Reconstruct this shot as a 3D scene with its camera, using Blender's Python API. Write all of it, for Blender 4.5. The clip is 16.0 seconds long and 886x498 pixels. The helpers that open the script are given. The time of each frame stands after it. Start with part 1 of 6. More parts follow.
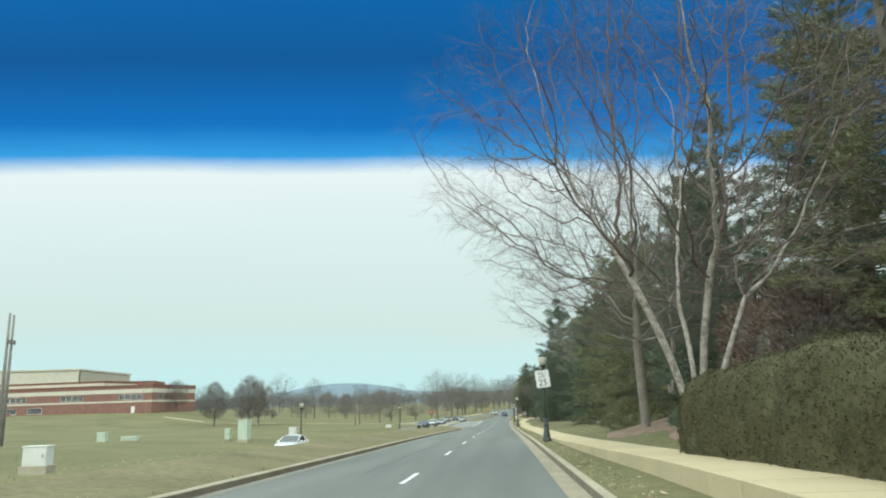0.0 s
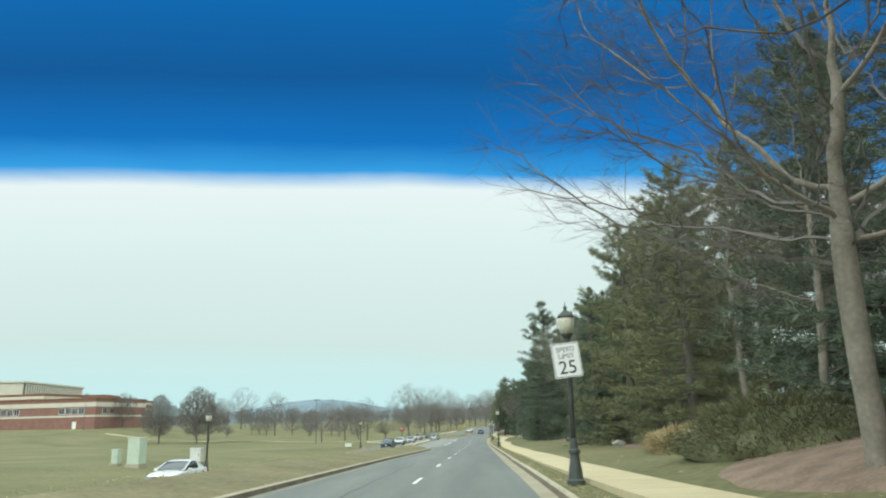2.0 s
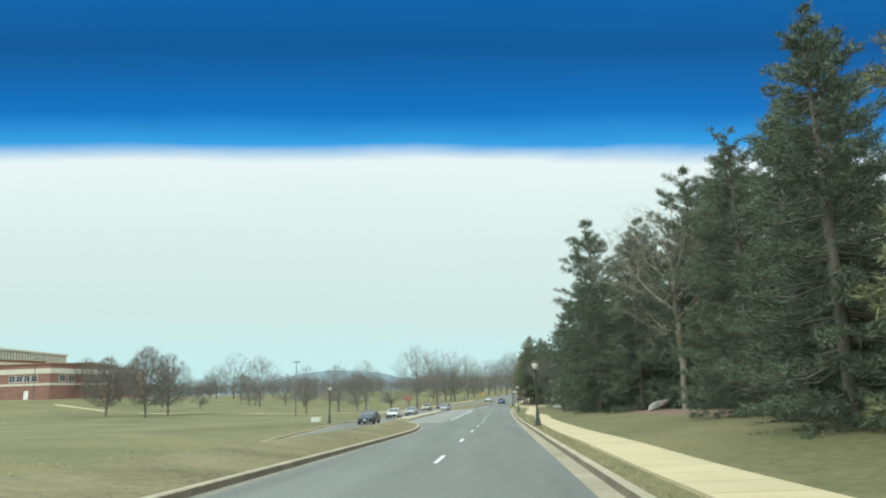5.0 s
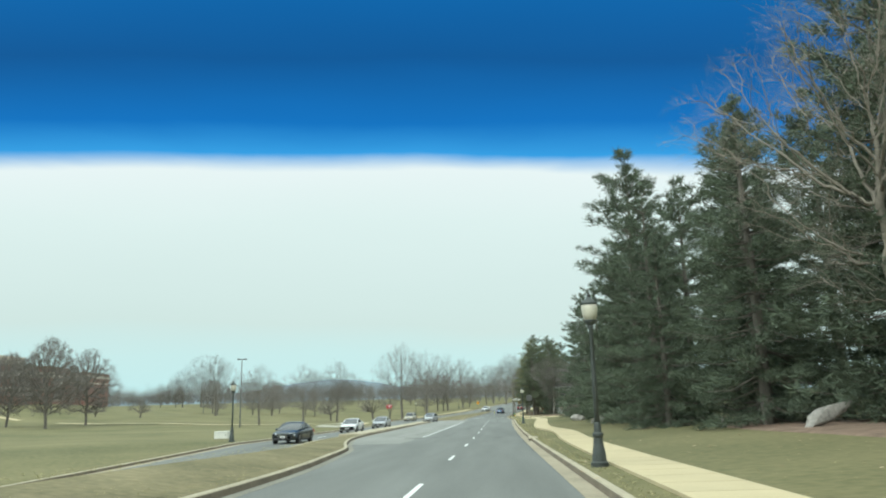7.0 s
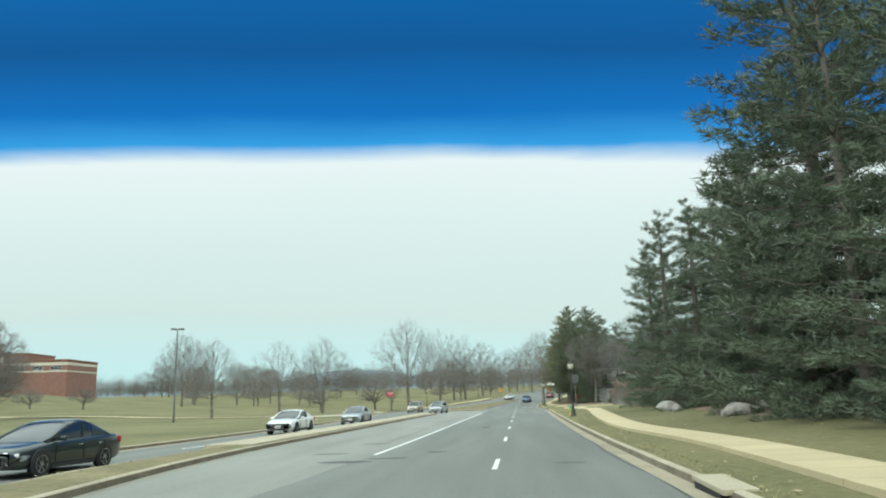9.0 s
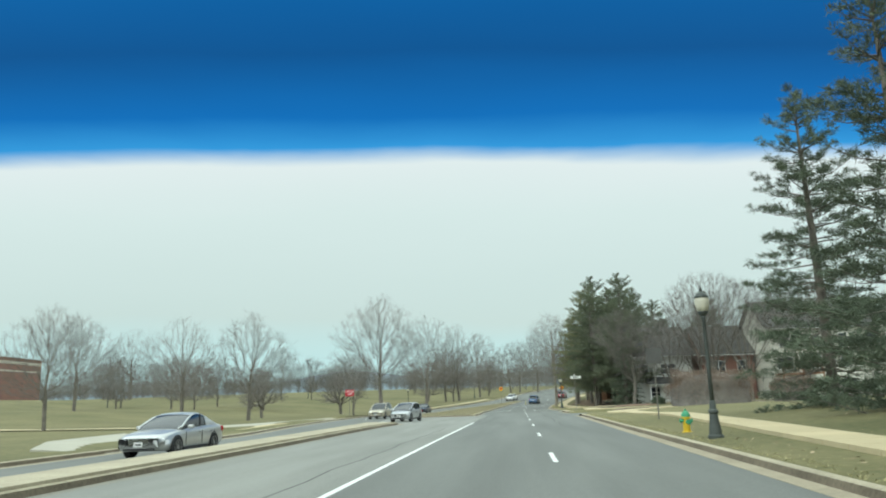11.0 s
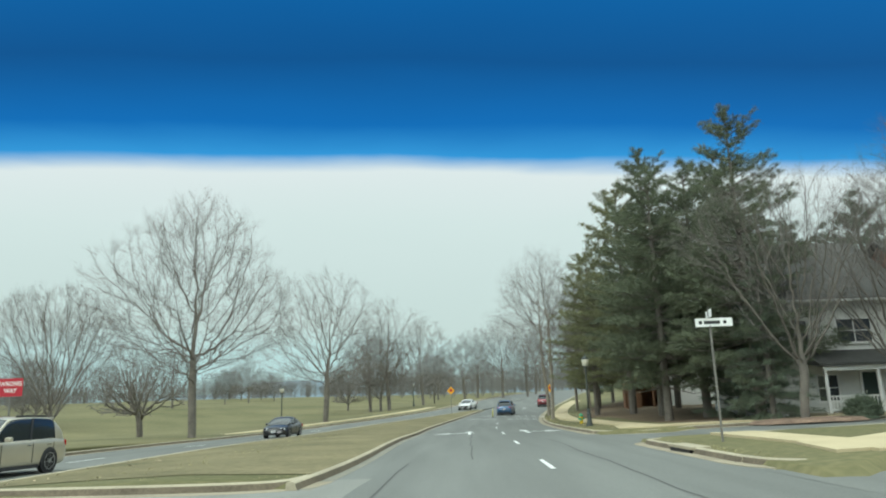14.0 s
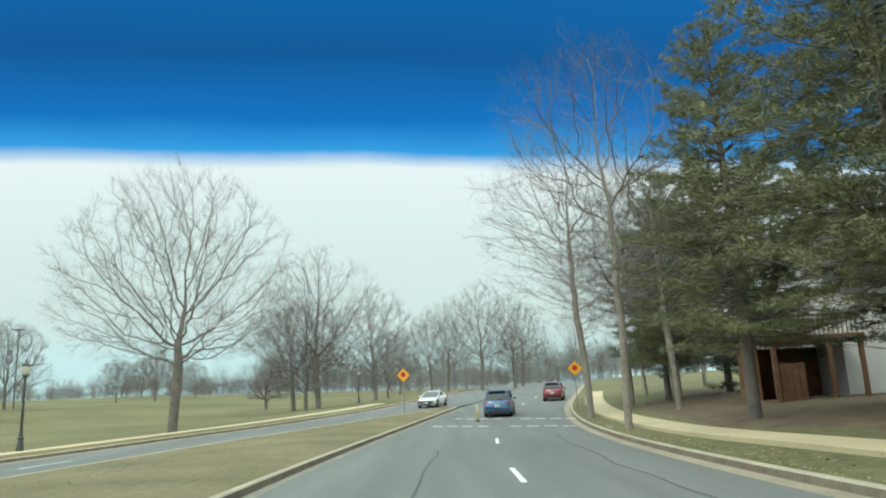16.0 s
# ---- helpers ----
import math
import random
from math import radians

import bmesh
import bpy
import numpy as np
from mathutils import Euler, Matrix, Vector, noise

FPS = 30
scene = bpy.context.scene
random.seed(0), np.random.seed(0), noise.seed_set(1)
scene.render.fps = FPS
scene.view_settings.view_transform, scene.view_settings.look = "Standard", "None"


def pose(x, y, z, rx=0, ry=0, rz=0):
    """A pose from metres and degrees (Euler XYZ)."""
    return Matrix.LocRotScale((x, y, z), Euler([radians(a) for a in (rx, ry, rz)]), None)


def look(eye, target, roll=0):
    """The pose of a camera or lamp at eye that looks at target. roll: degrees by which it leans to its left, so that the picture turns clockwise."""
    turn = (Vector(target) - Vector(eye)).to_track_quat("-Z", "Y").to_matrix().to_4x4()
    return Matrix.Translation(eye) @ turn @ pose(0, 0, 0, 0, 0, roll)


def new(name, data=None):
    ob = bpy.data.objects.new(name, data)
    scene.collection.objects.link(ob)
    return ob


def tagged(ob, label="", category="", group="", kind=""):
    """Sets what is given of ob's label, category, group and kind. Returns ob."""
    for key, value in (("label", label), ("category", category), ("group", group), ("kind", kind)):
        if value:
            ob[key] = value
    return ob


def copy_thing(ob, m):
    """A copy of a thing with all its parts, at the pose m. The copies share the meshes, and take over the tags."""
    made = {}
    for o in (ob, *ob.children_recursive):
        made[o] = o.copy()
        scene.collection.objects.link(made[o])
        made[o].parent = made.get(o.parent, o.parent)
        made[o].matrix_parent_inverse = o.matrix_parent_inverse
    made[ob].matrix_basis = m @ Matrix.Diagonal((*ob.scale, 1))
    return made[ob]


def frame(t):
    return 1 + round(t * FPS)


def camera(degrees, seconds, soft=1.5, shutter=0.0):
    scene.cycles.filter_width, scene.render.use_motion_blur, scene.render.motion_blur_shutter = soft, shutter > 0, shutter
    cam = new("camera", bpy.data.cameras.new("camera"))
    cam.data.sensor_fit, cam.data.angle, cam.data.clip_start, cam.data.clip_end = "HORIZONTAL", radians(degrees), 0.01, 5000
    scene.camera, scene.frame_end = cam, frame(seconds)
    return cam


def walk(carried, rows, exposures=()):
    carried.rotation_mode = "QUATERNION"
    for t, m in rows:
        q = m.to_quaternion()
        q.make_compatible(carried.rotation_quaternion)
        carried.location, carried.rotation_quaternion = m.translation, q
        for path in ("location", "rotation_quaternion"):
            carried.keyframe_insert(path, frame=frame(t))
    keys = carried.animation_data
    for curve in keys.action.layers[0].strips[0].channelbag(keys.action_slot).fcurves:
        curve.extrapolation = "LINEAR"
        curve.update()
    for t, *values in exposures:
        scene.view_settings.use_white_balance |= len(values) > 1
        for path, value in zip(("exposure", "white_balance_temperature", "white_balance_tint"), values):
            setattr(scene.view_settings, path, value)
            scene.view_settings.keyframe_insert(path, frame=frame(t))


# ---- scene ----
# ---- camera ----
cam = camera(64.2, 16.0, soft=2.0)
PATH = [
    (0.0, 1.315, 0.998, 1.324, 0.557, 10.740, 3.453, -1.64),
    (0.5, 1.332, 4.423, 1.271, 0.615, 14.096, 3.705, -1.06),
    (1.0, 1.292, 8.598, 1.192, 0.727, 18.240, 3.782, -1.40),
    (1.5, 1.166, 13.383, 1.083, 0.828, 23.071, 3.541, -1.92),
    (2.0, 1.041, 18.762, 0.971, 0.612, 28.473, 3.320, -1.42),
    (2.5, 0.887, 24.337, 0.845, 0.300, 34.088, 2.982, -2.08),
    (3.0, 0.831, 30.454, 0.702, 0.182, 40.221, 2.746, -1.99),
    (3.5, 0.782, 36.957, 0.597, 0.034, 46.732, 2.568, -1.70),
    (4.0, 0.755, 43.507, 0.476, 0.000, 53.291, 2.404, -1.74),
    (6.5, 0.806, 79.860, -0.377, 0.187, 89.626, 1.680, -1.49),
    (7.0, 0.756, 87.367, -0.580, 0.068, 97.121, 1.515, -1.40),
    (7.5, 0.600, 94.790, -0.799, -0.132, 104.527, 1.357, -1.51),
    (8.0, 0.419, 102.658, -0.935, -0.384, 112.392, 1.209, -1.33),
    (8.5, 0.116, 111.050, -1.157, -0.772, 120.789, 0.934, -1.56),
    (9.0, -0.332, 119.452, -1.338, -1.307, 129.208, 0.630, -1.67),
    (9.5, -0.774, 127.724, -1.531, -1.794, 137.490, 0.365, -2.20),
    (12.0, -2.259, 175.111, -2.321, -3.077, 184.853, -0.217, -1.30),
    (12.5, -2.451, 184.906, -2.444, -3.128, 194.648, -0.295, -1.27),
    (13.0, -2.599, 194.856, -2.600, -3.148, 204.598, -0.414, -1.32),
    (13.5, -2.748, 205.169, -2.700, -3.144, 214.930, -0.565, -1.69),
    (14.0, -2.849, 215.108, -2.881, -3.140, 224.880, -0.779, -2.00),
    (14.5, -2.811, 224.287, -2.986, -3.027, 234.058, -0.870, -2.04),
    (15.0, -2.716, 234.362, -3.129, -2.953, 244.137, -1.034, -2.07),
    (15.5, -2.618, 244.753, -3.287, -2.579, 254.539, -1.232, -2.36),
    (16.0, -2.442, 254.387, -3.352, -2.322, 264.175, -1.309, -2.56),
]
walk(cam, [(t, look((a, b, c), (d, e, f), roll)) for t, a, b, c, d, e, f, roll in PATH], exposures=[(0.0, 0.0), (9.7, 0.0), (11.8, -0.16), (14.5, -0.16), (15.4, -0.06), (16.0, 0.0)])

# ---- world and light ----
world = bpy.data.worlds.new("overcast_sky_and_tint")
scene.world = world
world.use_nodes = True
wn, wl = world.node_tree.nodes, world.node_tree.links
wn.clear()
w_out = wn.new("ShaderNodeOutputWorld")
w_bg = wn.new("ShaderNodeBackground")
w_co = wn.new("ShaderNodeTexCoord")
w_sep = wn.new("ShaderNodeSeparateXYZ")
w_ramp = wn.new("ShaderNodeValToRGB")
w_noise = wn.new("ShaderNodeTexNoise")
w_map = wn.new("ShaderNodeMapping")
w_add = wn.new("ShaderNodeMath")
w_sky = wn.new("ShaderNodeTexSky")
w_mix = wn.new("ShaderNodeMixRGB")
w_sky.sky_type = "NISHITA"
w_sky.sun_disc = False
w_sky.sun_elevation, w_sky.sun_rotation = radians(46), radians(217)
w_map.inputs["Scale"].default_value = (1.5, 1.5, 7.0)
w_noise.inputs["Scale"].default_value = 2.2
w_noise.inputs["Detail"].default_value = 4.0
w_add.operation = "MULTIPLY_ADD"
w_add.inputs[1].default_value = 0.035
wl.new(w_co.outputs["Generated"], w_sep.inputs[0])
wl.new(w_co.outputs["Generated"], w_map.inputs[0])
wl.new(w_map.outputs[0], w_noise.inputs[0])
wl.new(w_noise.outputs[0], w_add.inputs[0])
w_fwd = wn.new("ShaderNodeMath")
w_fwd.operation = "MAXIMUM"
w_fwd.inputs[1].default_value = 0.25
w_tan = wn.new("ShaderNodeMath")
w_tan.operation = "DIVIDE"
w_turn = wn.new("ShaderNodeMath")
w_turn.operation = "MULTIPLY_ADD"
w_turn.inputs[1].default_value = -0.065
wl.new(w_sep.outputs["X"], w_turn.inputs[0])
wl.new(w_sep.outputs["Y"], w_turn.inputs[2])
wl.new(w_turn.outputs[0], w_fwd.inputs[0])
w_lean = wn.new("ShaderNodeMath")
w_lean.operation = "MULTIPLY_ADD"
w_lean.inputs[1].default_value = 0.032
wl.new(w_sep.outputs["X"], w_lean.inputs[0])
wl.new(w_sep.outputs["Z"], w_lean.inputs[2])
wl.new(w_lean.outputs[0], w_tan.inputs[0])
wl.new(w_fwd.outputs[0], w_tan.inputs[1])
wl.new(w_tan.outputs[0], w_add.inputs[2])
wl.new(w_add.outputs[0], w_ramp.inputs[0])
# Blue stops imitate a windscreen tint band, put into the sky's colour.
SKY_AND_TINT = [(0.0, (0.38, 0.52, 0.52)), (0.03, (0.54, 0.83, 0.84)), (0.075, (0.57, 0.82, 0.81)), (0.12, (0.62, 0.78, 0.74)), (0.27, (0.72, 0.87, 0.84)),
       (0.345, (0.80, 0.91, 0.90)), (0.374, (0.03, 0.34, 0.76)), (0.425, (0.0, 0.165, 0.52)), (0.53, (0.0, 0.095, 0.31)),
       (0.72, (0.0, 0.15, 0.46)), (0.80, (1.05, 1.22, 1.16)), (1.0, (1.75, 2.08, 2.02))]
el = w_ramp.color_ramp.elements
while len(el) < len(SKY_AND_TINT):
    el.new(0.5)
for e_, (p_, c_) in zip(el, SKY_AND_TINT):
    e_.position, e_.color = p_, (*c_, 1)
w_mix.inputs[0].default_value = 0.006
wl.new(w_ramp.outputs[0], w_mix.inputs[1])
wl.new(w_sky.outputs[0], w_mix.inputs[2])
wl.new(w_mix.outputs[0], w_bg.inputs[0])
w_bg.inputs[1].default_value = 1.0
wl.new(w_bg.outputs[0], w_out.inputs[0])

sun = new("sun", bpy.data.lights.new("sun", "SUN"))
sun.data.energy, sun.data.angle, sun.data.color = 1.5, radians(24), (0.95, 0.97, 0.93)
sun.matrix_world = look((-34, -46, 60), (0, 0, 0))
scene.view_settings.exposure = 0.0


# ---- materials ----
def mat(name, color, rough=0.8, metal=0.0, vary=0.25, scale=3.0, fine=40.0, bump=0.2, color2=None, island=0.0, obj=0.0, spec=0.3, trans=0.0, streak=None):
    """A surface with colour variation at two scales and fine relief."""
    m = bpy.data.materials.new(name)
    m.use_nodes = True
    n, l = m.node_tree.nodes, m.node_tree.links
    b = n["Principled BSDF"]
    co = n.new("ShaderNodeTexCoord")
    big, small = n.new("ShaderNodeTexNoise"), n.new("ShaderNodeTexNoise")
    big.inputs["Scale"].default_value, small.inputs["Scale"].default_value = scale, fine
    big.inputs["Detail"].default_value = 5
    small.inputs["Detail"].default_value = 3
    geo = n.new("ShaderNodeNewGeometry")
    if streak:
        mp = n.new("ShaderNodeMapping")
        mp.inputs["Scale"].default_value = streak
        l.new(geo.outputs["Position"], mp.inputs["Vector"])
        l.new(mp.outputs[0], big.inputs["Vector"])
    else:
        l.new(geo.outputs["Position"], big.inputs["Vector"])
    l.new(geo.outputs["Position"], small.inputs["Vector"])
    add = n.new("ShaderNodeMath")
    add.operation = "MULTIPLY_ADD"
    add.inputs[1].default_value = 0.45
    l.new(small.outputs[0], add.inputs[0])
    half = n.new("ShaderNodeMath")
    half.operation = "MULTIPLY"
    half.inputs[1].default_value = 0.55
    l.new(big.outputs[0], half.inputs[0])
    l.new(half.outputs[0], add.inputs[2])
    last = add
    if island or obj:
        src = geo.outputs["Random Per Island"] if island else n.new("ShaderNodeObjectInfo").outputs["Random"]
        isl = n.new("ShaderNodeMath")
        isl.operation = "MULTIPLY_ADD"
        isl.inputs[1].default_value = island or obj
        l.new(src, isl.inputs[0])
        sub = n.new("ShaderNodeMath")
        sub.operation = "SUBTRACT"
        sub.inputs[1].default_value = 0.5 * (island or obj)
        l.new(add.outputs[0], sub.inputs[0])
        l.new(sub.outputs[0], isl.inputs[2])
        last = isl
    ramp = n.new("ShaderNodeValToRGB")
    c1 = [c * (1 - vary) for c in color]
    c2 = color2 or [min(1, c * (1 + vary)) for c in color]
    ramp.color_ramp.elements[0].position, ramp.color_ramp.elements[0].color = 0.3, (*c1, 1)
    ramp.color_ramp.elements[1].position, ramp.color_ramp.elements[1].color = 0.7, (*c2, 1)
    l.new(last.outputs[0], ramp.inputs[0])
    l.new(ramp.outputs[0], b.inputs["Base Color"])
    b.inputs["Roughness"].default_value, b.inputs["Metallic"].default_value = rough, metal
    b.inputs["Specular IOR Level"].default_value = spec
    if trans:
        b.inputs["Transmission Weight"].default_value = trans
    if bump:
        bp = n.new("ShaderNodeBump")
        bp.inputs["Strength"].default_value = bump
        bp.inputs["Distance"].default_value = 0.02
        l.new(small.outputs[0], bp.inputs["Height"])
        l.new(bp.outputs[0], b.inputs["Normal"])
    return m


def plain(name, color, rough=0.5, metal=0.0, spec=0.5, emit=0.0):
    m = bpy.data.materials.new(name)
    m.use_nodes = True
    b = m.node_tree.nodes["Principled BSDF"]
    b.inputs["Base Color"].default_value = (*color, 1)
    b.inputs["Roughness"].default_value, b.inputs["Metallic"].default_value = rough, metal
    b.inputs["Specular IOR Level"].default_value = spec
    if emit:
        b.inputs["Emission Color"].default_value = (*color, 1)
        b.inputs["Emission Strength"].default_value = emit
    return m


M_ASPHALT = mat("asphalt", (0.150, 0.156, 0.142), 0.85, vary=0.26, scale=1.0, fine=25, bump=0.25, streak=(0.9, 0.06, 1.0))
M_ASPHALT2 = mat("worn_asphalt", (0.215, 0.218, 0.195), 0.85, vary=0.24, scale=1.0, fine=25, bump=0.25, streak=(0.8, 0.08, 1.0))
M_CONCRETE = mat("kerb_concrete", (0.36, 0.32, 0.23), 0.9, vary=0.25, scale=0.6, fine=14)
M_WALKWAY = mat("pavement_concrete", (0.47, 0.395, 0.245), 0.9, vary=0.1, scale=0.8, fine=20, obj=0.25)
M_APRON = mat("weathered_apron_concrete", (0.36, 0.345, 0.28), 0.9, vary=0.14, scale=0.6, fine=16)
# Darker brown concrete for the upright kerb face only.
M_KERBFACE = mat("dark_kerb_face_concrete", (0.145, 0.12, 0.085), 0.9, vary=0.4, scale=1.2, fine=14)
M_GUTTER = mat("grey_gutter_concrete", (0.215, 0.205, 0.165), 0.9, vary=0.3, scale=0.7, fine=14)
M_GUTTER2 = mat("tan_gutter_concrete", (0.30, 0.26, 0.185), 0.9, vary=0.3, scale=0.7, fine=14)
M_GRASS = mat("winter_grass", (0.105, 0.112, 0.044), 0.95, vary=0.3, scale=0.10, fine=3.5, bump=0.7, color2=(0.205, 0.180, 0.088))
M_TURF = mat("worn_winter_turf", (0.140, 0.130, 0.060), 0.95, vary=0.4, scale=0.35, fine=5.0, bump=0.8, color2=(0.235, 0.198, 0.108))
M_BLADES = mat("grass_blades", (0.27, 0.26, 0.125), 0.9, vary=0.2, scale=0.3, fine=3, bump=0, color2=(0.42, 0.37, 0.20), island=0.5)
M_MULCH = mat("bark_mulch", (0.20, 0.138, 0.10), 0.95, vary=0.5, scale=1.4, fine=16, bump=1.0)
M_MULCH2 = mat("dark_needle_mulch", (0.135, 0.098, 0.062), 0.95, vary=0.5, scale=1.4, fine=16, bump=1.0)
M_PAINT = mat("road_paint", (0.66, 0.67, 0.64), 0.7, vary=0.12, scale=2, fine=18)
M_BARK = mat("grey_bark", (0.150, 0.134, 0.112), 0.95, vary=0.35, scale=2, fine=14, bump=0.6)
# Paler than twig_bark: distance haze is put into this grey.
M_HAZETWIG = mat("haze_paled_twigs", (0.20, 0.195, 0.18), 0.95, vary=0.25, scale=0.05, fine=1.5, bump=0)
M_TWIG = mat("twig_bark", (0.160, 0.146, 0.130), 0.95, vary=0.3, scale=1, fine=4, bump=0)
M_PALEBARK = mat("pale_grey_bark", (0.23, 0.205, 0.165), 0.95, vary=0.35, scale=2, fine=12, bump=0.5)
M_BIRCH = mat("pale_birch_bark", (0.30, 0.255, 0.20), 0.9, vary=0.6, scale=5, fine=9, bump=0.6, color2=(0.56, 0.51, 0.44))
M_NEEDLE = mat("pine_needles", (0.085, 0.112, 0.074), 0.7, vary=0.25, scale=0.5, fine=3, bump=0, color2=(0.148, 0.186, 0.122), island=0.22)
M_NEEDLE2 = mat("olive_pine_needles", (0.142, 0.152, 0.078), 0.7, vary=0.25, scale=0.5, fine=3, bump=0, color2=(0.25, 0.258, 0.138), island=0.22)
# Yellow-green needles; light from the grove's open side is put into the tone.
M_NEEDLE3 = mat("sunlit_yellow_green_needles", (0.145, 0.158, 0.078), 0.7, vary=0.25, scale=0.5, fine=3, bump=0, color2=(0.25, 0.26, 0.135), island=0.22)
M_NEEDLE4 = mat("dark_pine_needles", (0.098, 0.122, 0.076), 0.7, vary=0.25, scale=0.5, fine=3, bump=0, color2=(0.175, 0.202, 0.124), island=0.22)
M_BIRCHTWIG = mat("dark_birch_twigs", (0.115, 0.085, 0.072), 0.9, vary=0.3, scale=3, fine=9, bump=0, color2=(0.175, 0.135, 0.115))
M_HEDGE = mat("hedge_leaves", (0.055, 0.056, 0.025), 0.85, vary=0.25, scale=1.2, fine=8, bump=0, color2=(0.098, 0.088, 0.040), island=0.12)
M_BUSH = mat("brown_twig_bush", (0.175, 0.125, 0.092), 0.9, vary=0.3, scale=0.6, fine=6, bump=0, color2=(0.32, 0.245, 0.195), island=0.5)
M_ROCK = mat("grey_boulder", (0.29, 0.275, 0.245), 0.9, vary=0.4, scale=1.4, fine=10, bump=0.7)


# ---- helpers for meshes ----
def mesh_ob(name, verts, faces, material, parent=None, label="", smooth=False, mats=None, midx=None):
    me = bpy.data.meshes.new(name)
    me.from_pydata(verts, [], faces)
    for m in (mats or [material]):
        me.materials.append(m)
    if midx is not None:
        me.polygons.foreach_set("material_index", midx)
    if smooth:
        me.polygons.foreach_set("use_smooth", [True] * len(me.polygons))
    me.update()
    ob = new(name, me)
    if parent is not None:
        ob.parent = parent
    if label:
        ob["label"] = label
    return ob


def part(name, bm, material, parent, label="", smooth=False):
    me = bpy.data.meshes.new(name)
    bm.to_mesh(me)
    bm.free()
    me.materials.append(material)
    if smooth:
        me.polygons.foreach_set("use_smooth", [True] * len(me.polygons))
    ob = new(name, me)
    ob.parent = parent
    if label:
        ob["label"] = label
    return ob


def lerp_table(table, v):
    if v <= table[0][0]:
        return table[0][1]
    for (a, p), (b, q) in zip(table, table[1:]):
        if v <= b:
            k = (v - a) / (b - a)
            return p + (q - p) * k
    return table[-1][1]


def smooth_table(table, v):
    n = len(table)
    if v <= table[0][0]:
        return table[0][1]
    if v >= table[-1][0]:
        return table[-1][1]
    for i in range(n - 1):
        (a, p), (b, q) = table[i], table[i + 1]
        if v <= b:
            s0 = (q - table[i - 1][1]) / (b - table[i - 1][0]) if i else (q - p) / (b - a)
            s1 = (table[i + 2][1] - p) / (table[i + 2][0] - a) if i + 2 < n else (q - p) / (b - a)
            k, h = (v - a) / (b - a), b - a
            return (2 * k**3 - 3 * k**2 + 1) * p + (k**3 - 2 * k**2 + k) * h * s0 + (3 * k**2 - 2 * k**3) * q + (k**3 - k**2) * h * s1


# ---- the lie of the land ----
ROAD_Z = [(-120, 2.45), (-20, 0.35), (20, -0.44), (60, -1.30), (100, -2.29), (140, -3.22), (185, -3.85), (220, -4.33), (250, -4.72), (265, -4.93), (278, -5.04),
          (288, -5.02), (296, -4.92), (305, -4.70), (320, -4.2), (370, -2.4), (450, -0.9), (600, 0.2), (1000, 1.5), (2600, 4.0)]


def road_z(y):
    return smooth_table(ROAD_Z, y)


def bend(y):
    """Sideways shift of the road where it curves to the right."""
    if y < 265:
        return 0.0
    if y < 320:
        return (y - 265) ** 2 / 480.0
    return 6.3 + (y - 320) * 0.229


L_EDGE = [(-120, -4.86), (60, -4.76), (100, -4.66), (108, -5.0), (116, -5.8), (122, -6.5), (130, -8.2), (140, -9.8), (150, -10.4), (180, -10.5), (206, -10.3), (216, -8.2), (229, -6.2), (250, -6.3), (262, -6.1), (2600, -6.1)]
R_EDGE = [(-120, 2.75), (40, 2.75), (60, 2.65), (150, 2.7), (187, 3.0), (200, 3.2), (216, 3.4), (232, 3.25), (2600, 3.25)]
ON_EDGE = [(-120, -12.8), (140, -12.4), (200, -12.4), (229, -14.5), (255, -15.4), (270, -14.8), (282, -14.5), (291, -13.8), (300, -12.0), (309, -9.9), (317, -8.0), (326, -6.8), (2600, -6.8)]
OF_EDGE = [(-120, -18.6), (150, -17.8), (195, -17.8), (205, -19.0), (220, -20.8), (234, -21.8), (250, -22.2), (262, -22.0), (273, -21.0), (285, -20.2), (295, -19.3), (308, -16.8), (325, -15.0), (2600, -15.0)]


def left_edge(y):
    return smooth_table(L_EDGE, y) + bend(y)


def right_edge(y):
    return smooth_table(R_EDGE, y) + bend(y)


def onc_near(y):
    return smooth_table(ON_EDGE, y) + bend(y)


def onc_far(y):
    return smooth_table(OF_EDGE, y) + bend(y)


def onc_z(y):
    return road_z(y) - lerp_table([(-120, 1.05), (108, 1.05), (138, 0.12), (2600, 0.05)], y)


def side_street(x, y):
    """True inside the two side roads and the gap of the median."""
    r = right_edge(y)
    if x > r - 0.5 and x < 60:
        s = (x - 3.0)
        if 219.5 + 0.62 * s < y < 228.0 + 0.62 * s:
            return True
        if 242.5 + 0.10 * s < y < 250.0 + 0.10 * s:
            return True
    return False


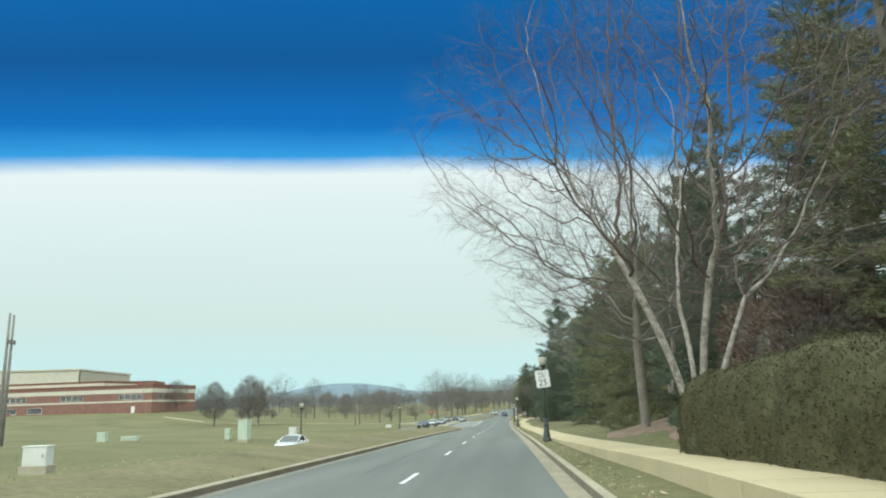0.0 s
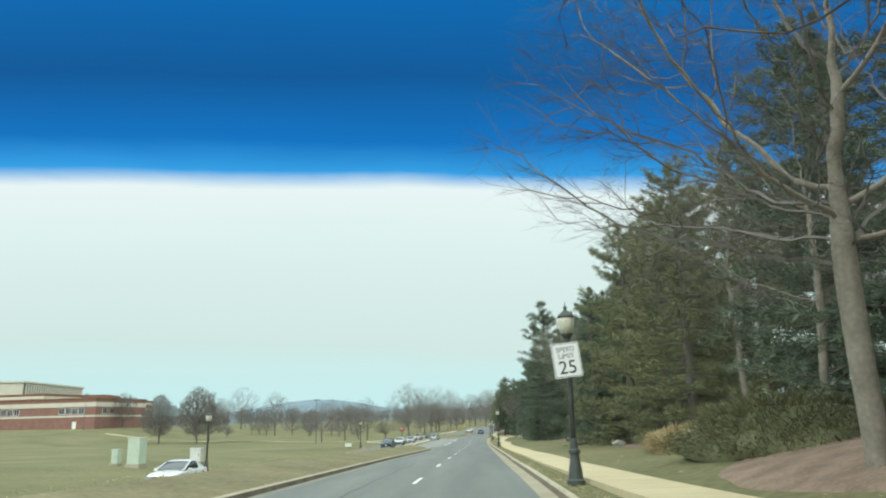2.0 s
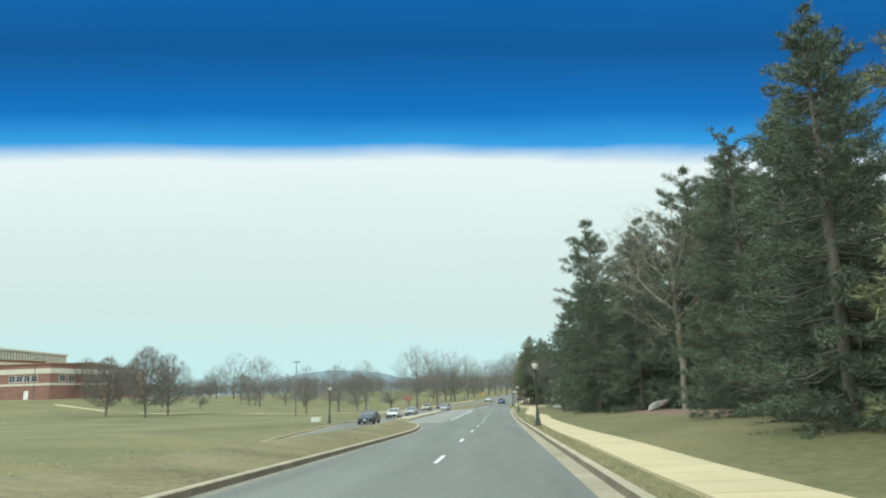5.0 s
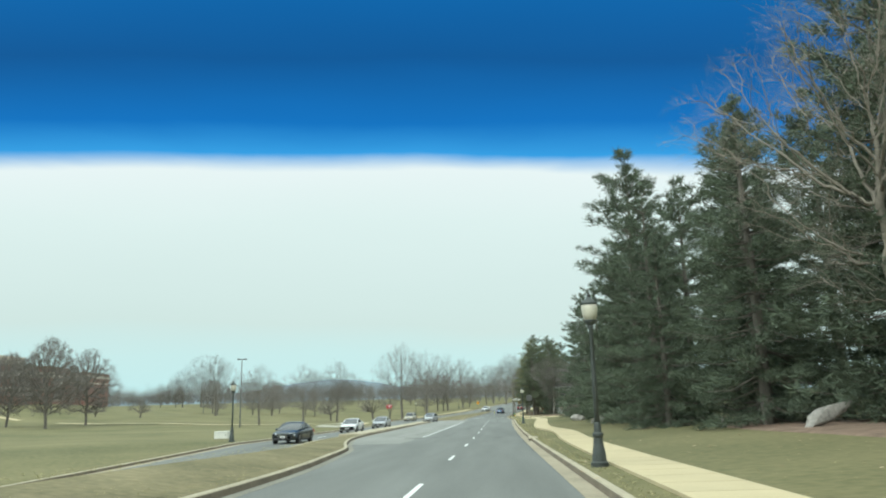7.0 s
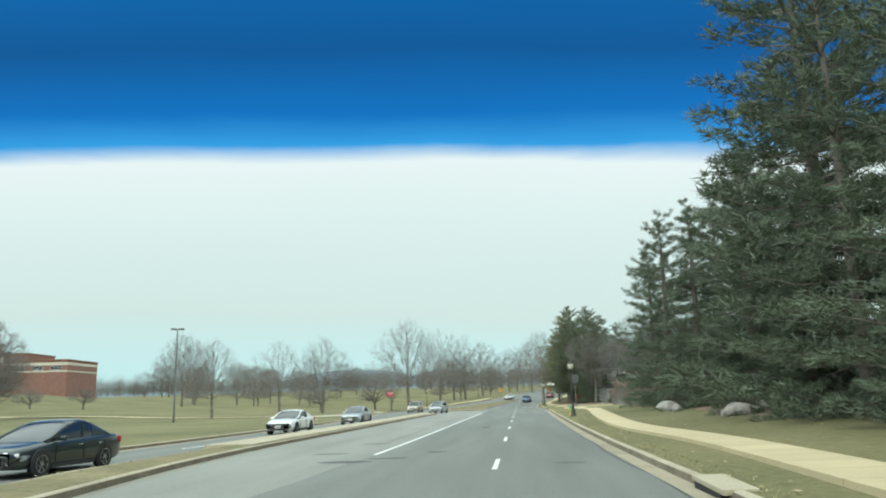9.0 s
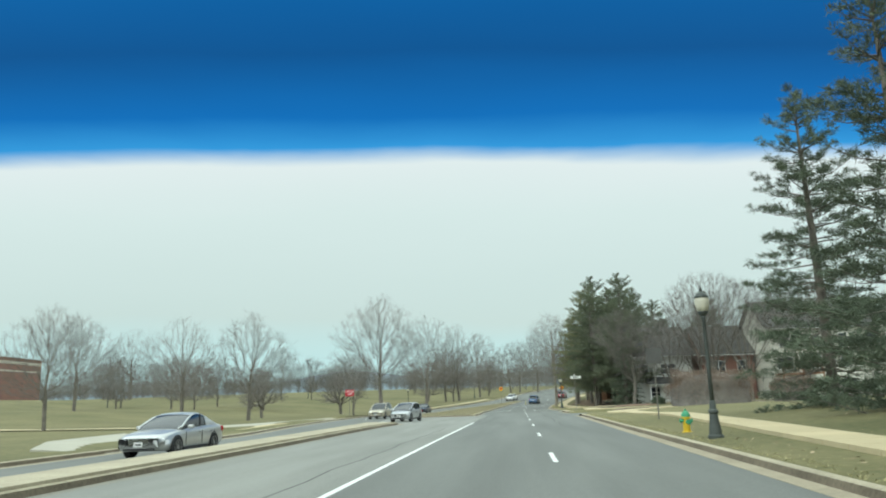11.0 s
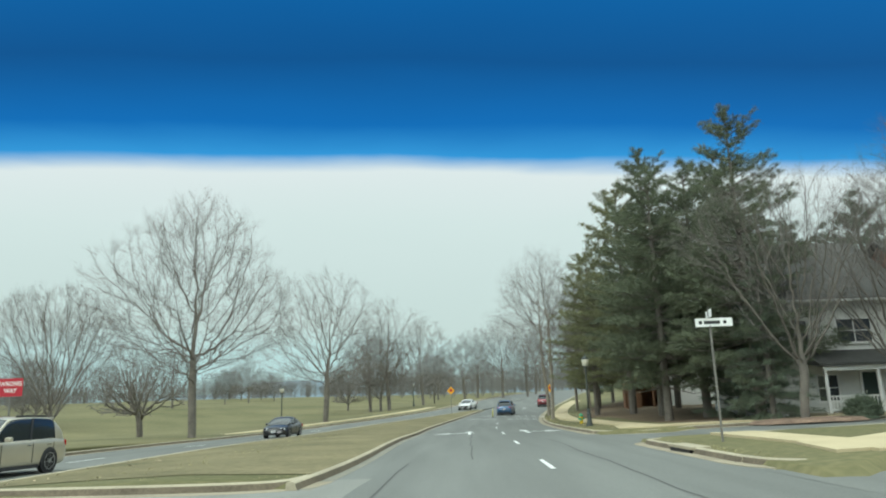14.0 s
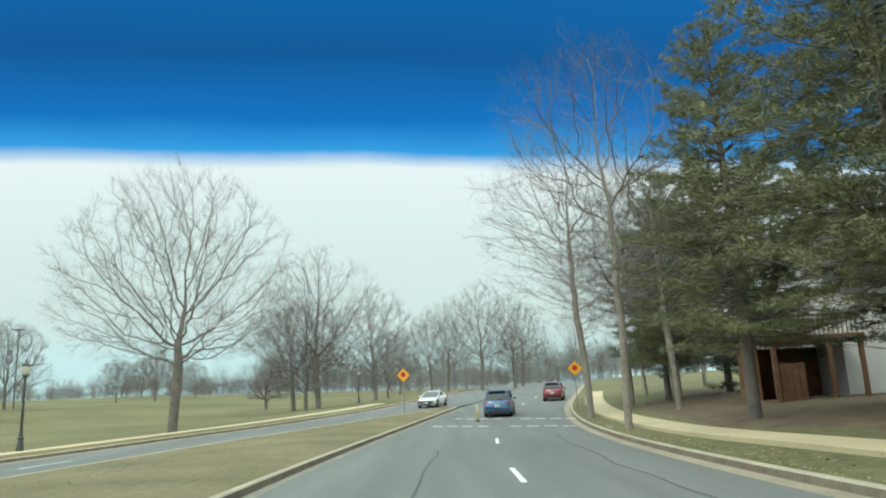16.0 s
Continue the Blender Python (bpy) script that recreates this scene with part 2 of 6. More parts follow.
def land(x, y):
    """Height of the open ground beside the road."""
    z = road_z(y)
    b = bend(y)
    d = x - b
    if d > 0:
        d0 = d - 4.7
        near = 0.24 * max(0.0, min(1.0, (48 - y) / 22))
        rise = 0.2 + (0.065 + near - 0.045 * max(0.0, min(1.0, (y - 196) / 14, (268 - y) / 8))) * max(0, min(d0, 9)) + 0.02 * max(0, min(d0 - 9, 40)) if d0 > 0 else 0.17
    else:
        oz = onc_z(y) - z
        k = max(0.0, min(1.0, (-d - 19) / 12))
        far = lerp_table([(-120, -0.1), (60, -0.05), (130, 0.1), (195, 0.1), (240, 0.15), (272, 0.1), (292, -0.5), (330, -0.9), (400, -1.5), (600, 0.0), (2600, 0.3)], y)
        rise = (oz + 0.15) * (1 - k) + far * k
        h1, h2 = max(0.0, min(1.0, (-d - 40) / 28)), max(0.0, min(1.0, (-d - 72) / 50))
        h1, h2 = h1 * h1 * (3 - 2 * h1), h2 * h2 * (3 - 2 * h2)
        rise += h1 * smooth_table([(0, 0.2), (120, 0.3), (205, 0.6), (222, 1.0), (243, 1.7), (270, 2.0), (330, 1.8), (420, 1.0), (600, 0.4), (2600, 0.0)], y)
        rise += h2 * smooth_table([(0, 0.3), (150, 0.6), (205, 0.8), (235, 1.2), (262, 1.6), (330, 1.7), (420, 1.6), (600, 0.5), (2600, 0.0)], y)
    if d < -92:
        rise += 2.4 * min(1.0, (-d - 92) / 26) * max(0.0, min(1.0, (y - 150) / 50, (340 - y) / 60))
    rise += 0.10 * noise.noise((x * 0.09, y * 0.09, 0)) * min(1, abs(d) / 12)
    return z + rise


def ground_rows():
    ys = list(range(-80, 210, 3)) + [210 + 0.75 * i for i in range(64)] + list(range(260, 330, 3)) + [330 + 8 * i for i in range(20)]
    v = ys[-1]
    while v < 2600:
        v *= 1.13
        ys.append(v)
    return ys


def build_ground():
    verts, faces, idx = [], [], []
    ys = ground_rows()
    ncol = 0
    for y in ys:
        L, R, N, F, z, oz, b = left_edge(y), right_edge(y), onc_near(y), onc_far(y), road_z(y), onc_z(y), bend(y)
        gap = 205 < y < 229 or y > 314
        row = [(b + a, land(b + a, y)) for a in (-1800, -900, -450, -300, -220, -170, -140, -115, -95, -80, -68, -58, -50, -44, -39, -35, -31, -28, -25.5, -23)]
        row += [(F - 0.9, oz + 0.14), (F - 0.2, oz + 0.13), (F + 0.05, oz - 0.2), (N - 0.05, oz - 0.2)]
        if gap:
            row += [(N + 0.2, oz - 0.2), (N + (L - N) * 0.3, z - 0.2), (N + (L - N) * 0.6, z - 0.2), (L - 0.2, z - 0.2)]
        else:
            crest = lerp_table([(-120, 0.46), (104, 0.46), (132, 0.2), (2600, 0.22)], y)
            row += [(N + 0.2, oz + 0.13), (N + (L - N) * 0.35, (oz + 0.13) * 0.35 + (z + crest) * 0.65), (N + (L - N) * 0.65, z + crest), (L - 0.2, z + 0.13)]
        row += [(L + 0.05, z - 0.2), ((L + R) / 2, z - 0.2), (R - 0.05, z - 0.2)]
        for a in (0.2, 0.55, 0.9, 1.5, 2.6, 3.2, 4.5, 6, 7.5, 9, 11, 13, 16, 20, 25, 31, 38, 46, 56, 70, 100, 160, 300, 600, 1200, 1800):
            x = R + a
            zz = max(land(x, y), z + 0.13) if a > 0.6 else z + 0.13
            row.append((x, z - 0.2 + 0.02 * a * 0 if side_street(x, y) and a < 8 else (zz - 0.3 if side_street(x, y) else zz)))
        ncol = len(row)
        verts += [(x, y, zz) for x, zz in row]
    for i in range(len(ys) - 1):
        for j in range(ncol - 1):
            a = i * ncol + j
            faces.append((a, a + 1, a + ncol + 1, a + ncol))
    g = mesh_ob("ground", verts, faces, M_GRASS, smooth=True)
    tagged(g, "dormant olive-brown winter grass over gently rolling ground", "ground", kind="structure")
    return g


ground = build_ground()


def turf(y0, y1, label):
    """Thin worn turf over the median, following the ground under it."""
    verts, faces = [], []
    for y in [q for q in ground_rows() if y0 <= q <= y1]:
        L, N, z, oz = left_edge(y), onc_near(y), road_z(y), onc_z(y)
        crest = lerp_table([(-120, 0.46), (104, 0.46), (132, 0.2), (2600, 0.22)], y)
        verts += [(x, y, h + 0.014) for x, h in ((N + 0.2, oz + 0.13), (N + (L - N) * 0.35, (oz + 0.13) * 0.35 + (z + crest) * 0.65), (N + (L - N) * 0.65, z + crest), (L - 0.2, z + 0.13))]
    for i in range(len(verts) // 4 - 1):
        faces += [(4 * i + j, 4 * i + j + 1, 4 * i + j + 5, 4 * i + j + 4) for j in range(3)]
    return tagged(mesh_ob("median_turf", verts, faces, M_TURF, smooth=True), label, "grass", kind="structure")


turf(-80, 146, "thin straw-coloured winter turf on the median")
turf(231, 313, "worn brown turf with dead leaves on the median")


def strip(name, y0, y1, xa, xb, zf, material, step=2.0, thick=0.12, parent=None, za=0.0, zb=0.0):
    """A slab that follows the road between two edges."""
    n = max(1, int(round((y1 - y0) / step)))
    verts, faces = [], []
    for i in range(n + 1):
        y = y0 + (y1 - y0) * i / n
        z, a, b = zf(y), xa(y), xb(y)
        verts += [(a, y, z + za), (b, y, z + zb), (b, y, z - thick), (a, y, z - thick)]
    for i in range(n):
        p, q = 4 * i, 4 * i + 4
        faces += [(p, p + 1, q + 1, q), (p + 1, p + 2, q + 2, q + 1), (p + 2, p + 3, q + 3, q + 2), (p + 3, p, q, q + 3)]
    faces += [(3, 2, 1, 0), (4 * n, 4 * n + 1, 4 * n + 2, 4 * n + 3)]
    return mesh_ob(name, verts, faces, material, parent)


road = strip("road", -80, 900, left_edge, right_edge, road_z, M_ASPHALT, 2.5)
tagged(road, "worn grey asphalt carriageway with white lane lines", "road", kind="structure")
road_far = strip("oncoming_road", -80, 900, onc_far, onc_near, onc_z, M_ASPHALT, 2.5)
tagged(road_far, "grey asphalt carriageway beyond the grassy median", "road", kind="structure")


def kerb(name, y0, y1, edge, side, zf, label, pan=0.42):
    """Gutter pan and raised kerb along an edge; side +1 lies to the right of it."""
    n = max(2, int((y1 - y0) / 2.0))
    prof = [(-pan, 0.006), (-0.02, 0.006), (0.02, 0.13), (0.05, 0.155), (0.17, 0.16), (0.2, 0.14), (0.2, -0.15), (-pan, -0.05)]
    verts, faces, idx = [], [], []
    for i in range(n + 1):
        y = y0 + (y1 - y0) * i / n
        verts += [(edge(y) + side * a, y, zf(y) + h) for a, h in prof]
    m = len(prof)
    for i in range(n):
        for j in range(m):
            a, b = i * m + j, i * m + (j + 1) % m
            f = (a, b, b + m, a + m)
            faces.append(f if side > 0 else f[::-1])
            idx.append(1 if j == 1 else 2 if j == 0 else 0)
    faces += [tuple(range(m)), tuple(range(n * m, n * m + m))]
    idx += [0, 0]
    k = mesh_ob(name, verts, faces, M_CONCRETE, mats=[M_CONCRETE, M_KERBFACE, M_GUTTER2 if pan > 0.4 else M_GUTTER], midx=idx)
    return tagged(k, label, "kerb", kind="structure")


kerb("kerb", -80, 206, left_edge, -1, road_z, "concrete kerb with a dark face along the grassy median", 0.28)
kerb("kerb", 229, 314, left_edge, -1, road_z, "pale concrete kerb along the grassy median", 0.28)
kerb("kerb", -80, 216.5, right_edge, 1, road_z, "tan concrete kerb and gutter beside the grass verge")
kerb("kerb", 232, 241, right_edge, 1, road_z, "tan concrete kerb round the street corner")
kerb("kerb", 252, 420, right_edge, 1, road_z, "tan concrete kerb beside the grove of pines")
kerb("kerb", -80, 206, onc_near, 1, onc_z, "concrete kerb of the far carriageway")
kerb("kerb", 229, 314, onc_near, 1, onc_z, "concrete kerb of the far carriageway")
kerb("kerb", -80, 420, onc_far, -1, onc_z, "concrete kerb of the far carriageway")
gap = strip("median_crossing", 205.5, 229.5, lambda y: onc_near(y) - 0.1, lambda y: left_edge(y) + 0.1, road_z, M_ASPHALT2, 2.0, za=0.006, zb=0.006)
apron = strip("concrete_apron", 182, 236, lambda y: lerp_table([(180, -19.5), (190, -25.5), (208, -28.5), (220, -25.5), (236, -23.0)], y), lambda y: onc_far(y) + 0.1, onc_z, M_APRON, 1.5, za=0.25, zb=0.03)
tagged(apron, "pale concrete apron beside the far carriageway", "pavement", kind="structure")
cap = strip("median_cap", 146, 205.6, lambda y: onc_near(y) + 0.12, lambda y: left_edge(y) - 0.12, road_z, M_CONCRETE, 1.5, za=0.235, zb=0.225)
tagged(cap, "tan concrete cap of the narrow median", "median", kind="structure")
turn_lane = tagged(strip("turn_lane", 130, 231, lambda y: left_edge(y) + 0.02, lambda y: -5.05 + 0.05 * math.sin(y * 0.9), road_z, M_ASPHALT2, 1.5, thick=0.02, za=0.003, zb=0.003), "lighter worn asphalt of the turning lane", "road", kind="structure")
tagged(gap, "patched asphalt crossing through the median", "road", kind="structure")


def kerb_path(pts, label, zf):
    """A kerb along a free line, raised side to the left of its direction."""
    fine = []
    n = len(pts)
    for i in range(n - 1):
        p0, p1, p2, p3 = (Vector(pts[max(0, min(n - 1, j))]) for j in (i - 1, i, i + 1, i + 2))
        for k in range(5):
            t = k / 5
            fine.append(0.5 * ((2 * p1) + (p2 - p0) * t + (2 * p0 - 5 * p1 + 4 * p2 - p3) * t * t + (3 * p1 - p0 - 3 * p2 + p3) * t ** 3))
    fine.append(Vector(pts[-1]))
    prof = [(-0.42, 0.012), (-0.02, 0.012), (0.02, 0.13), (0.05, 0.155), (0.17, 0.16), (0.2, 0.14), (0.2, -0.15), (-0.42, -0.05)]
    verts, faces, idx = [], [], []
    m = len(prof)
    for i, p in enumerate(fine):
        d = (fine[min(i + 1, len(fine) - 1)] - fine[max(i - 1, 0)]).normalized()
        nrm = Vector((-d.y, d.x))
        verts += [(p.x + nrm.x * a, p.y + nrm.y * a, zf(p.x, p.y) + h) for a, h in prof]
    for i in range(len(fine) - 1):
        for j in range(m):
            a, b = i * m + j, i * m + (j + 1) % m
            faces.append((a, a + m, b + m, b))
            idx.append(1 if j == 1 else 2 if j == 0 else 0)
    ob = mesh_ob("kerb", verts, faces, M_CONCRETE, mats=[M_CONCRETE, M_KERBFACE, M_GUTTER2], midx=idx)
    return tagged(ob, label, "kerb", kind="structure")


def street_z(x, y):
    return max(road_z(y) + 0.004, land(x, y) - 0.16) if x > 7 else road_z(y) + 0.004 + max(0, (x - 5)) * 0.01


kerb_path([(28, 235.2), (16, 227.7), (9.5, 223.4), (6.0, 220.6), (4.2, 218.9), (3.4, 217.6), (3.2, 216.3)], "tan concrete kerb round the street corner", street_z)
kerb_path([(3.25, 232.2), (3.5, 230.9), (4.6, 230.2), (6.4, 230.6), (9.5, 232.2), (16, 236.1), (28, 243.5)], "tan concrete kerb round the street corner", street_z)
kerb_path([(28, 245.0), (12, 243.4), (6.0, 242.7), (4.2, 242.1), (3.45, 241.4), (3.25, 240.8)], "tan concrete kerb round the street corner", street_z)
kerb_path([(3.25, 252.2), (3.6, 251.2), (4.8, 250.4), (7.5, 250.4), (14, 251.0), (28, 252.4)], "tan concrete kerb round the street corner", street_z)
kerb_path([(-6.2, 230.6), (-6.4, 229.6), (-7.2, 229.1), (-9.5, 229.1), (-12.5, 229.4), (-14.0, 229.8), (-14.5, 230.8)][::-1], "pale concrete nose of the median", lambda x, y: road_z(y) + 0.004)
kerb_path([(-10.3, 205.6), (-10.5, 206.6), (-11.35, 207.2), (-12.2, 206.6), (-12.4, 205.6)], "pale concrete nose of the median", lambda x, y: road_z(y) + 0.004)


def street(name, ya, yb, slope):
    """A side road that leaves to the right."""
    verts, faces = [], []
    xs = [3.0 + 1.2 * i for i in range(46)]
    for i, x in enumerate(xs):
        for y, e in ((ya, -0.6), (ya, 0), (yb, 0), (yb, 0.6)):
            yy = y + slope * (x - 3.0) + (e if i else e)
            fl = max(0.0, 1 - (x - 3.0) / 4.5) ** 2 * 2.6
            yy += fl * (-1 if y == ya else 1) * (0.6 if x < 7.5 else 0)
            z = max(road_z(yy) + 0.004, land(x, yy) - 0.16) if x > 7 else road_z(yy) + 0.004 + max(0, (x - 5)) * 0.01
            verts.append((x, yy, z))
    for i in range(len(xs) - 1):
        for j in range(3):
            a = i * 4 + j
            faces.append((a, a + 4, a + 5, a + 1))
    return tagged(mesh_ob(name, verts, faces, M_ASPHALT), "grey asphalt side street that leaves the road", "road", kind="structure")


street("side_street", 219.5, 228.0, 0.62)
street("side_street", 242.5, 250.0, 0.10)


# pavement of single slabs
def walk_near(y):
    return right_edge(y) + smooth_table([(-120, 1.6), (0, 1.5), (15, 1.4), (32, 0.95), (55, 0.8), (100, 0.85), (125, 1.3), (140, 1.9), (152, 1.45), (162, 1.6), (175, 2.2), (193, 3.2), (214, 3.0), (228, 2.6), (260, 2.2), (268, 1.8), (276, 1.35), (298, 1.2), (400, 1.5)], y)


def walk_z(y):
    low = road_z(y) + 0.2 + 0.10 * max(0.0, min(1.0, (28 - y) / 14)) + 0.10 * max(0.0, min(1.0, (y - 188) / 10))
    return max(low, land(walk_near(y) + 0.2, y) + 0.03, land(walk_near(y) + 1.4, y) + 0.02)


pavement = tagged(new("pavement"), "pale tan concrete pavement of single slabs", "pavement", kind="structure")


def slab(y0, y1, xa, wid, zf):
    g = 0.012
    a0, a1 = xa(y0), xa(y1)
    zz0, zz1 = zf(y0), zf(y1)
    c = Vector(((a0 + a1) / 2 + wid / 2, (y0 + y1) / 2, (zz0 + zz1) / 2))
    top = [(a0, y0 + g, zz0), (a0 + wid, y0 + g, zz0 + 0.02), (a1 + wid, y1 - g, zz1 + 0.02), (a1, y1 - g, zz1)]
    verts = [Vector(p) - c for p in top] + [Vector(p) - c - Vector((0, 0, 0.40)) for p in top]
    s = mesh_ob("slab", verts, [(0, 1, 2, 3), (0, 4, 5, 1), (1, 5, 6, 2), (2, 6, 7, 3), (3, 7, 4, 0)], M_WALKWAY, pavement)
    s.location = c


yy = -6.0
while yy < 330:
    if not (217 < yy < 230 or 241 < yy < 251):
        slab(yy, yy + 1.5, walk_near, 1.5, walk_z)
    yy += 1.5
yy = 204.0
while yy < 330:
    slab(yy, yy + 3.0, lambda y: onc_far(y) - 3.4, 1.5, lambda y: onc_z(y) + 0.16)
    yy += 3.0


# lane lines
def mark(name, pts, lift=0.006):
    c = Vector((sum(p[0] for p in pts) / len(pts), sum(p[1] for p in pts) / len(pts), 0))
    c.z = road_z(c.y)
    ob = mesh_ob(name, [Vector((x, y, road_z(y) + lift)) - c for x, y in pts], [tuple(range(len(pts)))], M_PAINT, road)
    ob.location = c
    return ob


def dash_x(y):
    return -0.99 + bend(y)


for y in [17.0 + 11.95 * i for i in range(-2, 23)] + [303.8, 315.8, 327.7]:
    mark("lane_dash", [(dash_x(y) - 0.06, y), (dash_x(y) + 0.06, y), (dash_x(y + 3) + 0.06, y + 3), (dash_x(y + 3) - 0.06, y + 3)])
for i in range(16):
    y = 142.2 + 4.0 * i
    mark("solid_line", [(-5.02, y), (-4.88, y), (-4.88, y + 4.0), (-5.02, y + 4.0)])


# ---- trees ----
def tube(verts, faces, pts, radii, sides):
    """Append a tapered tube through pts."""
    base = len(verts)
    n = len(pts)
    for i, p in enumerate(pts):
        d = (pts[min(i + 1, n - 1)] - pts[max(i - 1, 0)])
        d = d.normalized() if d.length > 1e-6 else Vector((0, 0, 1))
        u = d.orthogonal().normalized()
        w = d.cross(u)
        for k in range(sides):
            a = 2 * math.pi * k / sides
            verts.append(p + (u * math.cos(a) + w * math.sin(a)) * radii[i])
    for i in range(n - 1):
        for k in range(sides):
            a, b = base + i * sides + k, base + i * sides + (k + 1) % sides
            faces.append((a, b, b + sides, a + sides))


# crown outlines: height share, share of the widest radius
OAK = dict(outline=((0.24, 0.45), (0.32, 0.92), (0.45, 1.0), (0.62, 0.93), (0.78, 0.74), (0.90, 0.48), (1.0, 0.10)), wide=0.43, fork=0.27, buds=1000, up=0.24, lead=0.36)
VASE = dict(outline=((0.20, 0.12), (0.38, 0.45), (0.58, 0.80), (0.76, 1.0), (0.90, 0.80), (1.0, 0.30)), wide=0.46, fork=0.15, buds=1000, up=0.30)
ROUND = dict(outline=((0.16, 0.50), (0.28, 0.95), (0.50, 1.0), (0.70, 0.90), (0.86, 0.62), (1.0, 0.15)), wide=0.44, fork=0.18, buds=1900, up=0.2, tip=0.020)
TALL = dict(outline=((0.30, 0.30), (0.42, 0.85), (0.60, 1.0), (0.78, 0.85), (0.92, 0.5), (1.0, 0.12)), wide=0.33, fork=0.30, buds=1500, up=0.14, tip=0.009, lead=0.62)
DOME = dict(outline=((0.26, 0.55), (0.36, 0.95), (0.50, 1.0), (0.72, 0.86), (0.88, 0.58), (1.0, 0.2)), wide=0.72, fork=0.20, buds=1000, up=0.05, tip=0.034)


def bare_tree(name, seed, height, radius, spec, label, bark=None, buds=None, twig=None, stems=1, lean=0.0, limb_r=0.045, hang=0.1):
    """A leafless tree whose limbs grow towards buds spread through its crown; origin at the foot of the trunk."""
    rng = random.Random(seed)
    nr = np.random.RandomState(seed)
    n = buds or spec["buds"]
    zs, rs = [p[0] for p in spec["outline"]], [p[1] for p in spec["outline"]]
    pts = []
    while len(pts) < n:
        u, a = rng.uniform(zs[0], 1.0), rng.uniform(0, 2 * math.pi)
        wob = 1 + 0.42 * noise.noise((math.cos(a) * 1.3 + seed * 3.7, math.sin(a) * 1.3, u * 3.0))
        rr = float(np.interp(u, zs, rs))
        if rng.random() > rr ** 1.3 + 0.06:
            continue
        q = rr * wob * spec["wide"] * height * rng.random() ** 0.5
        x, y, z = q * math.cos(a), q * math.sin(a), u * height
        if noise.noise((x * 0.45 + seed, y * 0.45, z * 0.45)) < -0.22:
            continue
        pts.append((x, y, z))
    pts = np.array(pts)
    step = height / 42.0
    fork = spec["fork"] * height
    m = max(3, int(fork / step))
    nodes, parent, fresh = [], [], []
    for g in range(stems):
        a = 2 * math.pi * g / stems + seed
        tall = fork * (1.0 if g == 0 else rng.uniform(0.75, 1.1))
        for i in range(m + 1):
            k = i / m
            off = (0.22 + lean * tall * k ** 1.3) if stems > 1 else 0.0
            nodes.append(np.array((0.012 * height * math.sin(2.2 * k + seed + g) * k + off * math.cos(a), 0.012 * height * math.sin(1.7 * k + 2 * seed + g) * k + off * math.sin(a), -0.3 + (tall + 0.3) * k)))
            parent.append(len(nodes) - 2 if i else -1)
        fresh += range(len(nodes) - min(3, m), len(nodes))
    lead = max(fork, spec.get("lead", 0.0) * height)
    while stems == 1 and nodes[-1][2] < lead - step:
        nodes.append(nodes[-1] + np.array((step * rng.gauss(0, 0.16), step * rng.gauss(0, 0.16), step)))
        parent.append(len(nodes) - 2)
        fresh.append(len(nodes) - 1)
    first = len(nodes)

    def heart(q):
        return np.array((0.0, 0.0, max(fork * 0.8, min(lead * 0.9, q[2] - 0.9 * math.hypot(q[0], q[1])))))

    tip = {}
    near = np.full(len(pts), 1e9)
    who = np.zeros(len(pts), int)
    live = np.ones(len(pts), bool)
    for it in range(160):
        arr = np.array([nodes[i] for i in fresh])
        d = np.linalg.norm(pts[:, None, :] - arr[None, :, :], axis=2)
        j = d.argmin(axis=1)
        dm = d[np.arange(len(pts)), j]
        better = dm < near
        near[better] = dm[better]
        who[better] = np.array(fresh)[j[better]]
        live &= near > step * 1.4
        if not live.any():
            break
        pull = {}
        for k in np.nonzero(live)[0]:
            v = pts[k] - nodes[who[k]]
            out_ = nodes[who[k]] - heart(nodes[who[k]])
            if who[k] >= first and np.dot(v, out_) < -0.30 * np.linalg.norm(v) * np.linalg.norm(out_):
                continue
            pull[who[k]] = pull.get(who[k], 0.0) + v / (np.linalg.norm(v) + 1e-6)
        fresh = []
        for i, v in pull.items():
            away = nodes[i] - heart(nodes[i])
            v = v / (np.linalg.norm(v) + 1e-6) + np.array((0, 0, spec["up"])) + nr.normal(0, 0.24, 3) + 0.62 * away / (np.linalg.norm(away) + 0.5)
            p = nodes[i] + step * v / np.linalg.norm(v)
            if any(np.linalg.norm(p - c) < 0.45 * step for c in tip.get(i, ())) or len(tip.get(i, ())) > 3:
                continue
            tip.setdefault(i, []).append(p)
            nodes.append(p)
            parent.append(i)
            fresh.append(len(nodes) - 1)
        if not fresh:
            break
    kids = [[] for _ in nodes]
    for i, p in enumerate(parent):
        if p >= 0:
            kids[p].append(i)
    tips = sum(1 for i in range(len(nodes)) if not kids[i])
    thin = spec.get("tip", 0.0105) * max(height, 9.0) / 16
    power = math.log(max(tips / stems, 3)) / math.log(radius / thin)
    rad = [0.0] * len(nodes)
    for i in range(len(nodes) - 1, -1, -1):
        rad[i] = sum(rad[c] ** power for c in kids[i]) ** (1 / power) if kids[i] else thin
    out = [([], []), ([], [])]
    todo = [(i, -1) for i, p in enumerate(parent) if p < 0]
    while todo:
        i, start = todo.pop()
        chain = ([start] if start >= 0 else []) + [i]
        while kids[chain[-1]]:
            c = sorted(kids[chain[-1]], key=lambda k: -rad[k])
            todo += [(k, chain[-1]) for k in c[1:]]
            chain.append(c[0])
        line = [Vector(nodes[k]) for k in chain]
        wid = [rad[k] for k in chain]
        if start >= 0:
            wid[0] = wid[1]
        else:
            wid[0] *= 1.35
        wid[-1] *= 0.5
        r1 = max(wid)
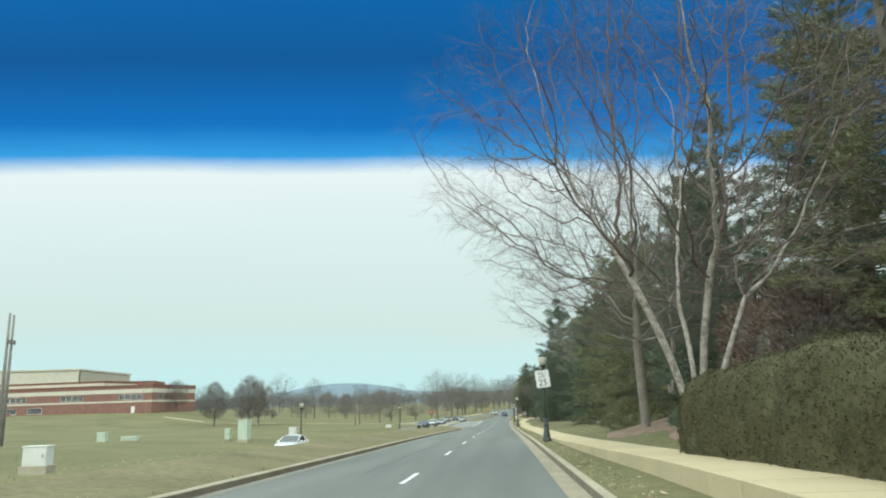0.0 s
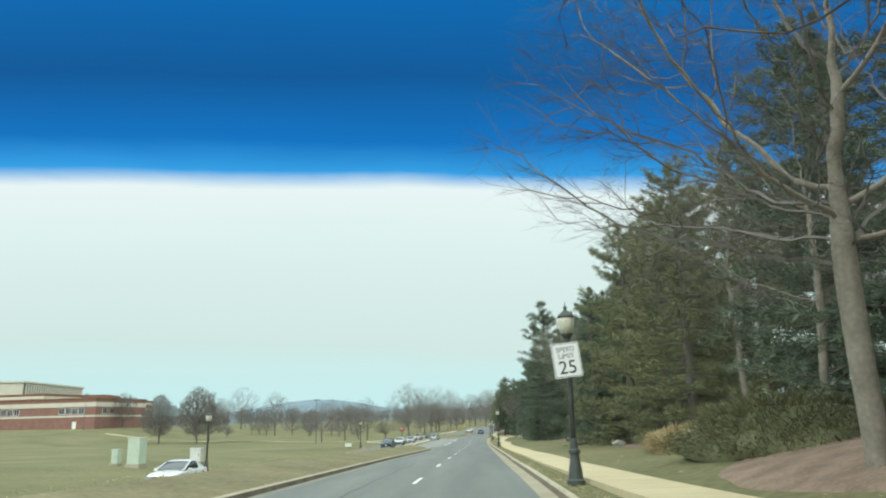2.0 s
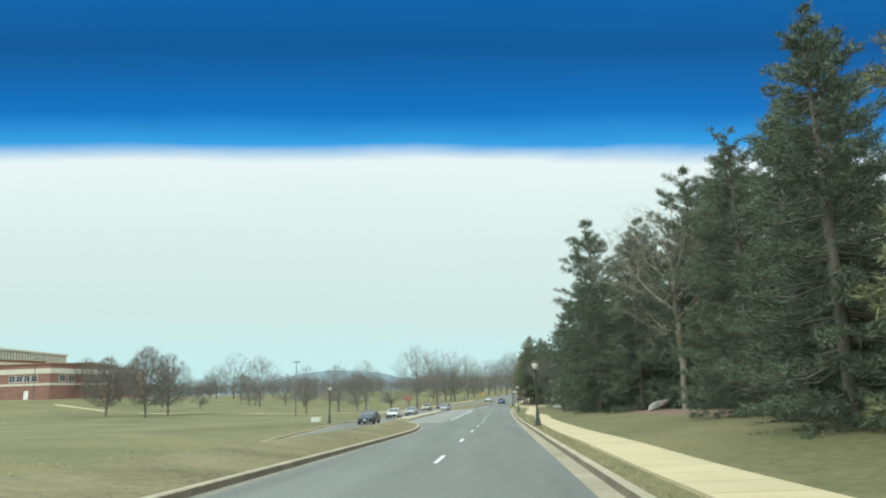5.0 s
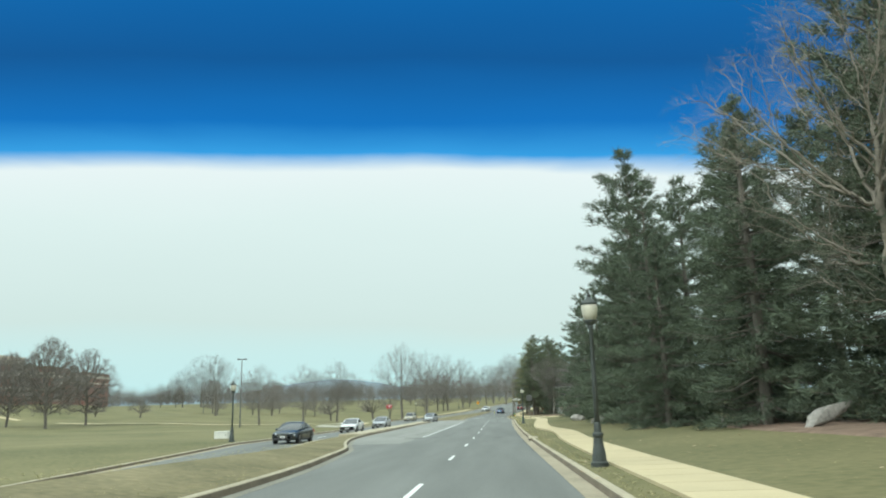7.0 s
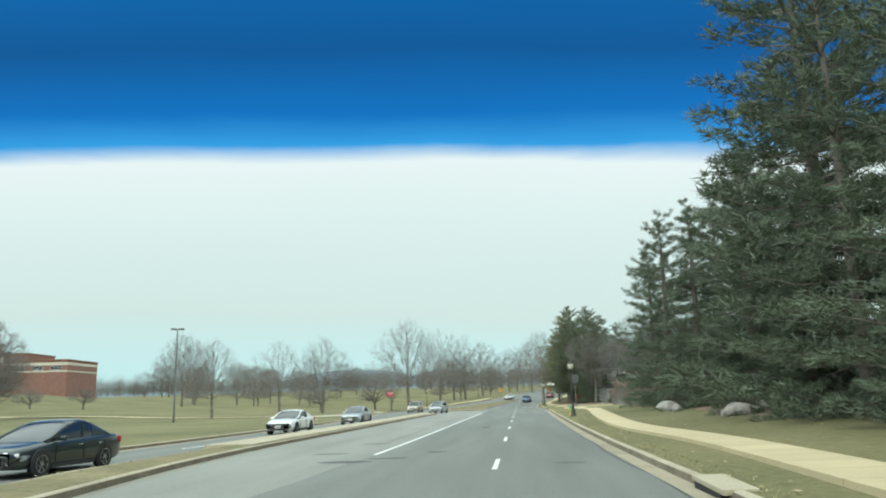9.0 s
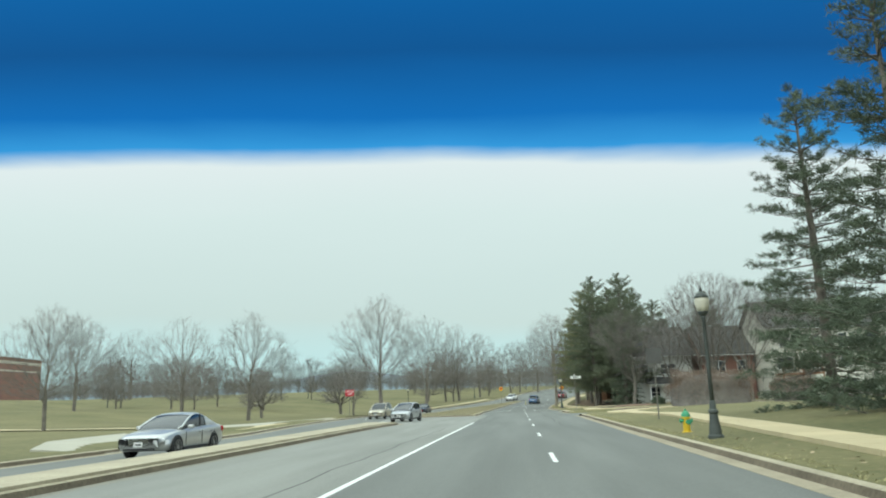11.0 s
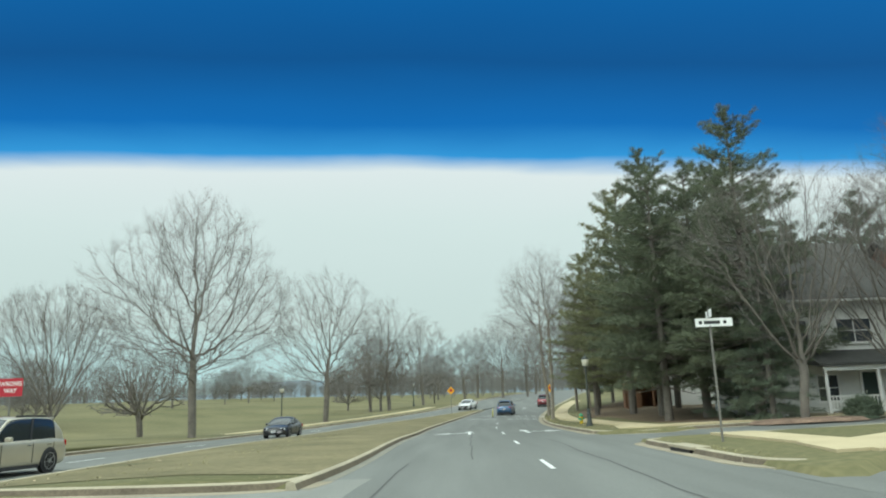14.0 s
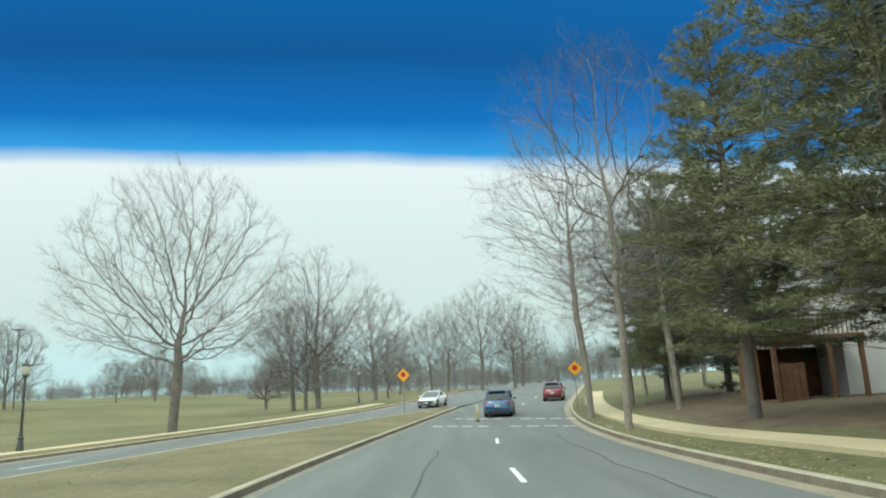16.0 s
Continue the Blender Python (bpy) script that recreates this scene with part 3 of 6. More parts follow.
        tube(*out[0 if r1 > limb_r else 1], line, wid, 8 if r1 > 0.15 else 5 if r1 > 0.045 else 3)
    verts, faces = out[1]
    for i in range(first, len(nodes)):
        if rad[i] > 0.045 * height / 16:
            continue
        d = Vector(nodes[i] - nodes[parent[i]]).normalized()
        for _ in range(7 if not kids[i] else 3):
            e = (d + Vector((rng.gauss(0, 0.5), rng.gauss(0, 0.5), rng.gauss(hang, 0.45)))).normalized()
            w = e.orthogonal().normalized() * thin * 0.45
            p = Vector(nodes[i])
            ln = step * rng.uniform(1.4, 3.2)
            b = len(verts)
            verts += [p - w, p + w, p + e * ln]
            faces.append((b, b + 1, b + 2))
            for _ in range(3):
                g = (e + Vector((rng.gauss(0, 0.5), rng.gauss(0, 0.5), rng.gauss(0.1, 0.45)))).normalized()
                q = p + e * ln * rng.uniform(0.3, 0.8)
                b = len(verts)
                verts += [q - w * 0.7, q + w * 0.7, q + g * ln * 0.6]
                faces.append((b, b + 1, b + 2))
    k = height / max(v.z for v in verts)
    for v in out[0][0] + out[1][0]:
        v *= k
    root = tagged(new(name), label, "tree")
    mesh_ob("trunk", *out[0], bark or M_BARK, root, smooth=True)
    mesh_ob("crown", *out[1], twig or M_TWIG, root, "fine leafless twigs")
    return root


def tuft(rng, verts, faces, p, d, size, n, thin=0.055):
    """A spray of narrow blades round a point."""
    for _ in range(n):
        e = (d + Vector((rng.gauss(0, 0.6), rng.gauss(0, 0.6), rng.gauss(0, 0.5)))).normalized()
        w = e.orthogonal().normalized()
        w = (Matrix.Rotation(rng.uniform(0, 6.28), 3, e) @ w) * size * thin * rng.uniform(0.8, 1.4)
        q = p + e * size * 0.10 + Vector((rng.gauss(0, 0.3), rng.gauss(0, 0.3), rng.gauss(0, 0.2))) * size
        tip = q + e * size * rng.uniform(0.6, 1.1)
        b = len(verts)
        verts += [q - w, q + w, tip + w * 0.2]
        faces.append((b, b + 1, b + 2))


def conifer(name, seed, height, spread, low, label, needle, layered=True, whorls=15, per=9, size=0.6, droop=-0.05, point=0.75, dense=1.0):
    """An evergreen: trunk, whorls of boughs and tufts of needles; low: height at which the boughs begin."""
    rng = random.Random(seed)
    tv, tf, cv, cf = [], [], [], []
    r = height * 0.014 + 0.06
    tube(tv, tf, [Vector((0, 0, -0.3)), Vector((0.05, 0, height * 0.4)), Vector((0, 0.05, height * 0.75)), Vector((0, 0, height * 0.98))], [r, r * 0.75, r * 0.4, 0.03], 8)
    for i in range(whorls):
        k = i / (whorls - 1)
        z = low + (height - low) * (k ** 0.9)
        reach = spread * ((1 - k) ** point * 0.95 + 0.07) * (1.0 if k > 0.06 else 0.86 + 2.2 * k)
        n = max(3, int(per * (1 - 0.55 * k)))
        a0 = rng.uniform(0, 6.28)
        for j in range(n):
            if rng.random() < 0.08:
                continue
            a = a0 + 2 * math.pi * j / n + rng.uniform(-0.35, 0.35)
            ln = reach * rng.uniform(0.62, 1.18)
            up = droop + 0.75 * k ** 2 + rng.uniform(-0.12, 0.12)
            d = Vector((math.cos(a), math.sin(a), up)).normalized()
            zz = z + rng.uniform(-0.9, 0.7)
            p0 = Vector((0, 0, zz))
            pts = [p0, p0 + d * ln * 0.5 + Vector((0, 0, -0.04 * ln)), p0 + d * ln + Vector((0, 0, 0.10 * ln))]
            tube(tv, tf, pts, [0.012 * height * 0.25 + 0.01, 0.025, 0.008], 3)
            m = max(4, int(ln * 6.3 * dense))
            for q in range(m):
                f = 0.22 + 0.8 * (q + rng.random()) / m
                p = pts[0].lerp(pts[2], f)
                side = Vector((-math.sin(a), math.cos(a), 0)) * rng.uniform(-1, 1) * ln * 0.26 * (1.15 - f)
                tuft(rng, cv, cf, p + side + Vector((0, 0, rng.uniform(-0.12, 0.18))), (d * 0.7 + side * 0.6 + Vector((0, 0, 0.25))), size * rng.uniform(0.7, 1.25) * dense ** -0.4, 24, 0.056)
    tuft(rng, cv, cf, Vector((0, 0, height * 0.97)), Vector((0, 0, 1.2)), size, 16)
    root = tagged(new(name), label, "tree")
    mesh_ob("trunk", tv, tf, M_BARK, root, smooth=True)
    mesh_ob("crown", cv, cf, needle, root, "dense dark green needles")
    return root


def plant(ob, x, y, scale=1.0, turn=0.0, sink=0.05, group="", stretch=1.0):
    """Move a new thing to its place on the ground."""
    z = land(x, y)
    ob.matrix_basis = pose(x, y, z - sink, 0, 0, turn) @ Matrix.Diagonal((scale, scale, scale * stretch, 1))
    if group:
        ob["group"] = group
    return ob


def replant(ob, x, y, scale=1.0, turn=0.0, sink=0.05, stretch=1.0):
    c = copy_thing(ob, pose(x, y, land(x, y) - sink, 0, 0, turn))
    c.scale = (scale, scale, scale * stretch)
    return c


PINE = [conifer("pine_tree", 11, 16.0, 4.3, 0.3, "tall dark green white pine with layered boughs", M_NEEDLE, size=0.29, whorls=19, per=11, point=0.52),
        conifer("pine_tree", 12, 17.0, 4.6, 0.3, "broad olive-green pine with ragged boughs", M_NEEDLE2, size=0.30, whorls=19, per=11, point=0.42),
        conifer("spruce_tree", 13, 14.0, 3.7, 0.3, "dense dark spruce with boughs down to the ground", M_NEEDLE, size=0.27, whorls=22, per=12, droop=-0.2, point=0.8),
        conifer("pine_tree", 15, 17.0, 4.6, 0.25, "tall dark pine standing behind the front row", M_NEEDLE, size=0.36, whorls=18, per=11, point=0.45, dense=0.62)]
GROVE = conifer("pine_tree", 14, 18.0, 4.7, 3.1, "tall dark pine with low boughs over mulch", M_NEEDLE4, size=0.29, whorls=21, per=12, point=0.5)
GROVE2 = conifer("pine_tree", 24, 17.0, 4.6, 3.4, "yellow-green pine with an airy crown over mulch", M_NEEDLE3, size=0.27, whorls=21, per=12, point=0.38, dense=1.15)
ROW = [(1, 11.0, 53.0, 0.80), (1, 15.5, 57.0, 0.95), (1, 12.2, 62.0, 0.86), (1, 11.8, 70.0, 0.92), (2, 10.6, 78.5, 0.88), (3, 15.5, 75.0, 1.0), (2, 14.5, 85.0, 0.95), (0, 13.0, 93.0, 0.85),
       (3, 17.0, 96.0, 0.9), (3, 16.5, 104.0, 0.95), (3, 18.0, 110.0, 0.92), (2, 13.4, 122.5, 1.15), (2, 10.8, 131.0, 0.80), (3, 15.5, 129.0, 1.05), (0, 12.0, 139.0, 1.04), (0, 12.3, 147.0, 1.08),
       (3, 13.7, 152.5, 1.38), (2, 11.6, 157.0, 0.78), (0, 14.0, 163.5, 1.0), (2, 12.8, 172.5, 1.05), (0, 12.6, 182.0, 1.0), (0, 13.0, 191.0, 0.95), (3, 19.0, 120.0, 1.0), (3, 19.5, 139.0, 0.95), (3, 20.0, 66.0, 1.05), (3, 20.5, 84.0, 1.05), (3, 14.0, 45.0, 0.9), (3, 18.0, 36.0, 1.05), (0, 14.5, 27.0, 1.0), (3, 16.5, 17.0, 1.0), (3, 21.0, 8.0, 1.0), (3, 17.0, 116.0, 1.1), (3, 21.0, 118.0, 1.15), (3, 20.5, 130.0, 1.1), (3, 17.5, 136.0, 1.05), (3, 16.5, 146.0, 1.1), (3, 17.5, 161.0, 1.05), (3, 17.0, 171.0, 1.0), (3, 17.0, 181.0, 1.0), (3, 19.0, 101.0, 1.05), (3, 15.5, 68.0, 1.0), (3, 16.0, 89.0, 1.0), (2, 11.6, 84.0, 0.72), (2, 11.4, 149.5, 0.62), (2, 12.6, 143.0, 0.6), (0, 11.8, 33.5, 0.85), (1, 13.2, 21.5, 0.9), (2, 12.2, 40.0, 0.9)]
used = set()
for i, (kind, x, y, s) in enumerate(ROW):
    if kind in used:
        replant(PINE[kind], x, y, s, 67 * i)
    else:
        used.add(kind)
        plant(PINE[kind], x, y, s, 67 * i, group="evergreens along the road")
plant(GROVE, 12.9, 255.0, 0.95, 0, group="grove of pines at the corner")
for i, (x, y, s) in enumerate([(10.4, 265.5, 1.02), (9.3, 260.0, 0.86), (12.0, 261.0, 0.9), (14.5, 262.0, 0.92), (17.0, 268.0, 0.9), (15.2, 278.5, 0.95), (21.0, 275.0, 0.85), (12.6, 302.0, 0.75), (17.5, 304.0, 0.9)]):
    replant(GROVE, x, y, s, 80 * i)
plant(GROVE2, 8.3, 279.2, 0.85, 0, group="grove of pines at the corner")
for i, (x, y, s) in enumerate([(9.9, 272.3, 1.06), (11.6, 297.0, 0.8), (16.0, 311.0, 0.85)]):
    replant(GROVE2, x, y, s, 70 * i)
for i, (x, y, s) in enumerate([(20.5, 266.0, 0.72), (24.5, 263.0, 0.62), (31.0, 281.0, 0.9), (20.0, 302.0, 0.9), (28.0, 270.0, 0.9), (19.0, 293.0, 0.8), (18.0, 259.5, 0.62), (13.1, 258.3, 0.5)]):
    replant(PINE[3], x, y, s, 50 * i)
replant(PINE[2], 12.5, 252.4, 0.62, 35)

# leafless trees
OAKS = bare_tree("oak_tree", 3, 18.5, 0.32, OAK, "large leafless oak with a spreading crown beside the pavement", buds=2000)
plant(OAKS, -23.2, 267.6, 1.06, 0, group="leafless trees along the far kerb")
OAKS2 = bare_tree("oak_tree", 44, 18.5, 0.34, OAK, "leafless oak with a broad rounded crown on the lawn", buds=1400)
plant(OAKS2, -20.6, 303.5, 1.1, 0, group="leafless trees along the far kerb")
for i, (k, x, y, s) in enumerate([(0, -16.6, 338.0, 1.12), (1, -13.0, 372.0, 1.1), (1, -20.5, 343.0, 0.9), (0, 4.0, 364.0, 0.95), (1, -1.0, 378.0, 0.9), (1, 9.4, 368.0, 0.88), (1, -4.0, 395.0, 0.95), (0, 13.0, 388.0, 0.9), (1, -32.6, 235.8, 0.72), (0, -41.2, 212.3, 0.60), (1, -38.5, 231.5, 0.68),
                                 (0, -66.0, 254.5, 0.8), (1, -105.6, 340.0, 1.1), (0, -67.0, 350.0, 0.8), (1, -60.0, 400.0, 0.7), (0, -116.0, 348.0, 0.8), (0, -34.0, 440.0, 0.9), (1, 20.0, 450.0, 0.9), (1, -12.0, 425.0, 0.9)]):
    replant((OAKS, OAKS2)[k], x, y, s, 77 * i + 40)
ROUNDS = bare_tree("round_crowned_tree", 7, 12.5, 0.22, ROUND, "leafless tree with a dense rounded crown on the lawn")
plant(ROUNDS, -62.0, 285.0, 0.8, 15, group="round trees on the lawn")
for i, (x, y, s) in enumerate([(-70.0, 292.0, 0.9), (-78.0, 286.0, 0.8), (-58.0, 272.0, 0.75), (-66.0, 305.0, 0.8), (-85.0, 300.0, 0.9), (-104.0, 250.0, 0.9), (-118, 256, 0.95), (-53.0, 297.0, 0.7), (-56.5, 300.0, 0.75), (-18.0, 338.0, 1.1), (-9.5, 352.0, 0.8), (-57.0, 345.0, 0.95),
                              (-64.0, 425.0, 0.8), (-71.0, 428.0, 0.9), (-76.0, 432.0, 0.8), (-80.0, 430.0, 0.75), (-59.0, 421.0, 0.7), (-37.0, 400.0, 0.75), (-39.0, 418.0, 0.8), (-123.0, 345.0, 0.75), (-120.5, 352.0, 0.9), (-112.0, 365.0, 0.9), (-99.0, 370.0, 0.9), (-92.5, 380.0, 0.8), (-77.0, 360.0, 0.75), (-61.0, 385.0, 0.7), (-135.0, 290.0, 1.05), (-138.0, 300.0, 1.1), (-130.0, 286.0, 0.9)]):
    replant(ROUNDS, x, y, s, 51 * i + 15)
PEARS = bare_tree("round_crowned_tree", 27, 14.0, 0.24, dict(ROUND, wide=0.335, fork=0.17, lead=0.45, tip=0.042, up=0.3), "leafless tree with a very dense egg-shaped crown on the lawn", buds=3600)
plant(PEARS, -67.3, 192.1, 1.03, 0, group="dense trees before the office")
for i, (x, y, s) in enumerate([(-70.3, 207.8, 1.0), (-82.0, 204.0, 0.95)]):
    replant(PEARS, x, y, s, 100 * i + 50)
CRAB = bare_tree("crabapple_tree", 21, 4.6, 0.19, DOME, "low dark crabapple with a dense leafless dome", buds=1700)
plant(CRAB, -38.9, 257.4, 1.15, 0, group="crabapples on the lawn")
for i, (x, y, s) in enumerate([(-32.8, 280.0, 1.45), (-86.7, 239.2, 0.85), (-76.3, 238.6, 0.85), (-26.0, 352.0, 1.1)]):
    replant(CRAB, x, y, s, 90 * i + 20)
VASES = bare_tree("zelkova_tree", 5, 14.5, 0.26, VASE, "vase-shaped leafless tree with upright limbs on the lawn", buds=2600)
plant(VASES, 13.2, 250.5, 0.92, 0, group="vase-shaped trees by the houses")
for i, (x, y, s) in enumerate([(17.9, 250.6, 0.82), (21.6, 250.0, 0.95), (22.6, 246.4, 1.15), (25.5, 243.0, 1.0), (31.0, 240.0, 1.0), (-23.7, 250.5, 0.6)]):
    replant(VASES, x, y, s, 63 * i + 10)
plant(bare_tree("bare_tree", 33, 17.0, 0.24, dict(VASE, fork=0.13, lead=0.5, wide=0.40, up=0.2, tip=0.013), "leafless tree with a smooth pale trunk before dark pines", bark=M_PALEBARK, twig=M_PALEBARK, buds=1500), 14.5, 112.6, 1.0, 40)
TALLS = bare_tree("tall_bare_tree", 9, 19.0, 0.21, TALL, "tall slender leafless tree with a pale trunk", bark=M_PALEBARK)
TALLS2 = bare_tree("tall_bare_tree", 19, 19.0, 0.19, TALL, "tall slender leafless tree with a pale trunk", bark=M_PALEBARK)
plant(TALLS, 5.6, 293.5, 0.95, 30, group="street trees by the curve")
plant(TALLS2, 4.75, 282.4, 0.9, 0, group="street trees by the curve")
for i, (k, x, y, s) in enumerate([(0, 9.6, 291.0, 0.85), (0, 9.6, 300, 0.9), (1, 14, 312, 0.85), (0, 21, 318, 0.9), (1, 27.0, 345.0, 0.9), (0, 36, 372, 0.95), (1, 25.0, 395.0, 0.85), (1, 12.5, 50.0, 0.72), (0, 9.6, 37.0, 0.55), (1, 23, 60, 0.95), (0, 17.5, 330, 0.9)]):
    replant((TALLS, TALLS2)[k], x, y, s, 71 * i)
plant(bare_tree("maple_tree", 31, 13.0, 0.19, dict(OAK, wide=0.36, fork=0.3), "leafless maple with a smooth grey trunk in mulch", bark=M_PALEBARK, buds=1600), 6.75, 29.6, 1.0, 200)
BIRCH = dict(outline=((0.24, 0.45), (0.36, 0.9), (0.55, 1.0), (0.75, 0.85), (0.9, 0.5), (1.0, 0.15)), wide=0.47, fork=0.30, buds=3400, up=0.03)
plant(bare_tree("birch_tree", 17, 16.0, 0.10, BIRCH, "leafless clump of pale birch stems behind the hedge", bark=M_BIRCH, twig=M_BIRCHTWIG, stems=4, lean=0.30, limb_r=0.07, hang=-0.3), 6.65, 21.2, 1.0, 20)


# woods on the skyline
def far_woods(name, x0, y0, x1, y1, n, seed, hmin, hmax):
    rng = random.Random(seed)
    verts, faces = [], []
    for i in range(n):
        k = (i + rng.random()) / n
        x, y = x0 + (x1 - x0) * k, y0 + (y1 - y0) * k + rng.uniform(-25, 25)
        h = rng.uniform(hmin, hmax) * (1 + 0.35 * noise.noise((x * 0.03, y * 0.03, seed)))
        z = land(x, y) - 0.3
        p = Vector((x, y, z))
        tube(verts, faces, [p, p + Vector((0, 0, h * 0.5)), p + Vector((rng.uniform(-1, 1), 0, h * 0.9))], [0.12, 0.08, 0.02], 3)
        wide = h * rng.uniform(0.30, 0.48)
        for b in range(75):
            u = rng.uniform(0.02, 0.75)
            q = p + Vector((0, 0, h * u * 0.8))
            a, c_ = rng.uniform(0, 6.28), rng.uniform(0, 1)
            e = p + Vector((math.cos(a) * wide * math.sqrt(1 - c_ * c_), math.sin(a) * wide * math.sqrt(1 - c_ * c_), h * (0.16 + 0.84 * c_)))
            e = q.lerp(e, rng.uniform(0.6, 1.08))
            d = (e - q).normalized()
            w = d.cross(Vector((0.3, 1, 0.2))).normalized() * 0.035
            c = len(verts)
            verts += [q - w, q + w, e]
            faces.append((c, c + 1, c + 2))
            for g in range(4):
                m_ = q.lerp(e, 0.45 + 0.16 * g)
                f_ = m_ + (d + Vector((rng.gauss(0, 0.6), rng.gauss(0, 0.6), rng.gauss(0.1, 0.5)))) * wide * 0.32
                c = len(verts)
                verts += [m_ - w * 0.7, m_ + w * 0.7, f_]
                faces.append((c, c + 1, c + 2))
    ob = mesh_ob(name, verts, faces, M_HAZETWIG)
    return tagged(ob, "far belt of leafless woods on the skyline, paled for haze", "woods", kind="stuff")


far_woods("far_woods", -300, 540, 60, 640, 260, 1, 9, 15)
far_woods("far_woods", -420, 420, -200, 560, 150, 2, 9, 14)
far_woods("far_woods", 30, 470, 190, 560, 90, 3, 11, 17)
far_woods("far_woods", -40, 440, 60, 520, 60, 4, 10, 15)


def ridge():
    verts, faces = [], []
    n = 90
    for i in range(n + 1):
        x = -3000 + 5000 * i / n
        h = 42 + 44 * math.exp(-((x + 610) / 260) ** 2) + 14 * noise.noise((x * 0.002, 0, 0)) + 5 * noise.noise((x * 0.012, 3, 0))
        verts += [(x, 2450, -20), (x, 2650, h * 0.62), (x, 2800, h), (x, 3200, h * 0.8)]
    for i in range(n):
        for j in range(3):
            a = 4 * i + j
            faces.append((a, a + 4, a + 5, a + 1))
    # The ridge's blue-grey base colour carries the haze of distance.
    ob = mesh_ob("backdrop", verts, faces, mat("haze_blue_ridge", (0.15, 0.20, 0.23), 1.0, vary=0.12, scale=0.01, fine=0.06, bump=0), smooth=True)
    tagged(ob, "low wooded ridge, distance haze put into its blue colour", "ridge", kind="structure")


ridge()


# ---- mesh shapes ----
def box(bm, x0, y0, z0, x1, y1, z1, bevel=0.0):
    vs = [bm.verts.new((x, y, z)) for z in (z0, z1) for y in (y0, y1) for x in (x0, x1)]
    fs = [bm.faces.new([vs[i] for i in f]) for f in ((0, 2, 3, 1), (4, 5, 7, 6), (0, 1, 5, 4), (2, 6, 7, 3), (0, 4, 6, 2), (1, 3, 7, 5))]
    if bevel:
        bmesh.ops.bevel(bm, geom=list({e for f in fs for e in f.edges}), offset=bevel, segments=2, affect="EDGES", profile=0.6)
    return bm


def boxes(*list_of, bevel=0.0):
    bm = bmesh.new()
    for b in list_of:
        box(bm, *b, bevel=bevel)
    return bm


def lathe(profile, sides=14, axis="z"):
    """A turned solid from (radius, height) pairs."""
    bm = bmesh.new()
    rings = []
    for r, z in profile:
        ring = []
        for k in range(sides):
            a = 2 * math.pi * k / sides
            c = (r * math.cos(a), r * math.sin(a), z)
            ring.append(bm.verts.new(c if axis == "z" else ((c[2], c[0], c[1]) if axis == "x" else (c[0], c[2], c[1]))))
        rings.append(ring)
    for p, q in zip(rings, rings[1:]):
        for k in range(sides):
            bm.faces.new((p[k], p[(k + 1) % sides], q[(k + 1) % sides], q[k]))
    bm.faces.new(rings[0][::-1])
    bm.faces.new(rings[-1])
    bmesh.ops.recalc_face_normals(bm, faces=bm.faces[:])
    return bm


def shifted(bm, x, y, z):
    bmesh.ops.translate(bm, verts=bm.verts[:], vec=(x, y, z))
    return bm


def sheet(points, thick):
    """A flat plate in the xz plane with its front at -y."""
    bm = bmesh.new()
    f = [bm.verts.new((x, 0, z)) for x, z in points]
    b = [bm.verts.new((x, thick, z)) for x, z in points]
    bm.faces.new(f)
    bm.faces.new(b[::-1])
    n = len(points)
    for i in range(n):
        bm.faces.new((f[i], b[i], b[(i + 1) % n], f[(i + 1) % n]))
    bmesh.ops.recalc_face_normals(bm, faces=bm.faces[:])
    return bm


def rounded(w, h, r, cx=0.0, cz=0.0, n=4):
    pts = []
    for sx, sz, a0 in ((1, 1, 0), (-1, 1, 90), (-1, -1, 180), (1, -1, 270)):
        for i in range(n + 1):
            a = radians(a0 + 90 * i / n)
            pts.append((cx + sx * (w / 2 - r) + r * math.cos(a), cz + sz * (h / 2 - r) + r * math.sin(a)))
    return pts


def lettering(text, size, material, parent, x, y, z, name="lettering", bold=0.0):
    """Raised letters facing -y, centred on x."""
    c = bpy.data.curves.new(name, "FONT")
    c.body, c.size, c.align_x, c.align_y, c.offset = text, size, "CENTER", "CENTER", bold
    tmp = new(name, c)
    me = bpy.data.meshes.new_from_object(tmp.evaluated_get(bpy.context.evaluated_depsgraph_get()))
    bpy.data.objects.remove(tmp)
    me.materials.clear()
    me.materials.append(material)
    ob = new(name, me)
    ob.parent = parent
    ob.matrix_basis = pose(x, y, z, 90, 0, 0)
    return ob


M_POST = mat("dark_green_cast_iron", (0.075, 0.085, 0.078), 0.55, 0.3, vary=0.3, scale=3, fine=30, bump=0.15)
M_LANTERN = mat("frosted_lantern_glass", (0.52, 0.50, 0.40), 0.35, vary=0.12, scale=4, fine=20, bump=0)
M_WHITE = mat("white_sign_sheet", (0.74, 0.75, 0.72), 0.5, vary=0.06, scale=3, fine=20, bump=0)
M_BLACK = plain("black_sign_paint", (0.03, 0.03, 0.03), 0.6)
M_RED = mat("red_sign_sheet", (0.42, 0.03, 0.045), 0.5, vary=0.12, scale=3, fine=20, bump=0)
M_YELLOW = mat("amber_sign_sheet", (0.78, 0.36, 0.02), 0.5, vary=0.1, scale=3, fine=20, bump=0)
M_GALV = mat("galvanised_post", (0.20, 0.19, 0.17), 0.55, 0.5, vary=0.25, scale=4, fine=30, bump=0.1)
M_CABINET = mat("pale_green_cabinet", (0.46, 0.53, 0.42), 0.6, vary=0.12, scale=2, fine=20, bump=0.05)
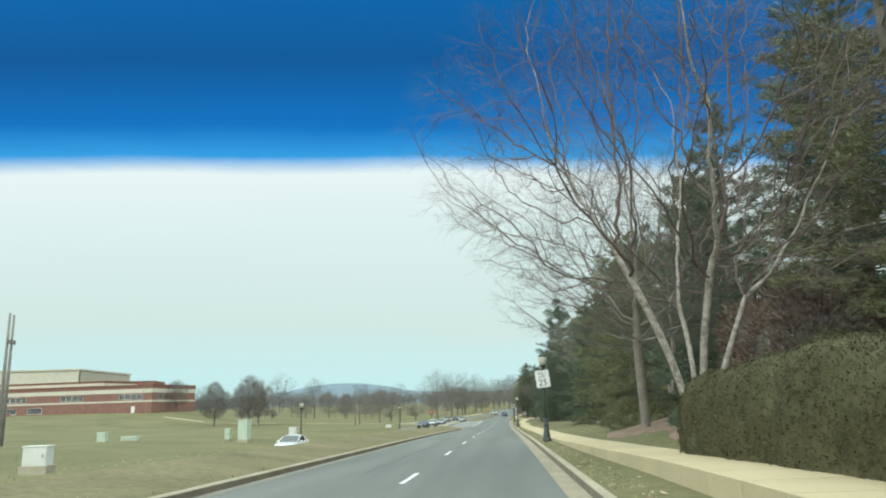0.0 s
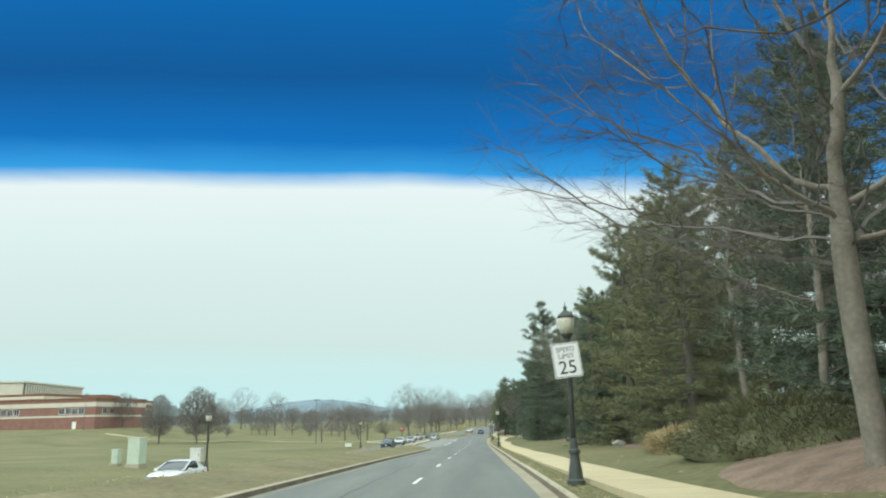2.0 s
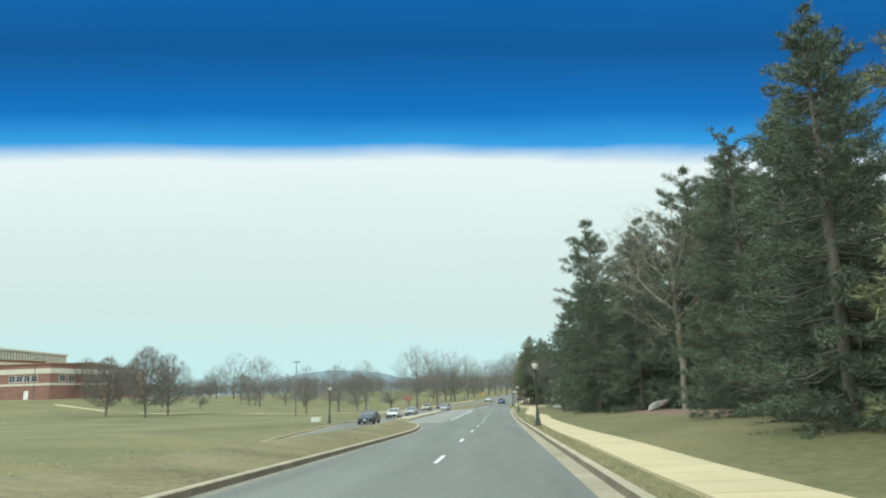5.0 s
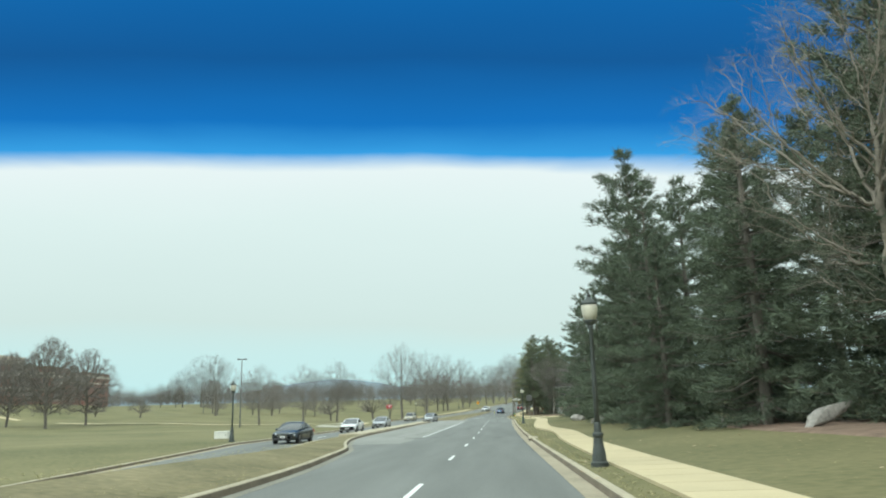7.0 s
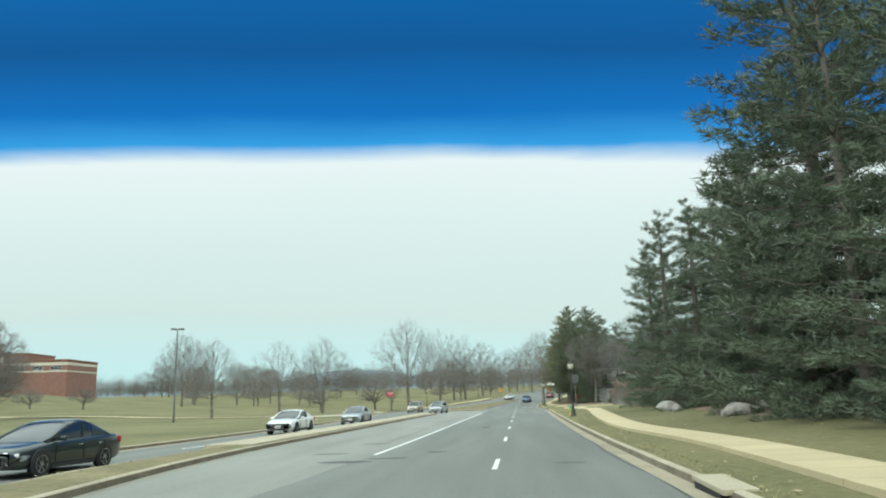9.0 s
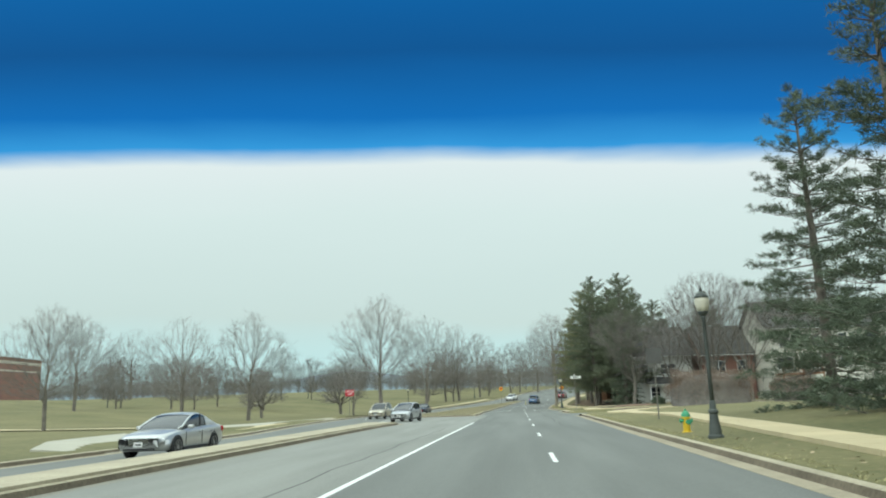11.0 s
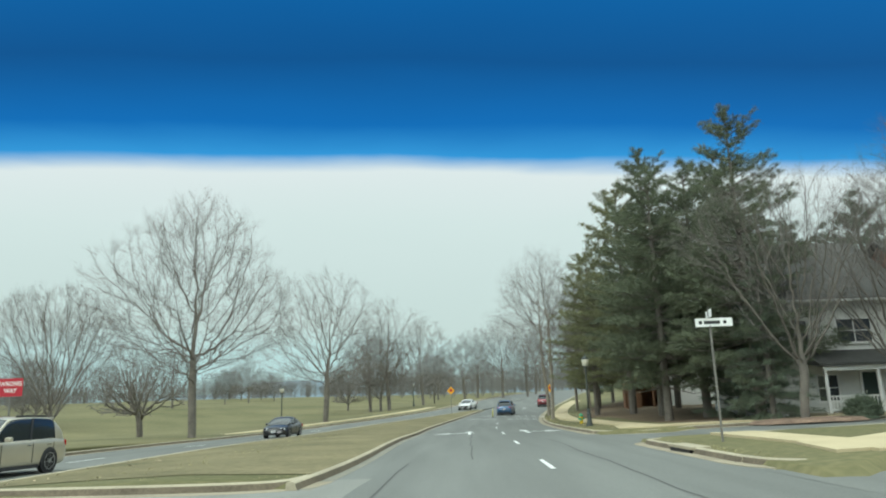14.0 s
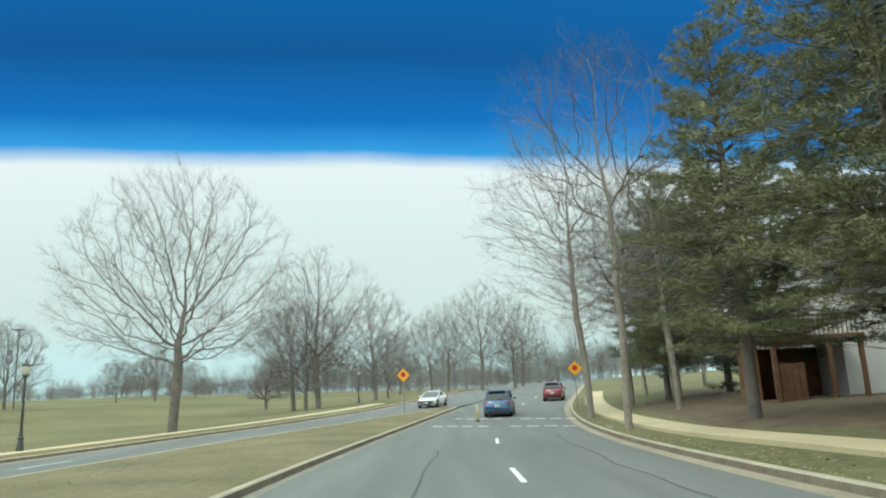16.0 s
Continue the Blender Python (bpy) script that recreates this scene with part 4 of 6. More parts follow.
M_CABWHITE = mat("off_white_cabinet", (0.62, 0.62, 0.56), 0.6, vary=0.1, scale=2, fine=20, bump=0.05)
M_WOODPOLE = mat("weathered_pole_wood", (0.22, 0.21, 0.19), 0.9, vary=0.3, scale=1, fine=12)
M_DARK = plain("dark_void", (0.012, 0.012, 0.013), 0.8)


def at_ground(ob, x, y, turn=0.0, z=None, scale=1.0):
    ob.matrix_basis = pose(x, y, (land(x, y) if z is None else z), 0, 0, turn) @ Matrix.Diagonal((scale, scale, scale, 1))
    return ob


# ---- street furniture ----
def lamp_post(label):
    root = tagged(new("street_lamp"), label, "street lamp", "street lamps")
    part("base", lathe([(0.22, -0.1), (0.22, 0.10), (0.18, 0.13), (0.165, 0.32), (0.13, 0.52), (0.115, 0.70), (0.14, 0.74), (0.14, 0.80), (0.10, 0.84), (0.085, 1.02), (0.07, 1.08)], 16), M_POST, root, smooth=False)
    part("pole", lathe([(0.066, 1.0), (0.060, 2.2), (0.048, 3.42), (0.07, 3.46), (0.07, 3.52)], 12), M_POST, root, smooth=True)
    part("cup", lathe([(0.05, 3.50), (0.09, 3.55), (0.15, 3.62), (0.165, 3.66), (0.10, 3.67)], 14), M_POST, root, smooth=True)
    part("lantern", lathe([(0.15, 3.66), (0.19, 3.80), (0.215, 3.95), (0.205, 4.06), (0.17, 4.07)], 14), M_LANTERN, root, "frosted cream lantern glass", smooth=True)
    cap = part("cap", lathe([(0.225, 4.06), (0.20, 4.12), (0.12, 4.20), (0.06, 4.24), (0.05, 4.27)], 14), M_POST, root, smooth=True)
    part("finial", lathe([(0.02, 4.26), (0.05, 4.31), (0.05, 4.34), (0.015, 4.38), (0.008, 4.47)], 10), M_POST, cap, smooth=True)
    return root


LAMP = lamp_post("dark green cast street lamp with a frosted lantern on the verge")
at_ground(LAMP, 3.34, 36.9, 0, road_z(36.9) + 0.16)
for x, y, z in ((3.24, 106.0, 0.15), (3.80, 177.0, 0.15), (4.40, 259.8, 0.14)):
    copy_thing(LAMP, pose(x, y, road_z(y) + z))
for x, y in ((-18.2, 69.6), (-18.8, 139.6), (-22.1, 288.5), (-13.5, 352.0)):
    copy_thing(LAMP, pose(x, y, land(x, y) - 0.02))


def speed_sign():
    root = tagged(new("speed_limit_sign"), "white speed limit sign with black lettering on a lamp", "road sign")
    plate = part("plate", sheet(rounded(0.76, 0.94, 0.06), 0.004), M_WHITE, root)
    bm = sheet(rounded(0.72, 0.90, 0.05), 0.003)
    border = part("border", bm, M_BLACK, root)
    border.location = (0, -0.004, 0)
    inner = part("face", sheet(rounded(0.69, 0.87, 0.045), 0.003), M_WHITE, root)
    inner.location = (0, -0.008, 0)
    lettering("SPEED", 0.185, M_BLACK, root, 0, -0.0095, 0.285)
    lettering("LIMIT", 0.185, M_BLACK, root, 0, -0.0095, 0.105)
    lettering("25", 0.50, M_BLACK, root, 0, -0.0095, -0.21, bold=0.002)
    for z in (0.3, -0.3):
        b = part("bracket", boxes((-0.08, 0.004, -0.02, 0.08, 0.07, 0.02)), M_GALV, root)
        b.location = (0, 0, z)
    return root


speed_sign().matrix_basis = pose(3.28, 36.75, road_z(36.9) + 3.14, 0, -6, -3) @ Matrix.Diagonal((0.92, 1.0, 0.92, 1.0))


def post_sign(name, label, post_h, parts_fn):
    root = tagged(new(name), label, "road sign")
    part("post", boxes((-0.03, 0.0, -0.2, 0.03, 0.05, post_h), bevel=0.004), M_GALV, root)
    parts_fn(root)
    return root


def wrong_way(root):
    p = part("plate", sheet(rounded(1.22, 0.80, 0.06), 0.004), M_RED, root)
    p.location = (0, -0.006, 2.95)
    lettering("WRONG", 0.28, M_WHITE, root, 0, -0.0085, 3.10, bold=0.004)
    lettering("WAY", 0.28, M_WHITE, root, 0, -0.0085, 2.80, bold=0.004)


ww = post_sign("wrong_way_sign", "red wrong way sign with white lettering on a post", 3.3, wrong_way)
at_ground(ww, -23.3, 246.5, -8)


def name_blades(root):
    b = part("name_blade", sheet(rounded(1.15, 0.26, 0.02), 0.006), M_WHITE, root, "white blade with dark lettering")
    b.location = (0.12, -0.02, 3.62)
    for i, w in enumerate((0.10, 0.50, 0.10)):
        t = part("lettering_bar", sheet([(-w / 2, -0.05), (w / 2, -0.05), (w / 2, 0.05), (-w / 2, 0.05)], 0.003), M_BLACK, root)
        t.location = ((-0.30, 0.06, 0.46)[i], -0.0245, 3.62)
    c = part("name_blade", sheet(rounded(1.1, 0.24, 0.02), 0.006), M_WHITE, root)
    c.matrix_basis = pose(0, 0.03, 3.88, 0, 0, 78)
    part("cap", lathe([(0.04, 3.45), (0.04, 3.52)], 8), M_GALV, root)


ns = post_sign("street_name_sign", "white street name blades on a dark square post", 4.05, name_blades)
at_ground(ns, 4.65, 237.2, 2, road_z(237.2) + 0.14)


def stop_ahead(root):
    s = 0.52
    p = part("plate", sheet([(0, -s), (s, 0), (0, s), (-s, 0)], 0.004), M_YELLOW, root)
    p.location = (0, -0.006, 2.75)
    o = part("symbol", sheet([(0.2 * math.cos(radians(22.5 + 45 * i)), 0.2 * math.sin(radians(22.5 + 45 * i))) for i in range(8)], 0.003), M_RED, root, "red octagon symbol")
    o.location = (0, -0.010, 2.78)


w1 = post_sign("warning_sign", "amber diamond warning sign with a red octagon", 3.1, stop_ahead)
at_ground(w1, -5.3, 310.5, -6, road_z(310.5) + 0.2)
copy_thing(w1, pose(7.3, 306.0, road_z(306) + 0.15, 0, 0, -6))


def dark_board(root):
    part("board", boxes((-0.40, -0.03, 2.90, 0.40, 0.0, 3.72), bevel=0.008), M_DARKSIGN, root, "dark unlit board seen from behind")


M_DARKSIGN = mat("dark_sign_back", (0.10, 0.10, 0.095), 0.7, vary=0.2, scale=2, fine=12, bump=0.05)
db = post_sign("roadside_board", "dark sign board on a single post in the verge", 3.7, dark_board)
at_ground(db, 5.35, 193.5, 4, road_z(193.5) + 0.15)


def hydrant():
    root = tagged(new("fire_hydrant"), "yellow fire hydrant with a green bonnet on the verge", "hydrant")
    yel = mat("hydrant_yellow", (0.62, 0.42, 0.03), 0.5, vary=0.2, scale=6, fine=30, bump=0.1)
    grn = mat("hydrant_green", (0.06, 0.30, 0.16), 0.5, vary=0.2, scale=6, fine=30, bump=0.1)
    part("barrel", lathe([(0.17, -0.05), (0.17, 0.06), (0.12, 0.08), (0.11, 0.48), (0.155, 0.50), (0.155, 0.55)], 14), yel, root)
    part("bonnet", lathe([(0.15, 0.55), (0.14, 0.64), (0.09, 0.72), (0.035, 0.75), (0.035, 0.81)], 14), grn, root, "green bonnet")
    for sx in (-1, 1):
        n = part("side_nozzle", shifted(lathe([(0.055, 0.0), (0.055, 0.18), (0.065, 0.18), (0.065, 0.22)], 10, "x"), 0, 0, 0), grn, root, "green nozzle cap")
        n.matrix_basis = pose(0, 0, 0.42, 0, 0, 0 if sx > 0 else 180)
    n = part("front_nozzle", lathe([(0.075, 0.0), (0.075, 0.17), (0.085, 0.17), (0.085, 0.21)], 10, "x"), grn, root, "green nozzle cap")
    n.matrix_basis = pose(0, 0, 0.38, 0, 0, -90)
    return root


HYD = hydrant()
HYD.matrix_basis = pose(4.78, 265.5, road_z(265.5) + 0.12, 0, 0, -20)
copy_thing(HYD, pose(3.9, 181.0, road_z(181) + 0.13, 0, 0, 15))


def cabinet(name, w, d, h, material, label):
    root = tagged(new(name), label, "utility box")
    part("plinth", boxes((-w / 2 - 0.08, -d / 2 - 0.08, -0.25, w / 2 + 0.08, d / 2 + 0.08, 0.08)), M_CONCRETE, root)
    part("body", boxes((-w / 2, -d / 2, 0.08, w / 2, d / 2, h), bevel=0.03), material, root)
    part("lid", boxes((-w / 2 - 0.03, -d / 2 - 0.03, h, w / 2 + 0.03, d / 2 + 0.03, h + 0.05), bevel=0.015), material, root)
    part("door", boxes((-w / 2 + 0.06, -d / 2 - 0.012, 0.2, w / 2 - 0.06, -d / 2 + 0.004, h - 0.08)), material, root)
    part("handle", boxes((w / 2 - 0.16, -d / 2 - 0.03, h * 0.5, w / 2 - 0.12, -d / 2 - 0.012, h * 0.5 + 0.14)), M_GALV, root)
    return root


at_ground(cabinet("utility_cabinet", 1.05, 0.9, 2.0, M_CABINET, "tall pale green utility cabinet on the grass"), -25.4, 74.1, -10, road_z(74.1) - 0.2)
at_ground(cabinet("utility_cabinet", 0.55, 0.5, 1.1, M_CABINET, "short pale green utility cabinet on the grass"), -27.6, 75.3, -10, road_z(75.3) - 0.15)
at_ground(cabinet("utility_cabinet", 0.75, 0.7, 0.95, M_CABWHITE, "white utility box beside a street lamp"), -18.9, 69.5, 5, road_z(69.5) - 0.02)
at_ground(cabinet("utility_cabinet", 1.0, 0.6, 0.85, M_CABWHITE, "white utility box low on the grass"), -18.2, 30.2, 4, road_z(30.2) - 0.2)
at_ground(cabinet("utility_cabinet", 0.8, 0.7, 0.9, M_CABINET, "small pale green utility box on the grass"), -37.0, 67.8, 4)
at_ground(cabinet("utility_cabinet", 1.6, 0.8, 0.4, M_CABINET, "flat pale green vault lid on the grass"), -36.2, 71.5, 4)
at_ground(cabinet("utility_cabinet", 1.1, 0.8, 0.6, M_CABWHITE, "low grey utility box near the far kerb"), -22.0, 146.0, 4)


def tall_light():
    root = tagged(new("car_park_light"), "tall thin dark light pole on the lawn", "light pole")
    part("pole", lathe([(0.12, -0.2), (0.11, 0.2), (0.07, 10.6)], 10), M_DARKSIGN, root, smooth=True)
    for s in (-1, 1):
        h = part("lamp_head", boxes((-0.32, -0.18, 10.5, 0.32, 0.18, 10.68), bevel=0.03), M_DARKSIGN, root)
        h.location = (0.42 * s, 0, 0)
    return root


TALL_LIGHT = tall_light()
at_ground(TALL_LIGHT, -39.6, 198.4, 20)
for x, y in ((-88.0, 300.0), (-60.0, 352.0), (-120.0, 236.0)):
    copy_thing(TALL_LIGHT, pose(x, y, land(x, y)))


def h_frame():
    root = tagged(new("power_pole"), "weathered wooden H-frame power pole with a crossarm", "power pole")
    for x in (-0.7, 0.7):
        p = part("pole", lathe([(0.17, -0.4), (0.15, 6), (0.10, 12.2)], 10), M_WOODPOLE, root, smooth=True)
        p.location = (x, 0, 0)
    part("crossarm", boxes((-1.3, -0.22, 9.4, 1.3, -0.08, 9.65)), M_WOODPOLE, root)
    for x in (-1.15, 0.0, 1.15):
        i = part("insulator", lathe([(0.05, 9.65), (0.09, 9.72), (0.05, 9.85)], 8), M_DARKSIGN, root)
        i.location = (x, -0.15, 0)
    return root


at_ground(h_frame(), -45.0, 64.5, 112)


# ---- shrubs, stones, mulch ----
def mulch(name, cx, cy, rx, ry, seed, label, turn=0.0, material=None):
    verts, faces = [], []
    rings, n = 9, 40
    for i in range(rings + 1):
        for k in range(n):
            a = 2 * math.pi * k / n
            w = 1 + 0.16 * noise.noise((math.cos(a) * 1.6 + seed, math.sin(a) * 1.6, 0)) + 0.05 * noise.noise((math.cos(a) * 6 + seed, math.sin(a) * 6, 0))
            u, v = rx * w * math.cos(a) * i / rings, ry * w * math.sin(a) * i / rings
            x = cx + u * math.cos(turn) - v * math.sin(turn)
            y = cy + u * math.sin(turn) + v * math.cos(turn)
            edge = 1 - (i / rings) ** 3
            verts.append((x, y, max(land(x, y), road_z(y) + 0.13) + 0.10 * edge + 0.035 * noise.noise((x * 1.5, y * 1.5, 1)) - (0.12 if i == rings else 0)))
    for i in range(rings):
        for k in range(n):
            a, b = i * n + k, i * n + (k + 1) % n
            faces.append((a, b, b + n, a + n))
    return tagged(mesh_ob(name, verts, faces, material or M_MULCH, smooth=True), label, "mulch bed", kind="structure")


mulch("mulch_bed", 8.6, 14.0, 3.6, 14.0, 1.0, "brown bark mulch under the hedge and birches")
mulch("mulch_bed", 9.2, 31.0, 3.8, 7.0, 2.0, "brown bark mulch round the maple")
mulch("mulch_bed", 13.4, 60.0, 5.0, 10.0, 3.0, "reddish bark mulch under the evergreens")
mulch("mulch_bed", 15.5, 110.0, 4.5, 26.0, 4.0, "dark needle litter under the evergreens")
mulch("mulch_bed", 15.5, 162.0, 5.0, 24.0, 5.0, "dark needle litter under the evergreens")
mulch("mulch_bed", 15.6, 272.0, 8.6, 21.0, 6.0, "brown mulch bank under the grove of pines", -0.14, M_MULCH2)
mulch("mulch_bed", 13.4, 290.0, 5.6, 24.0, 8.0, "brown mulch bank beside the curving pavement", -0.2, M_MULCH2)
mulch("mulch_bed", 13.2, 250.3, 2.6, 1.5, 7.0, "ring of brown mulch round a lawn tree")


def leafy(rng, verts, faces, p, n, size):
    t = size * 0.5
    e = (n + Vector((rng.gauss(0, 0.5), rng.gauss(0, 0.5), rng.gauss(0.15, 0.5)))).normalized()
    w = e.orthogonal().normalized() * t
    w = Matrix.Rotation(rng.uniform(0, 6.28), 3, e) @ w
    q = e.cross(w)
    b = len(verts)
    verts.extend([p - w * 0.6, p + q * 0.5, p + w + e * t, p - q * 0.5])
    faces.append((b, b + 1, b + 2, b + 3))


def hedge():
    """A clipped hedge along the pavement, with rounded shoulders."""
    rng = random.Random(4)
    verts, faces, lv, lf = [], [], [], []
    n, m = 60, 22
    for i in range(n + 1):
        k = i / n
        y = 18.6 - 26.0 * k
        xc = 6.18 + 0.35 * math.sin(k * 2.2) + 0.6 * k
        zb = land(xc - 0.9, y) - 0.10
        top = 2.02 + road_z(y) * 0.75 + 0.12 * math.sin(k * 7) + 0.15 * min(1, k * 2)
        endk = min(1.0, math.sqrt(min(1.0, (k + 0.004) * 16)))
        hw = 1.05 * (0.55 + 0.45 * endk)
        for j in range(m + 1):
            a = math.pi * j / m
            cx, cz = math.cos(a), math.sin(a)
            f = (abs(cx) ** 4 + abs(cz) ** 4) ** -0.25
            x = xc - hw * cx * f
            z = zb + (top - zb) * (0.82 + 0.18 * endk) * cz * f
            bump = 0.13 * noise.noise((x * 1.1, y * 1.1, z * 1.1)) + 0.06 * noise.noise((x * 4, y * 4, z * 4))
            verts.append(Vector((x - bump * cx, y, z + bump * cz)))
    for i in range(n):
        for j in range(m):
            a = i * (m + 1) + j
            faces.append((a, a + 1, a + m + 2, a + m + 1))
    faces.append(tuple(range(m + 1)))
    for f in faces[:-1]:
        p, q, r_, s = (verts[v] for v in f)
        nrm = (q - p).cross(s - p).normalized()
        area = (q - p).cross(s - p).length
        for _ in range(max(2, int(area * 620))):
            u, v = rng.random(), rng.random()
            c_ = p + (q - p) * u + (s - p) * v
            o_ = Vector((c_.x - 6.53, 0, c_.z - 0.6)).normalized()
            leafy(rng, lv, lf, c_ + o_ * rng.uniform(0.0, 0.05), o_, rng.uniform(0.03, 0.065))
    root = tagged(new("hedge"), "clipped brown-green hedge beside the pavement", "hedge")
    mesh_ob("inner_growth", verts, faces, M_HEDGE, root, "dense dark twigs", smooth=True)
    mesh_ob("leaves", lv, lf, M_HEDGE, root)
    return root


hedge()


def shrub(name, rx, ry, h, seed, material, label, leaf=0.16, count=5200, spray=True, boxy=1.0):
    """A mounded shrub of sprays over a twiggy core, origin at its foot."""
    rng = random.Random(seed)
    verts, faces, cv, cf = [], [], [], []
    n, m = 22, 9
    for i in range(m + 1):
        for k in range(n):
            a, e = 2 * math.pi * k / n, math.pi / 2 * i / m
            w = 0.86 + 0.16 * noise.noise((math.cos(a) * 2 + seed, math.sin(a) * 2, i * 0.4))
            ce, se = max(0.0, math.cos(e)) ** boxy, math.sin(e) ** boxy
            cv.append(Vector((rx * w * math.cos(a) * ce, ry * w * math.sin(a) * ce, h * w * se - 0.1)))
    for i in range(m):
        for k in range(n):
            a, b = i * n + k, i * n + (k + 1) % n
            cf.append((a, b, b + n, a + n))
    for _ in range(count):
        a, e = rng.uniform(0, 6.28), math.asin(rng.random() ** 0.8)
        w = 0.84 + 0.2 * noise.noise((math.cos(a) * 2 + seed, math.sin(a) * 2, e * 2.5)) + rng.uniform(-0.1, 0.12)
        ce, se = max(0.0, math.cos(e)) ** boxy, math.sin(e) ** boxy
        p = Vector((rx * w * math.cos(a) * ce, ry * w * math.sin(a) * ce, max(0.02, h * w * se)))
        d = Vector((p.x / rx, p.y / ry, p.z / h * 0.9 + 0.25)).normalized()
        if spray:
            tuft(rng, verts, faces, p, d, leaf * rng.uniform(1.2, 2.2), 3)
        else:
            leafy(rng, verts, faces, p, d, leaf)
    root = tagged(new(name), label, "shrub")
    mesh_ob("twig_core", cv, cf, M_TWIG if material is M_BUSH else material, root, smooth=True)
    mesh_ob("foliage", verts, faces, material, root)
    return root


M_JUNIPER = mat("juniper_sprays", (0.078, 0.084, 0.040), 0.8, vary=0.3, scale=0.8, fine=5, bump=0, color2=(0.155, 0.152, 0.075), island=0.25)
at_ground(shrub("juniper_shrub", 2.8, 5.0, 1.6, 1, M_JUNIPER, "spreading dark juniper on the mulch bank", leaf=0.11, count=11000), 9.2, 37.4, 10, land(8.6, 37.4) - 0.25)
at_ground(shrub("juniper_shrub", 1.5, 2.2, 1.0, 2, M_NEEDLE, "low dark juniper beside the maple", leaf=0.1, count=6000), 8.3, 25.5, 0, land(7.6, 25.5) - 0.2)
at_ground(shrub("ornamental_grass", 1.6, 2.4, 0.9, 3, mat("straw_grass", (0.34, 0.26, 0.13), 0.9, vary=0.25, scale=1, fine=6, bump=0, color2=(0.52, 0.42, 0.24), island=0.4), "straw-coloured ornamental grass mound on the bank"), 9.6, 49.8, 0)
at_ground(shrub("twiggy_bush", 4.4, 2.4, 3.35, 4, M_BUSH, "large rounded leafless bush with reddish twigs", leaf=0.085, count=26000, boxy=0.5), 17.3, 229.0, 4)
at_ground(shrub("twiggy_bush", 2.2, 2.0, 2.3, 5, M_BUSH, "rounded leafless bush with reddish twigs", leaf=0.085, count=12000, boxy=0.55), 24.5, 227.5, 0)
at_ground(shrub("twiggy_bush", 3.2, 3.0, 3.4, 6, M_BUSH, "tall brown leafless bush behind the hedge", leaf=0.2, count=6000), 11.5, 25.0, 0)
for i, (x, y) in enumerate(((16.2, 251.0), (22.6, 251.2), (23.8, 249.8), (26.5, 250.0), (30.0, 243.6))):
    at_ground(shrub("foundation_shrub", 0.8, 0.7, 0.9, 20 + i, M_NEEDLE, "small dark evergreen shrub against a house", count=900), x, y)


def boulder(seed, w, d, h, label):
    rng = random.Random(seed)
    bm = bmesh.new()
    bmesh.ops.create_icosphere(bm, subdivisions=3, radius=1.0)
    for v in bm.verts:
        c = v.co
        k = 1 + 0.35 * noise.noise(c * 1.1 + Vector((seed * 3.1, 0, 0))) + 0.12 * noise.noise(c * 3.3 + Vector((seed, 0, 0)))
        c *= k
        for p, lim in ((Vector((0.6, 0.2, 0.75)), 0.72), (Vector((-0.7, -0.4, 0.5)), 0.8), (Vector((0.1, -0.95, 0.3)), 0.75)):
            p = p.normalized()
            o = c.dot(p) - lim
            if o > 0:
                c -= p * o * 0.85
        v.co = Vector((c.x * w / 2, c.y * d / 2, c.z * h / 2 + h * 0.3))
    me = bpy.data.meshes.new("boulder")
    bm.to_mesh(me)
    bm.free()
    me.materials.append(M_ROCK)
    return tagged(new("boulder", me), label, "boulder")


for i, (x, y, w, d, h, a) in enumerate(((8.6, 43.0, 1.6, 1.0, 1.1, 20), (10.4, 55.5, 0.6, 0.5, 0.45, 0), (11.8, 124.3, 0.6, 0.5, 0.6, 60), (9.7, 169.6, 1.5, 1.0, 0.9, 10), (9.9, 168.2, 0.7, 0.6, 0.6, 50), (10.5, 156.2, 2.0, 0.9, 0.75, -12), (11.9, 156.8, 0.9, 0.7, 0.9, 30), (9.6, 155.8, 0.6, 0.5, 0.4, 70), (10.9, 62.0, 0.8, 0.6, 0.5, 30), (9.6, 64.5, 0.8, 0.6, 0.5, 0))):
    at_ground(boulder(i + 1, w, d, h, ("pale grey boulder on the mulch bank", "rough grey boulder half sunk in the grass")[i % 2]), x, y, a)


slab_stone = at_ground(boulder(14, 2.2, 0.6, 0.62, "pale tilted slab of rock on the mulch bank"), 13.4, 116.3)
slab_stone.matrix_basis = pose(13.4, 116.3, land(13.4, 116.3) + 0.3, 0, -24, 8)


